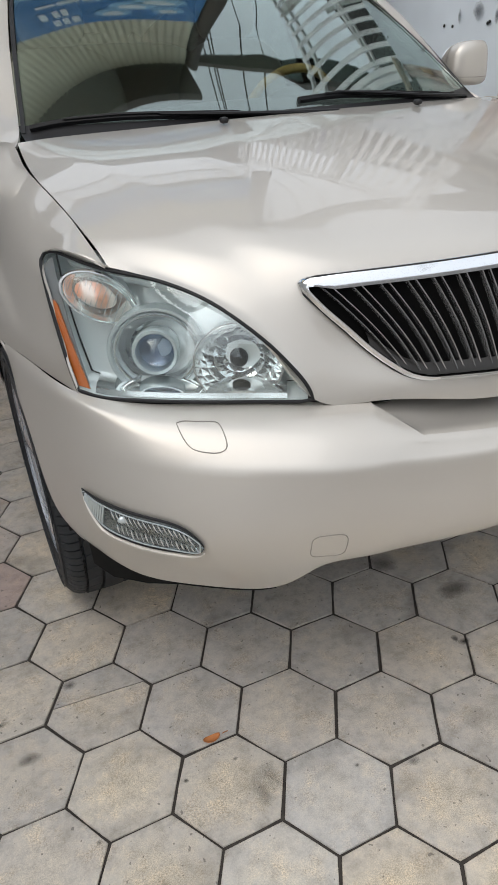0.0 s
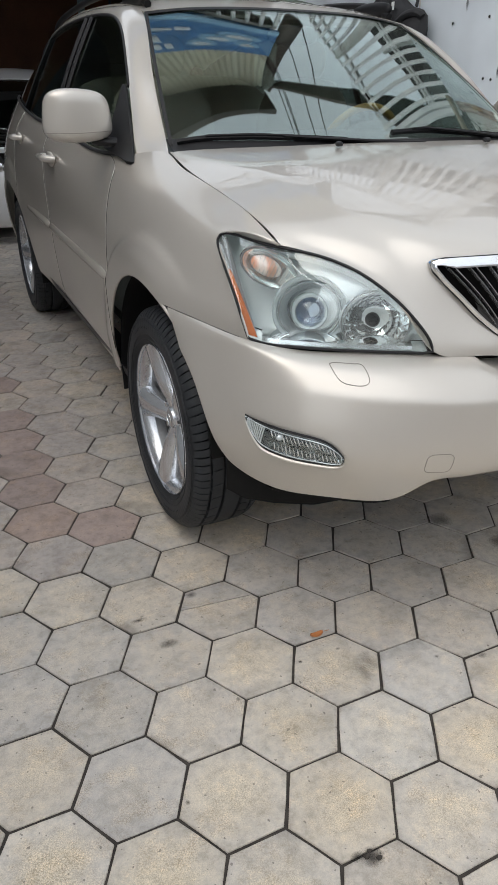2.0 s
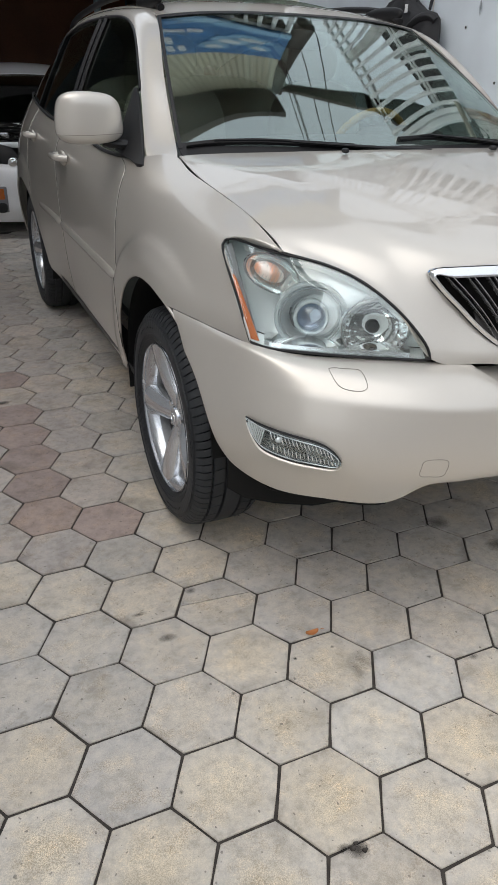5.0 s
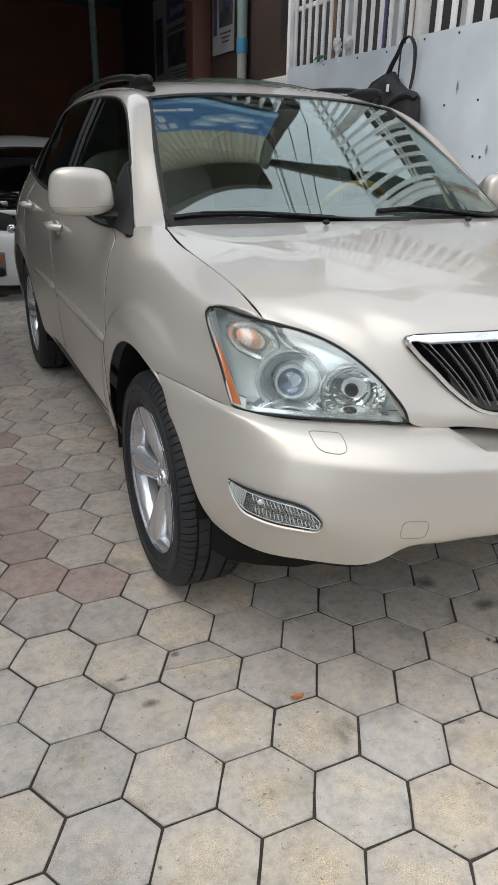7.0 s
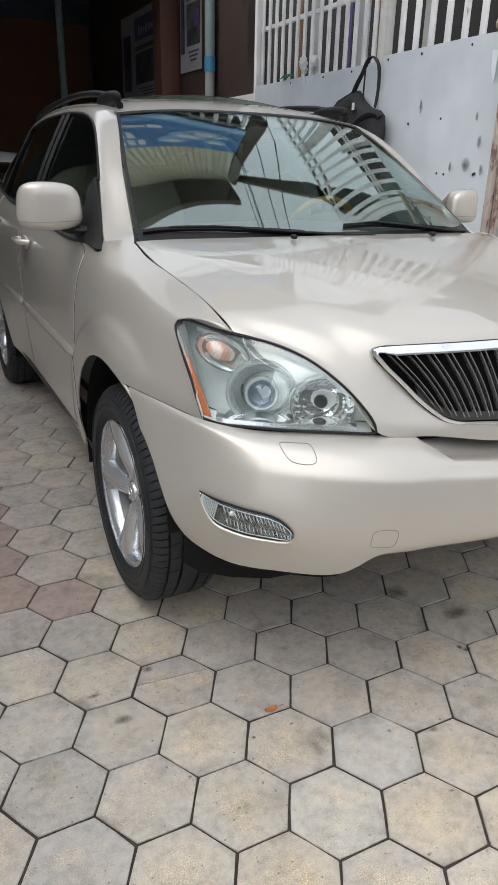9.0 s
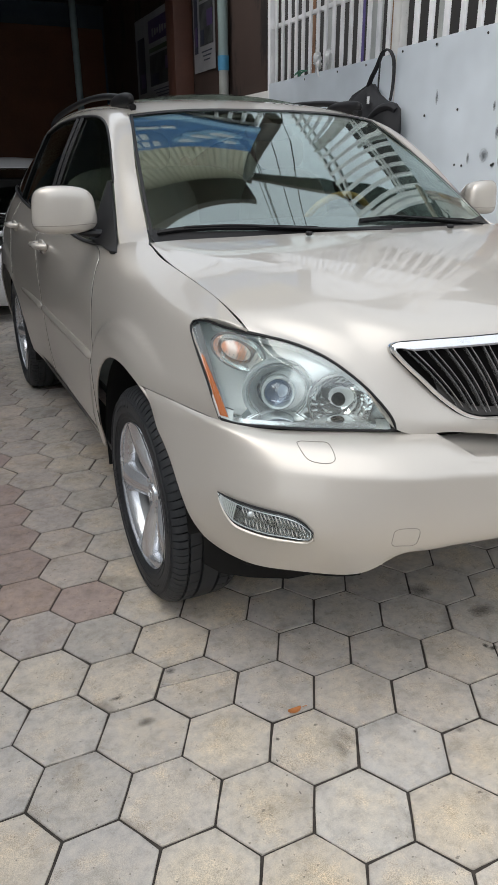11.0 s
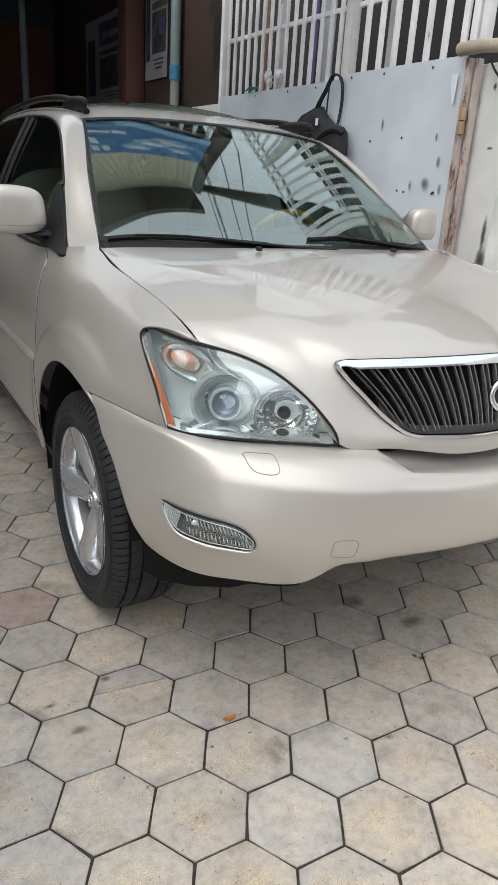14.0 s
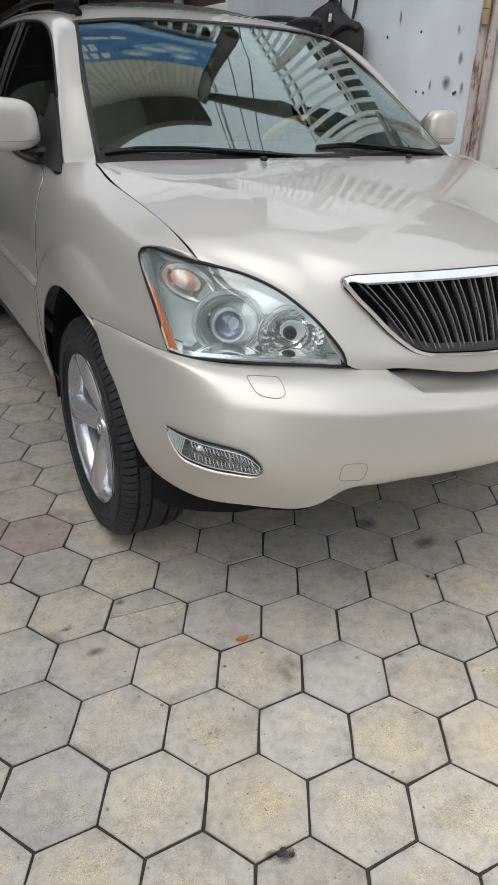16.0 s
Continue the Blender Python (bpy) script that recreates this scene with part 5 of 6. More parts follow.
cant = [(0.808, 0.325, 1.106), (0.806, 0.378, 1.127), (0.780, 0.492, 1.213), (0.747, 0.620, 1.322), (0.714, 0.751, 1.419), (0.681, 0.896, 1.503), (0.653, 1.12, 1.563), (0.640, 1.60, 1.592), (0.630, 2.2, 1.585), (0.60, 2.9, 1.52), (0.57, 3.3, 1.42)]
scr_side = [(0.752, 0.222, 1.130), (0.728, 0.300, 1.152), (0.661, 0.625, 1.368), (0.583, 0.950, 1.560), (0.575, 1.25, 1.608), (0.570, 1.70, 1.632), (0.565, 2.3, 1.622), (0.54, 3.0, 1.55), (0.52, 3.35, 1.46)]
for s in both:
    a, b = spline(scr_side, 60), spline(cant, 60)
    ease = np.minimum(1, np.linspace(0, 7, 60))[:, None]
    m1 = a * 0.62 + b * 0.38 + np.array((0.010, -0.007, 0.005)) * ease
    m2 = a * 0.22 + b * 0.78 + np.array((0.009, -0.005, 0.003)) * ease
    pillar = panel("roof_pillar", loft([a, m1, m2, b], 60, 12), s, CHAMPAGNE, car, 0.006, "champagne screen pillar and roof side")
roof_sec = []
for y, zc, xe, ze in ((0.905, 1.592, 0.580, 1.566), (1.05, 1.627, 0.578, 1.594), (1.3, 1.660, 0.574, 1.620), (1.8, 1.682, 0.569, 1.640), (2.4, 1.670, 0.563, 1.627), (3.0, 1.600, 0.542, 1.552), (3.4, 1.50, 0.52, 1.45)):
    roof_sec.append([(0, y, zc), (xe * 0.4, y + 0.004, zc - (zc - ze) * 0.12), (xe * 0.75, y + 0.02, zc - (zc - ze) * 0.45), (xe, y + 0.05, ze)])
rf = loft(roof_sec, 20, 40)
panel("roof", np.concatenate([side(rf, -1)[:, :0:-1], rf], axis=1), 1, CHAMPAGNE, car, 0.006, "champagne roof panel")
part("sunroof_panel", grid_bm(np.array([[(x, y, 1.687 - 0.03 * (x / 0.4) ** 2 - 0.006 * (y - 1.75) ** 2 * 4) for x in np.linspace(-0.40, 0.40, 12)] for y in np.linspace(1.35, 2.0, 10)]), 0.003), SIDE_GLASS, car, "dark glass sunroof")
for s in both:
    rail = spline([(0.545, 1.00, 1.592), (0.547, 1.06, 1.612), (0.550, 1.16, 1.638), (0.555, 1.40, 1.664), (0.556, 1.8, 1.676), (0.552, 2.3, 1.664), (0.540, 2.75, 1.626), (0.530, 2.9, 1.57)], 50)
    rl = part("roof_rail", tube_bm(side(rail, s), 0.014, 12), RAIL_BLACK, car, "black roof rail")
    part("rail_foot", blob_bm((0.024, 0.155, 0.034), 2.4, 24, 14, (0.549 * s, 1.15, 1.622)), RAIL_BLACK, rl, "black rail foot")
    # side glass with frame
    bl = np.array([side_point(y, 0) for y in np.linspace(0.42, 3.25, 30)]) + (0.0, 0, 0.006)
    ct = spline(cant, 120)
    tl = np.array([ct[np.argmin(abs(ct[:, 1] - y))] for y in np.linspace(0.455, 3.2, 30)])
    tl[0] = tl[0] * 0.3 + bl[0] * 0.7
    gl = np.stack([bl * (1 - k) + tl * k + np.array((0.012 * math.sin(math.pi * k) - 0.012, 0, 0)) for k in np.linspace(0, 1, 10)])
    side_win = panel("side_glass", gl, s, SIDE_GLASS, car, 0.003, "dark tinted side window")
    side_win.visible_shadow = False
    # black corner sail behind the mirror
    sail_front = spline([(0.826, 0.330, 1.104), (0.813, 0.382, 1.132), (0.787, 0.492, 1.216), (0.755, 0.622, 1.322)], 16)
    sail_rear = np.array([np.array((0.842, 0.36, 1.106)) * (1 - k) + np.array((0.850, 0.61, 1.126)) * k for k in np.linspace(0, 1, 8)][:-1] + [np.array((0.850, 0.61, 1.126)) * (1 - k) + np.array((0.760, 0.645, 1.322)) * k for k in np.linspace(0, 1, 9)])
    panel("mirror_sail", np.stack([sail_front + (0.004, 0, 0), sail_front * 0.5 + sail_rear * 0.5 + (0.008, 0, 0), sail_rear + (0.004, 0, 0)]), s, BLACK_TRIM, car, 0.010, "black mirror corner sail")
    for y in (1.50, 1.60, 2.46):
        k = np.argmin(abs(bl[:, 1] - y))
        top_k = min(k + (1 if y > 2 else 0), 29)
        colp = spline([gl[0, k], gl[5, k], gl[-1, top_k]], 12) + (0.006, 0, 0)
        part("window_pillar", tube_bm(side(colp, s), 0.026, 8, squash=0.35), BLACK_TRIM, side_win)
    part("belt_moulding", tube_bm(side(bl + (0.004, 0, -0.002), s), 0.007, 8), BLACK_TRIM, car)
    part("window_frame", tube_bm(side(ct[(ct[:, 1] > 0.60) & (ct[:, 1] < 3.22)] + (0.0005, 0, -0.004), s), 0.006, 8), BLACK_TRIM, car)
    # mirror
    def mirror_shape(p):
        x, y, z = p
        return np.array((x * (1 - 0.08 * z), y * (0.7 + 0.3 * math.sqrt(max(0, 1 - x * x))) + 0.45 * max(0, -x) ** 2, z * (1 - 0.10 * max(0, x))))
    mir = part("door_mirror", blob_bm((0.108 if s < 0 else 0.084, 0.046, 0.080 if s < 0 else 0.072), 3.8, 56, 32, (-0.948, 0.545, 1.230), mirror_shape), CHAMPAGNE, car, "champagne door mirror housing")
    if s > 0:
        mir.scale = (-1, 1, 1)
        mir.location.x = -0.030
    ring = []
    for a in np.linspace(0, 2 * math.pi, 60, endpoint=False):
        ev = 2 / 3.8
        zz = -0.62
        cb = math.sqrt(1 - 0.62 ** (2 / ev)) ** ev
        q = mirror_shape(np.array((cb * math.copysign(abs(math.cos(a)) ** ev, math.cos(a)), cb * math.copysign(abs(math.sin(a)) ** ev, math.sin(a)), zz)))
        ring.append(np.array((-0.948, 0.545, 1.230)) + q * ((0.108 if s < 0 else 0.084), 0.046, 0.080 if s < 0 else 0.072))
    part("mirror_seam", tube_bm(ring, 0.0011, 6, True), JOINT_LINE, mir)
    part("mirror_arm", tube_bm(side(spline([(0.90, 0.56, 1.155), (0.86, 0.545, 1.150), (0.80, 0.53, 1.150)], 10), -1), 0.024, 10, squash=0.6), BLACK_TRIM, mir, "black mirror arm")
    part("mirror_glass", prism_bm([(-0.951 + 0.088 * math.cos(a), 0.592, 1.232 + 0.064 * math.sin(a)) for a in np.linspace(0, 2 * math.pi, 24, endpoint=False)], (0, 1, 0), 0.004), CHROME, mir)

# tail, only to close the car
tail = np.array([[(x * w, y, z) for x in np.linspace(-1, 1, 20)] for w, y, z in ((0.50, 3.38, 1.46), (0.58, 3.60, 1.25), (0.66, 3.72, 1.05), (0.74, 3.76, 0.8), (0.74, 3.75, 0.6), (0.70, 3.68, 0.36))])
panel("tailgate", tail, 1, CHAMPAGNE, car, 0.006)

# wipers
for pts, arm in (([(-0.700, 0.290, 1.158), (-0.632, 0.258, 1.168), (-0.559, 0.219, 1.172), (-0.484, 0.185, 1.174), (-0.357, 0.133, 1.170), (-0.229, 0.096, 1.164), (-0.12, 0.07, 1.158)], [(-0.40, 0.142, 1.178), (-0.22, 0.075, 1.168), (-0.05, 0.035, 1.160), (0.05, 0.026, 1.155)]),
                 ([(-0.02, 0.112, 1.182), (0.05, 0.117, 1.185), (0.123, 0.121, 1.185), (0.286, 0.122, 1.175), (0.418, 0.140, 1.165), (0.55, 0.180, 1.156)], [(0.10, 0.116, 1.196), (0.24, 0.095, 1.184), (0.40, 0.098, 1.168), (0.52, 0.135, 1.158), (0.60, 0.185, 1.150)])):
    wiper = part("wiper", tube_bm(spline(arm, 24) + (0, -0.003, 0.003), np.linspace(0.006, 0.011, 24), 8, squash=0.6), WIPER_BLACK, car, "black wiper arm and blade")
    wp = spline(pts, 36)
    part("wiper_blade", tube_bm(wp + (0, -0.004, 0.004), 0.0085, 6, squash=1.1), WIPER_BLACK, wiper)
    part("wiper_spine", tube_bm(wp[5:31] + (0, -0.010, 0.011), 0.0042, 6), WIPER_BLACK, wiper)
    for k in (5, 13, 18, 23, 30):
        part("wiper_claw", tube_bm([wp[k] + (0, -0.004, 0.004), wp[k] + (0, -0.010, 0.011)], 0.0035, 6), WIPER_BLACK, wiper)

# headlamps
FOG_BACK = plain("fog_reflector", (0.20, 0.215, 0.22), 0.15, 0.8, vary=0.9, scale=160, bump=0.8)
FOG_RIB = plain("fog_rib", (0.72, 0.76, 0.78), 0.15, 0.8)
PALE_RING = plain("pale_lamp_plastic", (0.66, 0.72, 0.73), 0.2, 0.5, vary=0.05)
LAMP_GREY = plain("grey_lamp_plastic", (0.20, 0.20, 0.21), 0.4)
LAMP_WALL = plain("pale_lamp_wall", (0.74, 0.79, 0.79), 0.35, vary=0.05)
PROJ_BACK = plain("projector_depth", (0.20, 0.23, 0.29), 0.2, 0.5)
lamp_top = [(0.824, -0.340, 0.972), (0.818, -0.329, 0.986), (0.806, -0.339, 0.9965), (0.785, -0.385, 0.996), (0.760, -0.440, 0.989), (0.730, -0.500, 0.985), (0.682, -0.562, 0.978), (0.642, -0.606, 0.965), (0.605, -0.648, 0.945), (0.568, -0.690, 0.914), (0.531, -0.724, 0.875), (0.503, -0.750, 0.837), (0.486, -0.764, 0.808), (0.478, -0.768, 0.784)]
lamp_low = [(0.827, -0.528, 0.790), (0.797, -0.560, 0.782), (0.753, -0.593, 0.779), (0.681, -0.640, 0.777), (0.610, -0.682, 0.776), (0.539, -0.725, 0.777), (0.485, -0.762, 0.779)]
lamp_out = [(0.824, -0.340, 0.972), (0.829, -0.39, 0.932), (0.832, -0.455, 0.880), (0.831, -0.508, 0.822), (0.827, -0.528, 0.790)]
for s in both:
    lamp = new("headlamp")
    lamp.parent = car
    tagged(lamp, "clear-lens headlamp with projector and amber marker")
    up, lo = spline(lamp_top, 48), spline(lamp_low, 48)
    rows = []
    for k in np.linspace(0, 1, 20):
        r = up * (1 - k) + lo * k
        r += np.array((0.012, -0.020, 0.004)) * math.sin(math.pi * k) * np.linspace(0.6, 1, 48)[:, None] * np.minimum(1, np.linspace(2.2, 0, 48))[:, None]
        rows.append(r)
    lens_g = np.array(rows)
    ln = panel("lens", lens_g, s, LENS, lamp, 0.003, "clear plastic lens")
    ln.visible_shadow = False
    deep = np.array((-0.042, 0.074, 0.0))
    bowl = lens_g + deep
    bowl = bowl * 0.98 + bowl.mean((0, 1)) * 0.02
    panel("housing", bowl, s, SATIN_CHROME, lamp, 0.003, "bright lamp housing")
    for edge, mat in ((lens_g[0], LAMP_WALL), (lens_g[-1], SATIN_CHROME)):
        panel("housing_wall", np.stack([edge + deep * k for k in (0.01, 0.3, 0.65, 1)]), s, mat, lamp, 0.002)
    panel("housing_wall", np.stack([lens_g[:, 0] + deep * k for k in (0.01, 0.5, 1)]), s, LAMP_WALL, lamp, 0.002)
    panel("marker_backing", lens_g[1:-1, 0:4] + deep * 0.13, s, LAMP_GREY, lamp, 0.002, "grey strip behind the amber marker")
    # bright bezel steps along the foot and under the upper edge
    foot = lens_g[-1][4:44]
    panel("bezel_step", np.stack([foot + d for d in ((-0.004, 0.008, 0.002), (-0.006, 0.010, 0.011), (-0.012, 0.022, 0.015), (-0.03, 0.06, 0.018))]), s, CHROME, lamp, 0.002, "chrome bezel step")
    brow = lens_g[1][6:40]
    panel("bezel_brow", np.stack([brow + np.array(d) for d in ((-0.010, 0.020, -0.002), (-0.016, 0.030, -0.016), (-0.026, 0.050, -0.022), (-0.05, 0.09, -0.02))]), s, SATIN_CHROME, lamp, 0.002, "bright upper bezel")
    rim = np.concatenate([spline(lamp_top, 50), spline(lamp_low[::-1], 40)[1:], spline(lamp_out[::-1], 16)[1:-1]])
    part("lamp_seal", tube_bm(side(rim + (0, -0.001, 0), s), 0.0034, 8, True), BLACK_TRIM, lamp, "black lamp seal")
    e1 = np.array([side_point(float(np.ravel(lamp_back(v))[0]), v) for v in np.linspace(0.0, 1.0, 14)])
    e2 = spline(lamp_top[1:6][::-1], 14) + (0, 0.002, 0.002)
    panel("fender_corner", np.stack([e1, e1 * 0.5 + e2 * 0.5 + (0.001, -0.001, 0.002), e2]), s, CHAMPAGNE, car, 0.003)
    face_n = np.array((0.42, -0.90, 0.12))
    face_n /= np.linalg.norm(face_n)
    tilt = Matrix(np.stack([np.cross((0, 0, 1), face_n) / np.linalg.norm(np.cross((0, 0, 1), face_n)), np.cross(face_n, np.cross((0, 0, 1), face_n) / np.linalg.norm(np.cross((0, 0, 1), face_n))), face_n], 1).tolist()).to_4x4()

    def lamp_turned(name, at, profile, mat, sx=1.0, sy=1.0, label="", n=48, flat=False, spin=0.0):
        """A turned part that looks out of the lamp: (radius, out) pairs."""
        bm = bmesh.new()
        rings = [[bm.verts.new((r * sx * math.cos(a), r * sy * math.sin(a), h)) for a in np.linspace(0, 2 * math.pi, n, endpoint=False)] for r, h in profile]
        for p, q in zip(rings, rings[1:]):
            for k in range(n):
                bm.faces.new((p[k], p[(k + 1) % n], q[(k + 1) % n], q[k]))
        bmesh.ops.remove_doubles(bm, verts=bm.verts, dist=1e-5)
        bmesh.ops.recalc_face_normals(bm, faces=bm.faces)
        bm.transform(Matrix.Translation(at) @ tilt @ Matrix.Rotation(spin, 4, "Z"))
        bm.transform(Matrix.Diagonal((s, 1, 1, 1)))
        if s < 0:
            bmesh.ops.reverse_faces(bm, faces=bm.faces)
        return part(name, bm, mat, lamp, label, not flat)

    pj = np.array((0.690, -0.575, 0.848))
    lamp_turned("projector_bowl", pj - face_n * 0.035, [(0.044, -0.022), (0.052, -0.016), (0.060, -0.006), (0.070, 0.012), (0.078, 0.024)], LAMP_BRIGHT, 1.0, 0.92, "faceted bright projector bowl", n=18, flat=True)
    lamp_turned("bowl_rim", pj - face_n * 0.035, [(0.077, 0.022), (0.080, 0.030), (0.086, 0.031), (0.089, 0.020), (0.089, -0.005)], PALE_RING, 1.0, 0.92, "pale projector rim")
    lamp_turned("projector_ring", pj - face_n * 0.022, [(0.0325, -0.004), (0.0330, 0.016), (0.035, 0.023), (0.040, 0.024), (0.0425, 0.020), (0.043, 0.010), (0.043, -0.012)], PALE_RING, 1, 1, "pale projector ring")
    lamp_turned("projector_lens", pj - face_n * 0.022, [(0.033, 0.004), (0.031, 0.014), (0.024, 0.024), (0.013, 0.030), (0.0001, 0.032)], PROJ, 1, 1, "glass projector lens")
    lamp_turned("projector_shield", pj - face_n * 0.034, [(0.036, 0.002), (0.018, -0.010), (0.0001, -0.012)], PROJ_BACK)
    for r0 in (0.0825, 0.071):
        lamp_turned("bowl_lip", pj - face_n * (0.010 if r0 > 0.07 else 0.016), [(r0, -0.003), (r0 + 0.001, 0.002), (r0 + 0.0035, 0.002), (r0 + 0.0045, -0.003)], CHROME, 1.0, 0.90)
    hb = np.array((0.568, -0.665, 0.833))
    # fluted high-beam bowl round a bulb
    bm_f = bmesh.new()
    prof = [(0.010, -0.028), (0.020, -0.026), (0.032, -0.021), (0.046, -0.011), (0.058, 0.002), (0.068, 0.016), (0.076, 0.030)]
    n_f = 26
    shake = random.Random(7)
    rings_f = [[bm_f.verts.new((r * math.cos(2 * math.pi * (k + 0.5 * (jj % 2)) / n_f), 0.92 * r * math.sin(2 * math.pi * (k + 0.5 * (jj % 2)) / n_f), h + shake.uniform(-0.0011, 0.0011) * (0 < jj < 6))) for k in range(n_f)] for jj, (r, h) in enumerate(prof)]
    for p, q in zip(rings_f, rings_f[1:]):
        for k in range(n_f):
            bm_f.faces.new((p[k], p[(k + 1) % n_f], q[(k + 1) % n_f], q[k]))
    bm_f.faces.new(rings_f[0])
    bm_f.transform(Matrix.Diagonal((s, 1, 1, 1)) @ Matrix.Translation(hb - face_n * 0.024) @ tilt)
    bmesh.ops.recalc_face_normals(bm_f, faces=bm_f.faces)
    part("beam_bowl", bm_f, LAMP_BRIGHT, lamp, "faceted chrome high-beam bowl", smooth=False)
    lamp_turned("bowl_lip", hb - face_n * 0.002, [(0.076, -0.004), (0.0775, 0.003), (0.0805, 0.003), (0.082, -0.014)], CHROME, 1.0, 0.90)
    lamp_turned("beam_bulb", hb - face_n * 0.040, [(0.017, -0.008), (0.016, 0.010), (0.012, 0.018), (0.0001, 0.021)], BLACK_TRIM, 1, 1, "dark beam bulb shield")
    ts = np.array((0.757, -0.492, 0.938))
    lamp_turned("indicator_bowl", ts - face_n * 0.016, [(0.0001, -0.016), (0.026, -0.012), (0.042, -0.002), (0.049, 0.010), (0.053, 0.009), (0.053, -0.01)], LAMP_BRIGHT, 1.38, 0.80, spin=0.45)
    lamp_turned("indicator_bulb", ts - face_n * 0.012 + np.array((0.008, 0, 0.004)), [(0.027, -0.008), (0.026, 0.000), (0.018, 0.008), (0.008, 0.012), (0.0001, 0.013)], BULB, 1.45, 0.80, "amber indicator bulb cap", spin=0.45)
    lamp_turned("indicator_cover", ts - face_n * 0.004, [(0.050, 0.0), (0.040, 0.010), (0.022, 0.016), (0.0001, 0.018)], LENS, 1.38, 0.80, "clear ribbed indicator cover", spin=0.45)
    lamp_turned("indicator_rim", ts - face_n * 0.005, [(0.0485, -0.002), (0.050, 0.004), (0.0525, 0.004), (0.054, -0.003)], CHROME, 1.38, 0.80, spin=0.45)
    turn_m = tilt @ Matrix.Rotation(0.45, 4, "Z")
    for k in range(-6, 7):
        d = Vector((k * 0.0095, 0, 0.010 - 0.00045 * k * k))
        hgt = 0.036 * math.sqrt(max(0.05, 1 - (k / 7.2) ** 2))
        ends = [np.array(turn_m @ (d + Vector((0, e * hgt, -0.006 * e * e)))) + ts - face_n * 0.006 for e in (-1, -0.5, 0, 0.5, 1)]
        part("indicator_rib", tube_bm(side(ends, s), 0.0005, 5), PALE_RING, lamp)
    am = np.array([[on_grid(lens_g, 0.010 + (0.018 + 0.040 * v) * u * min(1, (v - 0.285) / 0.06), v) for u in (0, 0.33, 0.67, 1)] for v in np.linspace(0.29, 0.965, 16)]) + deep * 0.03
    panel("amber_marker", am, s, AMBER, lamp, 0.004, "amber side marker")
    # fog lamp
    fog = new("fog_lamp")
    fog.parent = car
    tagged(fog, "clear ribbed fog lamp in a bright-edged slot")
    f_up = [(0.859, -0.591, 0.625), (0.852, -0.620, 0.622), (0.827, -0.665, 0.618), (0.788, -0.707, 0.613), (0.750, -0.743, 0.607), (0.727, -0.762, 0.597), (0.711, -0.776, 0.581), (0.704, -0.785, 0.566)]
    f_lo = [(0.860, -0.594, 0.619), (0.862, -0.605, 0.603), (0.856, -0.620, 0.582), (0.843, -0.636, 0.562), (0.825, -0.661, 0.552), (0.786, -0.707, 0.5455), (0.747, -0.749, 0.546), (0.716, -0.780, 0.549), (0.704, -0.785, 0.560)]
    a, b = [], []
    for src, dst in ((f_up, a), (f_lo, b)):
        for p in spline(src, 32):
            q, n_ = nearest_on(fine, p)
            dst.append(q + n_ * 0.0055)
    a, b = np.array(a), np.array(b)
    fg = np.stack([a * (1 - k) + b * k for k in np.linspace(0, 1, 12)])
    fl = panel("lens", fg + np.array((0.003, -0.004, 0)) * np.sin(np.linspace(0, math.pi, 12))[:, None, None], s, LENS, fog, 0.002, "clear ribbed fog lens")
    fl.visible_shadow = False
    panel("reflector", fg * (1, 1, 1) + np.array((0.0008, -0.0012, 0)), s, FOG_BACK, fog, 0.001)
    lift_v = np.array((0.0015, -0.0026, 0))
    for k in np.linspace(0.36, 0.92, 17):
        for e0, e1, lean in ((0.12, 0.46, 0.16), (0.54, 0.88, 0.10)):
            e1 = e1 - 0.08 * abs(math.sin(k * 41))
            sl = np.array([on_grid(fg, k + lean * (e - 0.5), e) for e in np.linspace(e0, e1, 5)]) + lift_v
            part("rib", tube_bm(side(sl, s), (0.0019 + 0.0006 * math.sin(k * 57)) * np.array((0.4, 1, 1, 0.8, 0.3)), 5), FOG_RIB, fog)
    for k in np.linspace(0.05, 0.24, 10):
        sl = np.array([on_grid(fg, k + 0.02 * (e - 0.5), e) for e in np.linspace(0.12, 0.88, 7)]) + lift_v
        part("flute", tube_bm(side(sl, s), 0.0024, 5), PALE_RING, fog)
    rim = np.concatenate([a, b[::-1][1:-1]])
    part("slot_seal", tube_bm(side(a + (0, 0, 0.001), s), 0.0030 * np.sin(np.linspace(0.15, math.pi - 0.15, 32)) ** 0.5, 8), BLACK_TRIM, fog)
    part("slot_seal", tube_bm(side(b, s), 0.0026 * np.sin(np.linspace(0.15, math.pi - 0.15, 32)) ** 0.5, 8), BLACK_TRIM, fog)
    part("slot_edge", tube_bm(side(b + np.array((0.001, -0.002, -0.006)), s), 0.0052 * np.sin(np.linspace(0.12, math.pi - 0.12, 32)) ** 0.5, 8), CHAMPAGNE, fog, "champagne slot edge")
    fp = (a[13] * 0.62 + b[13] * 0.38)
    part("fog_rim", tube_bm(side(np.array([on_grid(fg, u, v) for u, v in [(0.04 + 0.92 * k / 30, 0.10) for k in range(31)] + [(0.96 - 0.92 * k / 30, 0.91) for k in range(31)]]) + lift_v, s), 0.0013, 6, True), PALE_RING, fog, "bright inner rim")
    part("fog_bulb", blob_bm((0.013, 0.006, 0.008), 2, 16, 10, side(fp + np.array((0.000, 0.001, 0.006)), s)), PALE_RING, fog)


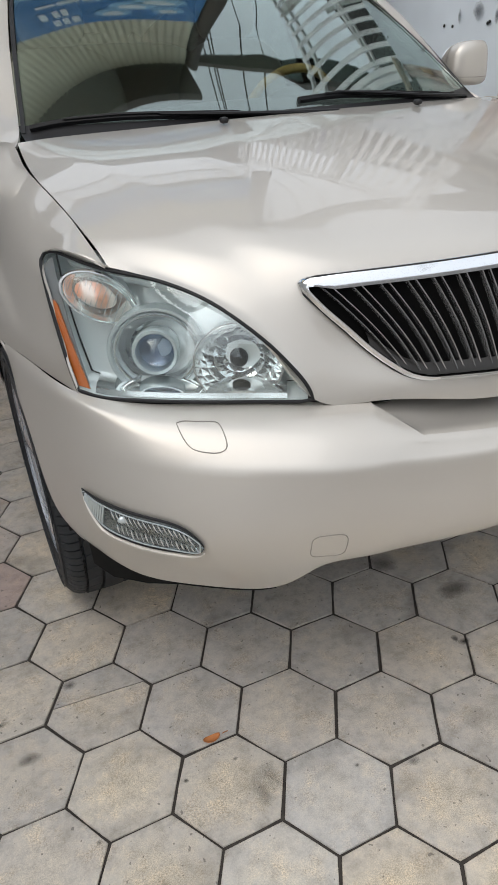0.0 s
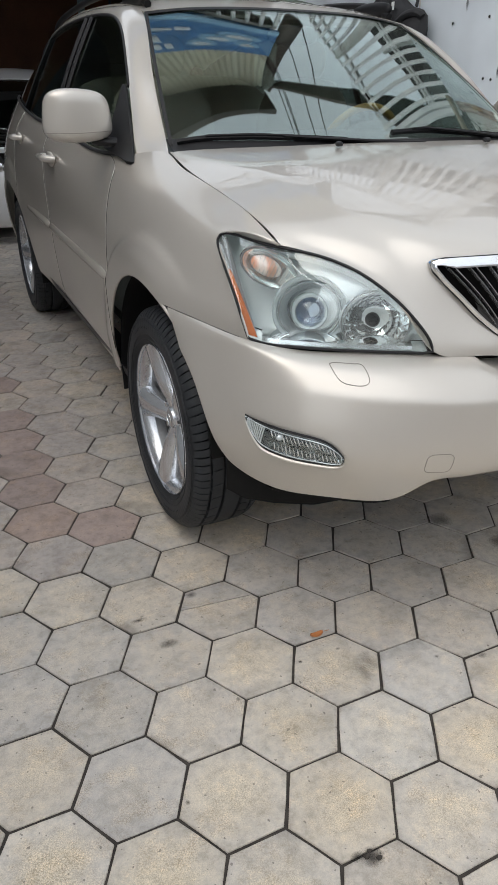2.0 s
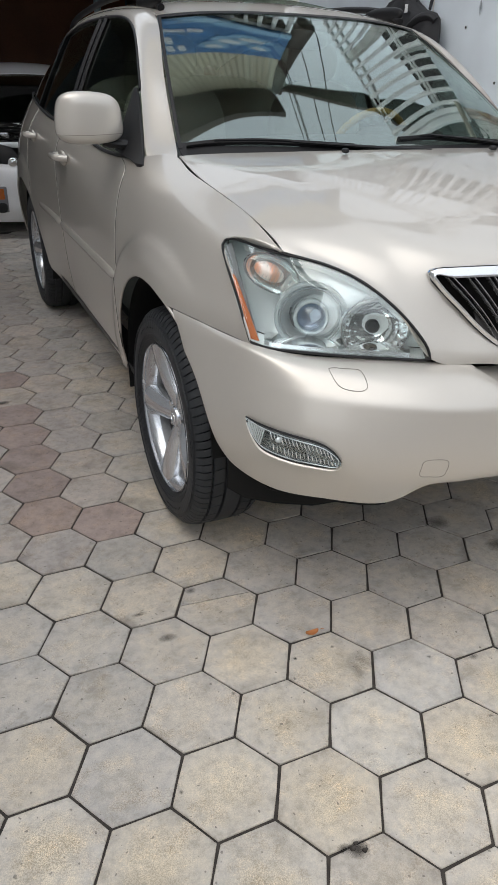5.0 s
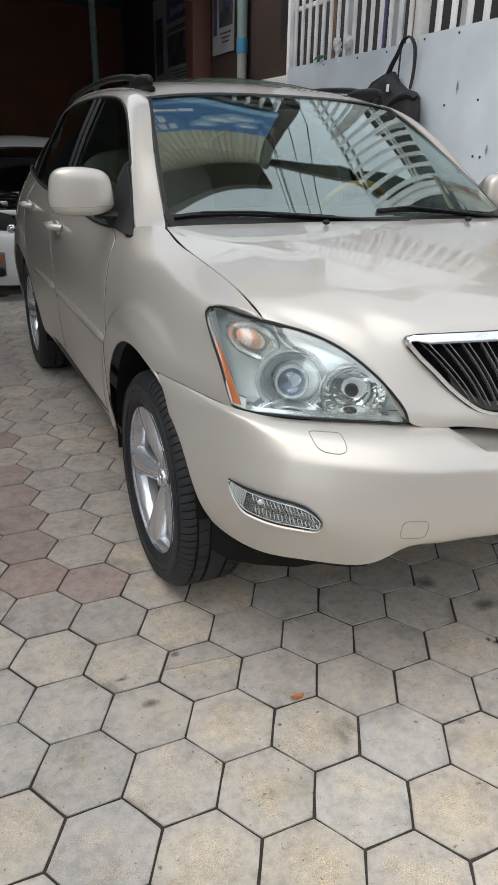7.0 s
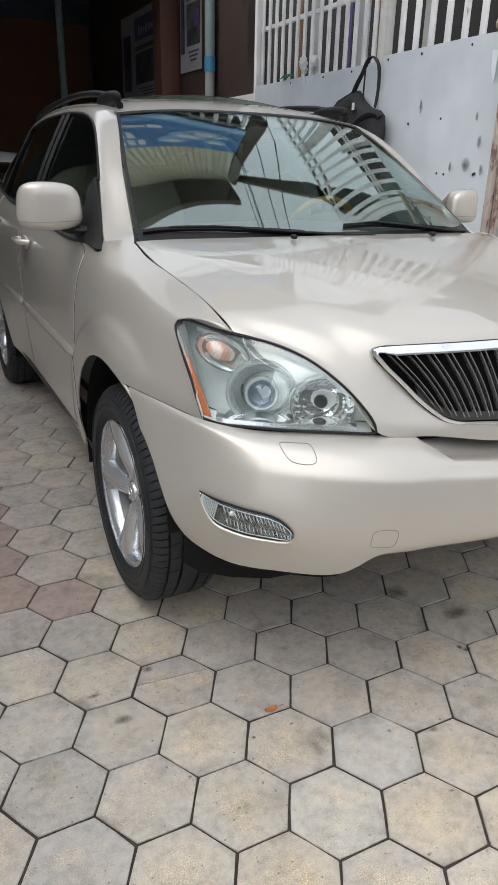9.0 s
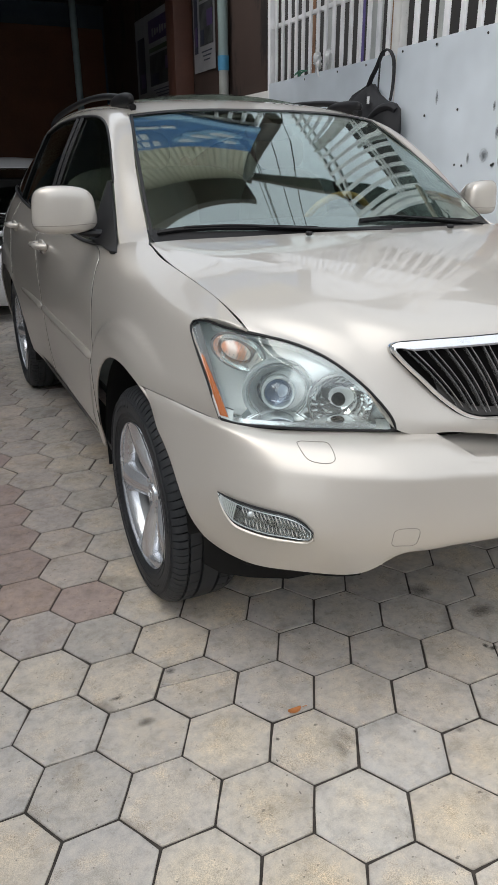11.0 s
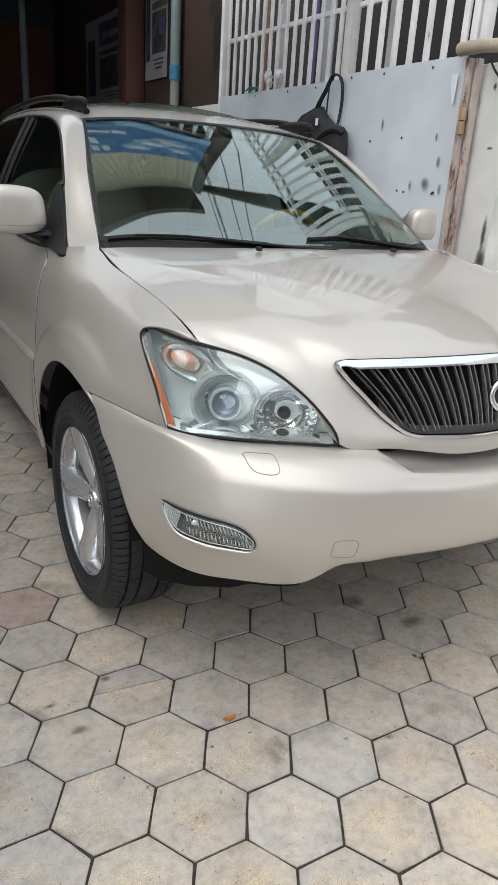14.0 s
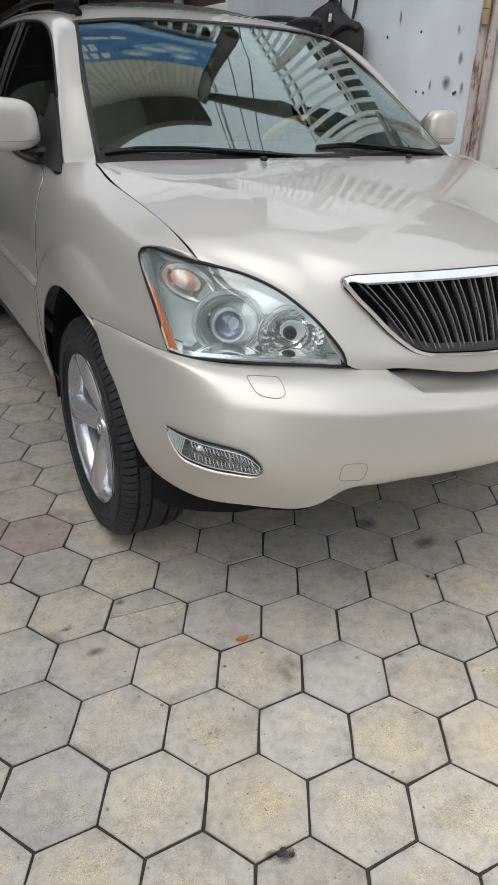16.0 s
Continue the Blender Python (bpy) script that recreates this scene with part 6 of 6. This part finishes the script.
# wheels
def wheel(y, s):
    w = new("wheel")
    w.parent = car
    w.location = (0.790 * s, y, 0.362)
    tagged(w, "black tyre on a five-spoke silver alloy rim")
    R, hw = 0.362, 0.112
    prof = [(0.236, -0.085), (0.250, -0.104), (0.285, -hw - 0.006), (0.312, -hw - 0.004), (0.332, -hw + 0.001), (0.347, -0.100), (0.355, -0.088), (0.3585, -0.074), (0.350, -0.0725), (0.350, -0.0675), (0.3605, -0.066)]
    prof += [(0.3615, -0.035), (0.351, -0.033), (0.351, -0.027), (0.362, -0.025), (0.3625, 0.0)]
    prof = prof + [(r, -x) for r, x in prof[-2::-1]]
    lugs, cut = 88, ((0.0, 0), (0.04, 1), (0.15, 1), (0.19, 0), (0.60, 0))
    n = lugs * len(cut)
    bm = bmesh.new()
    rings = []
    for r, x in prof:
        ring = []
        for k in range(n):
            f, groove = cut[k % len(cut)]
            skew = 0.9 * abs(x) / 0.112
            a = 2 * math.pi * (k // len(cut) + f + skew + (0.4 if x > 0 else 0)) / lugs
            rr = r
            if groove and r > 0.343 and abs(x) > 0.066:
                rr = r - 0.010
            elif groove and 0.33 < r <= 0.343:
                rr = r - 0.0025
            elif groove and r > 0.355 and 0.03 < abs(x) <= 0.066 and (k // len(cut)) % 2 == 0:
                rr = r - 0.003
            ring.append(bm.verts.new((x, rr * math.cos(a), rr * math.sin(a))))
        rings.append(ring)
    for a, b in zip(rings, rings[1:]):
        for k in range(n):
            bm.faces.new((a[k], a[(k + 1) % n], b[(k + 1) % n], b[k]))
    bmesh.ops.recalc_face_normals(bm, faces=bm.faces)
    tyre = part("tyre", bm, RUBBER, w, "black road tyre")
    for rad, wd in ((0.262, 0.0014), (0.278, 0.0016), (0.318, 0.0014), (0.326, 0.0014)):
        part("sidewall_bead", tube_bm([(s * (hw + 0.004), rad * math.cos(a), rad * math.sin(a)) for a in np.linspace(0, 2 * math.pi, 72, endpoint=False)], wd, 6, True), RUBBER, tyre)
    # raised sidewall lettering as plain bars
    for c0, count in ((1.35, 7), (1.35 + math.pi, 7), (2.8, 9), (5.9, 9)):
        bars_bm = bmesh.new()
        for k in range(count):
            a0 = c0 + (k - count / 2) * 0.062
            box_bm((0.0016, 0.013, 0.018 if count == 7 else 0.006), m=Matrix.Rotation(a0, 4, "X") @ Matrix.Translation((s * (hw + 0.0062), 0, 0.298)), bm=bars_bm)
        part("raised_marks", bars_bm, RUBBER, tyre, smooth=False)
    rim_p = [(0.244, 0.108), (0.247, 0.104), (0.244, 0.099), (0.234, 0.097), (0.224, 0.088), (0.219, 0.062)]
    rim = part("rim", lathe_bm([(r, x * s) for r, x in rim_p], 96), ALLOY, w, "silver alloy rim")
    # deeper barrel in darker alloy paints the shade between the spokes
    part("rim_barrel", lathe_bm([(r, x * s) for r, x in ((0.219, 0.062), (0.205, 0.0), (0.215, -0.09), (0.240, -0.1))], 96), BARREL, rim, "grey inner barrel darkened as shade between the spokes")
    part("brake_disc", lathe_bm([(0.03, 0.046 * s), (0.158, 0.046 * s), (0.160, 0.010 * s), (0.03, 0.010 * s)], 48), DISC, w)
    part("hub_back", lathe_bm([(0.001, -0.02 * s), (0.20, -0.02 * s), (0.205, -0.03 * s)], 48), UNDERBODY, w)
    # spokes: broad at the hub and at the rim, with a raised ridge
    for k in range(5):
        ang = 2 * math.pi * k / 5 - 0.12
        rows = []
        for r, wid, out in ((0.026, 0.026, 0.058), (0.060, 0.031, 0.068), (0.100, 0.034, 0.081), (0.150, 0.039, 0.092), (0.195, 0.046, 0.098), (0.239, 0.060, 0.102)):
            fall = 0.006 + 0.010 * max(0, 1 - abs(r - 0.15) / 0.12)
            rows.append([(r, -wid, out - 0.048), (r, -wid, out - fall - 0.004), (r, -wid * 0.93, out - fall), (r, -wid * 0.42, out - 0.002), (r, -wid * 0.34, out), (r, wid * 0.34, out), (r, wid * 0.42, out - 0.002), (r, wid * 0.93, out - fall), (r, wid, out - fall - 0.004), (r, wid, out - 0.048)])
        g = np.array([[(o * s, r * math.cos(ang) - t * math.sin(ang), r * math.sin(ang) + t * math.cos(ang)) for r, t, o in row] for row in rows])
        part("spoke", grid_bm(np.stack([cubic([0, 1, 2, 3, 4, 5], g[:, j])(np.linspace(0, 5, 18)) for j in range(10)], 1), 0.002), SPOKE, rim)
        b = ang + math.pi / 5
        part("lug_nut", tube_bm([(0.060 * s, 0.057 * math.cos(b), 0.057 * math.sin(b)), (0.068 * s, 0.057 * math.cos(b), 0.057 * math.sin(b))], 0.0095, 6), CHROME, rim)
    part("hub_face", lathe_bm([(0.078, 0.030 * s), (0.077, 0.052 * s), (0.070, 0.058 * s), (0.03, 0.060 * s)], 40), SPOKE, rim)
    part("hub_cap", lathe_bm([(0.036, 0.050 * s), (0.035, 0.064 * s), (0.031, 0.071 * s), (0.022, 0.074 * s), (0.0001, 0.076 * s)], 40), ALLOY, rim, "silver centre cap")
    part("cap_badge", tube_bm([(0.0755 * s, 0.020 * math.cos(a), 0.014 * math.sin(a)) for a in np.linspace(0, 2 * math.pi, 24, endpoint=False)], 0.002, 6, True), CHROME, rim)
    return w


for s in both:
    for y in (0.0, 2.70):
        wheel(y, s)

# cabin
part("dashboard", grid_bm(loft([[(-0.70, 0.33, 1.10), (0, 0.10, 1.12), (0.70, 0.33, 1.10)], [(-0.70, 0.50, 1.13), (0, 0.42, 1.15), (0.70, 0.50, 1.13)], [(-0.70, 0.72, 1.10), (0, 0.72, 1.13), (0.70, 0.72, 1.10)], [(-0.70, 0.80, 0.85), (0, 0.80, 0.85), (0.70, 0.80, 0.85)]], 30, 20), 0.01), DASH, car, "grey dashboard top")
part("binnacle", blob_bm((0.19, 0.14, 0.055), 2.6, 32, 16, (0.37, 0.66, 1.145)), CABIN, car, "dark instrument hood")
sw = part("steering_wheel", tube_bm([(0.37 + 0.19 * math.cos(a), 0.90 - 0.07 * math.sin(a), 1.075 + 0.17 * math.sin(a)) for a in np.linspace(0, 2 * math.pi, 48, endpoint=False)], 0.016, 10, True), WOOD_RIM, car, "wood and leather steering wheel")
part("wheel_boss", blob_bm((0.085, 0.035, 0.06), 2.6, 24, 12, (0.37, 0.90, 1.065)), CABIN, sw)
for x in (-0.37, 0.37):
    st = part("front_seat", blob_bm((0.25, 0.11, 0.36), 3.2, 32, 20, (x, 1.42, 1.0)), SEAT, car, "beige leather front seat")
    part("headrest", blob_bm((0.13, 0.06, 0.09), 3, 24, 14, (x, 1.47, 1.44)), SEAT, st)
part("rear_bench", blob_bm((0.62, 0.12, 0.36), 4, 40, 20, (0, 2.35, 1.02)), SEAT, car, "beige rear bench")
part("cabin_floor", box_bm((1.5, 2.9, 0.04), (0, 1.9, 0.42)), CABIN, car)
part("headliner", grid_bm(np.concatenate([side(rf, -1)[:, :0:-1], rf], axis=1) * (0.97, 1, 1) - (0, 0, 0.035), 0.01), SEAT, car, "beige headliner")
part("cabin_mirror", blob_bm((0.11, 0.02, 0.035), 3, 24, 12, (0.0, 0.86, 1.50)), CABIN, car, "dark inside mirror")
part("bulkhead", box_bm((1.4, 0.03, 0.7), (0, 0.30, 0.72)), CABIN, car)
# ---- white car in the garage ----
white = thing("white_hatchback", "white hatchback with its bonnet off, front facing the yard", "car", at=(-0.27, 5.02, 0))


def wcurve(z, out, w=0.80):
    return [(-w, 0.55 + 0.0, z), (-w * 0.93, 0.16 - out * 0.6, z), (-w * 0.6, 0.03 - out, z), (0, -0.02 - out, z), (w * 0.6, 0.03 - out, z), (w * 0.93, 0.16 - out * 0.6, z), (w, 0.55, z)]


wb = part("front_bumper", grid_bm(loft([wcurve(0.15, 0.0), wcurve(0.21, 0.045), wcurve(0.38, 0.06), wcurve(0.55, 0.045), wcurve(0.625, 0.0), wcurve(0.645, -0.06)], 44, 20), 0.006), WHITE_PAINT, white, "white front bumper")
for s in both:
    fen = np.array([[(s * (0.775 + 0.03 * math.sin(2.6 * b) - 0.05 * max(0, a - 0.7)), 0.42 + 1.1 * a, 0.20 + (0.62 + 0.16 * a) * b) for a in np.linspace(0, 1, 12)] for b in np.linspace(0, 1, 10)])
    part("fender", grid_bm(fen, 0.006), WHITE_PAINT, white)
    part("fender_top", grid_bm(loft([[(s * 0.785, 0.30, 0.80), (s * 0.78, 0.7, 0.88), (s * 0.73, 1.15, 0.96)], [(s * 0.66, 0.33, 0.825), (s * 0.64, 0.7, 0.90), (s * 0.60, 1.12, 0.97)]], 16, 8), 0.006), WHITE_PAINT, white, "white fender edge beside the open engine bay")
    lam = part("headlamp", grid_bm(loft([[(s * 0.36, 0.04, 0.60), (s * 0.54, 0.08, 0.625), (s * 0.73, 0.24, 0.66)], [(s * 0.40, 0.07, 0.70), (s * 0.56, 0.14, 0.74), (s * 0.76, 0.32, 0.76)], [(s * 0.46, 0.13, 0.79), (s * 0.60, 0.22, 0.82), (s * 0.775, 0.40, 0.84)]], 20, 10), 0.01), BLACK_TRIM, white, "dark headlamp")
    for x, y, z, r in ((0.60, 0.095, 0.69, 0.036), (0.465, 0.035, 0.665, 0.048)):
        part("lamp_bowl", blob_bm((r, 0.03, r), 2, 20, 12, (s * x, y + 0.0, z)), CHROME, lam)
    part("marker", blob_bm((0.018, 0.03, 0.05), 2.4, 16, 10, (s * 0.72, 0.215, 0.70)), POSTER_RED, lam, "red side marker")
    slot = part("marker_housing", box_bm((0.115, 0.04, 0.225), (s * 0.615, -0.005, 0.355), 0.012), LAMP_GREY, wb, "grey marker housing")
    part("marker", box_bm((0.075, 0.03, 0.095), (s * 0.62, -0.016, 0.405), 0.01), AMBER, slot, "amber front marker")
    part("fog_lamp", blob_bm((0.048, 0.02, 0.045), 2.6, 20, 10, (s * 0.615, -0.02, 0.285)), BLACK_TRIM, slot, "dark fog lamp")
    tw = part("tyre", lathe_bm([(0.20, -0.09), (0.28, -0.10), (0.305, -0.07), (0.305, 0.07), (0.28, 0.10), (0.20, 0.09)], 40), RUBBER, white)
    tw.location = (s * 0.71, 0.68, 0.305)
part("engine", box_bm((1.15, 0.75, 0.30), (0, 0.68, 0.64), 0.05), UNDERBODY, white, "dark open engine bay")
part("cross_member", box_bm((1.2, 0.06, 0.05), (0, 0.22, 0.80), 0.01), SATIN_CHROME, white, "bare metal cross member")
for x, y, z, sx, sz in ((-0.50, 0.62, 0.84, 0.16, 0.10), (-0.30, 0.72, 0.85, 0.20, 0.12), (-0.05, 0.65, 0.86, 0.24, 0.14), (0.3, 0.7, 0.85, 0.25, 0.12), (-0.55, 0.95, 0.89, 0.2, 0.06)):
    part("engine_part", box_bm((sx, 0.2, sz), (x, y, z), 0.02), random.choice((DISC, GRILLE_DARK, LAMP_GREY)), white)
for k in range(12):
    c = [(random.uniform(-0.62, 0.1), random.uniform(0.25, 0.9), random.uniform(0.82, 0.96)) for _ in range(4)]
    part("hose", tube_bm(spline(c, 20), random.uniform(0.006, 0.014), 6), random.choice((UNDERBODY, UNDERBODY, DISC, SATIN_CHROME)), white)
part("windscreen", grid_bm(loft([[(-0.60, 1.22, 0.95), (0, 1.08, 0.96), (0.60, 1.22, 0.95)], [(-0.50, 1.92, 1.37), (0, 1.84, 1.39), (0.50, 1.92, 1.37)]], 20, 10), 0.005), SIDE_GLASS, white, "dark windscreen")
part("roof", grid_bm(loft([[(-0.53, 1.90, 1.37), (0, 1.82, 1.39), (0.53, 1.90, 1.37)], [(-0.57, 2.2, 1.445), (0, 2.15, 1.475), (0.57, 2.2, 1.445)], [(-0.58, 2.9, 1.46), (0, 2.9, 1.50), (0.58, 2.9, 1.46)]], 20, 14), 0.01), WHITE_PAINT, white, "white roof")
for s in both:
    part("pillar", tube_bm(spline([(s * 0.665, 1.13, 0.94), (s * 0.61, 1.5, 1.19), (s * 0.545, 1.92, 1.40)], 12), 0.045, 10), WHITE_PAINT, white)
part("cabin", box_bm((1.15, 1.5, 0.85), (0, 2.25, 0.85), 0.08), UNDERBODY, white, "dark cabin")

# ---- fallen leaf, stones ----
leaf = thing("fallen_leaf", "small curled orange dry leaf on the pavers", "leaf", at=(-0.716, -0.735, 0.004))
g = np.array([[(0.019 * a, 0.009 * b * (1 - a * a) ** 0.5, 0.006 * a * a + 0.004 * b * b) for b in np.linspace(-1, 1, 7)] for a in np.linspace(-0.99, 0.99, 13)])
part("blade", grid_bm(g, 0.0008), LEAF, leaf)
part("stem", tube_bm([(0.024, 0, 0.006), (0.033, 0.003, 0.003), (0.040, 0.004, 0.001)], 0.001, 5), LEAF, leaf)

# ---- stains, and a chipped corner with its shadow painted flat, on the pavers ----
OIL = smudge("dark_stain", (0.06, 0.055, 0.05), (1, 1, 0), 0.26)
FAINT = smudge("faint_stain", (0.10, 0.088, 0.065), (1, 1, 0), 0.15)
# dark of chipped hollows as flat patches; also used for black spots
CHIP = smudge("chip_shadow", (0.025, 0.022, 0.02), (1, 1, 0), 0.42)
for x, y, w, h, mat in ((-0.669, -0.889, 0.030, 0.050, FAINT), (-0.640, -0.870, 0.028, 0.055, FAINT), (-1.136, -0.480, 0.030, 0.012, OIL), (-1.09, -0.60, 0.034, 0.026, OIL), (-0.963, -0.438, 0.022, 0.018, OIL),
                        (-1.337, 1.157, 0.05, 0.04, CHIP), (-0.046, -0.762, 0.022, 0.016, CHIP), (-0.060, -0.745, 0.012, 0.020, CHIP), (-0.912, -1.302, 0.032, 0.026, CHIP), (-0.94, -1.29, 0.020, 0.014, CHIP),
                        (-0.80, -0.80, 0.008, 0.008, CHIP), (0.053, -0.60, 0.07, 0.05, OIL), (-0.05, -0.42, 0.06, 0.05, OIL), (-0.36, -0.975, 0.020, 0.013, OIL), (-0.69, -0.80, 0.009, 0.007, OIL), (-0.995, -0.845, 0.008, 0.008, OIL), (-1.04, -0.70, 0.006, 0.006, OIL), (-0.47, -0.93, 0.007, 0.006, OIL), (-1.20, -1.05, 0.007, 0.007, OIL)):
    o = [(x + w * (1 + 0.2 * math.sin(3 * a + x * 9)) * math.cos(a), y + h * (1 + 0.2 * math.sin(2 * a + y * 7)) * math.sin(a), 0.0026) for a in np.linspace(0, 2 * math.pi, 20, endpoint=False)]
    st = part("floor_stain", prism_bm(o, (0, 0, 1), 0.0003), mat, floor, "dark stain or painted chip shadow on the pavers")
for x, y, r in ((-0.925, -1.297, 0.007), (-0.905, -1.309, 0.006), (-0.915, -1.290, 0.005)):
    part("grit", blob_bm((r, r * 0.8, r * 0.6), 2.2, 10, 6, (x, y, 0.002), lambda p: p * (1 + 0.2 * math.sin(9 * p[0] + 4 * p[1]))), JOINT, floor, "crumb of broken concrete")

# ---- pavers, piece by piece ----
random.seed(4)
shapes = []
for k in range(8):
    bm = paver_bm()
    me = bpy.data.meshes.new("paver")
    bm.to_mesh(me)
    bm.free()
    me.materials.append(TILE)
    shapes.append(me)
kinds = {}
for mat, places in ((TILE_WARM, "1,-2 2,-1 2,-2 3,-2 0,-2 1,-3 3,-1 0,-3 3,-3 0,-1 0,0 -1,0 2,0 -2,-3 4,-2"), (TILE_PALE, "1,-1 1,0"),
                    (TILE_GREY, "-1,-1 -2,-1 -2,0 -1,-2 2,-3 -1,1 0,1 1,1 2,1 2,3 -3,0 -3,1 -1,2 0,2 1,2 -2,2 0,3 1,3 -1,3 -2,3 -3,2 -4,1 -3,-1")):
    made = []
    for src in shapes[:4]:
        made.append(src.copy())
        made[-1].materials.clear()
        made[-1].materials.append(mat)
    for word in places.split():
        kinds[tuple(int(v) for v in word.split(","))] = made
red_shape = shapes[0].copy()
red_shape.materials.clear()
red_shape.materials.append(TILE_RED)
brown_shade_shape = shapes[1].copy()
brown_shade_shape.materials.clear()
brown_shade_shape.materials.append(TILE_BROWN_SHADE)
REDS = {(-5, 3), (-6, 3), (-7, 4), (-8, 5), (-9, 6)}
CRACKED = (-2, 1)
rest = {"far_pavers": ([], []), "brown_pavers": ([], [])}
for row in range(-22, 40):
    for col in range(-40, 34):
        x, y = paver_place(col, row)
        if not (-3.7 < x < 2.5 and -2.9 < y < 5.3):
            continue
        z = random.uniform(-0.0012, 0.0012)
        rx, ry = random.uniform(-0.005, 0.005), random.uniform(-0.005, 0.005)
        turn = Matrix.Translation((x, y, z)) @ Euler((rx, ry, random.choice(range(6)) * math.pi / 3)).to_matrix().to_4x4()
        if (col, row) == CRACKED:
            for sgn in (1, -1):
                m = paver_bm(cut=((0.0, 0.030 * 1 + sgn * -0.0012, 0), Vector((-0.42, 0.9, 0)) * sgn))
                ob = part("paver", m, TILE, floor, "cracked concrete paver", smooth=False)
                ob.matrix_local = Matrix.Translation((x, y, z))
        elif -2.45 < x < 0.75 and -1.85 < y < 1.5:
            pick = random.choice(shapes)
            if (col, row) in REDS or (x < -1.2 and y > 0.1 and random.random() < 0.4):
                pick = red_shape
            # left of the car: brown tint with shade put into the colour
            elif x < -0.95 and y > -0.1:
                pick = brown_shade_shape
            elif (col, row) in kinds:
                pick = random.choice(kinds[(col, row)])
            ob = new("paver", pick)
            ob.parent = floor
            ob.matrix_local = turn
        else:
            me = random.choice(shapes)
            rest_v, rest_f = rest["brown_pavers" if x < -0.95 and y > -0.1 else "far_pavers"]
            n0 = len(rest_v)
            rest_v += [tuple(turn @ v.co) for v in me.vertices]
            rest_f += [tuple(n0 + i for i in p.vertices) for p in me.polygons]
for name, mat, label in (("far_pavers", TILE_FAR, "more worn hexagonal pavers"), ("brown_pavers", TILE_BROWN_SHADE, "reddish-brown hexagonal pavers beside the car, darkened as shade")):
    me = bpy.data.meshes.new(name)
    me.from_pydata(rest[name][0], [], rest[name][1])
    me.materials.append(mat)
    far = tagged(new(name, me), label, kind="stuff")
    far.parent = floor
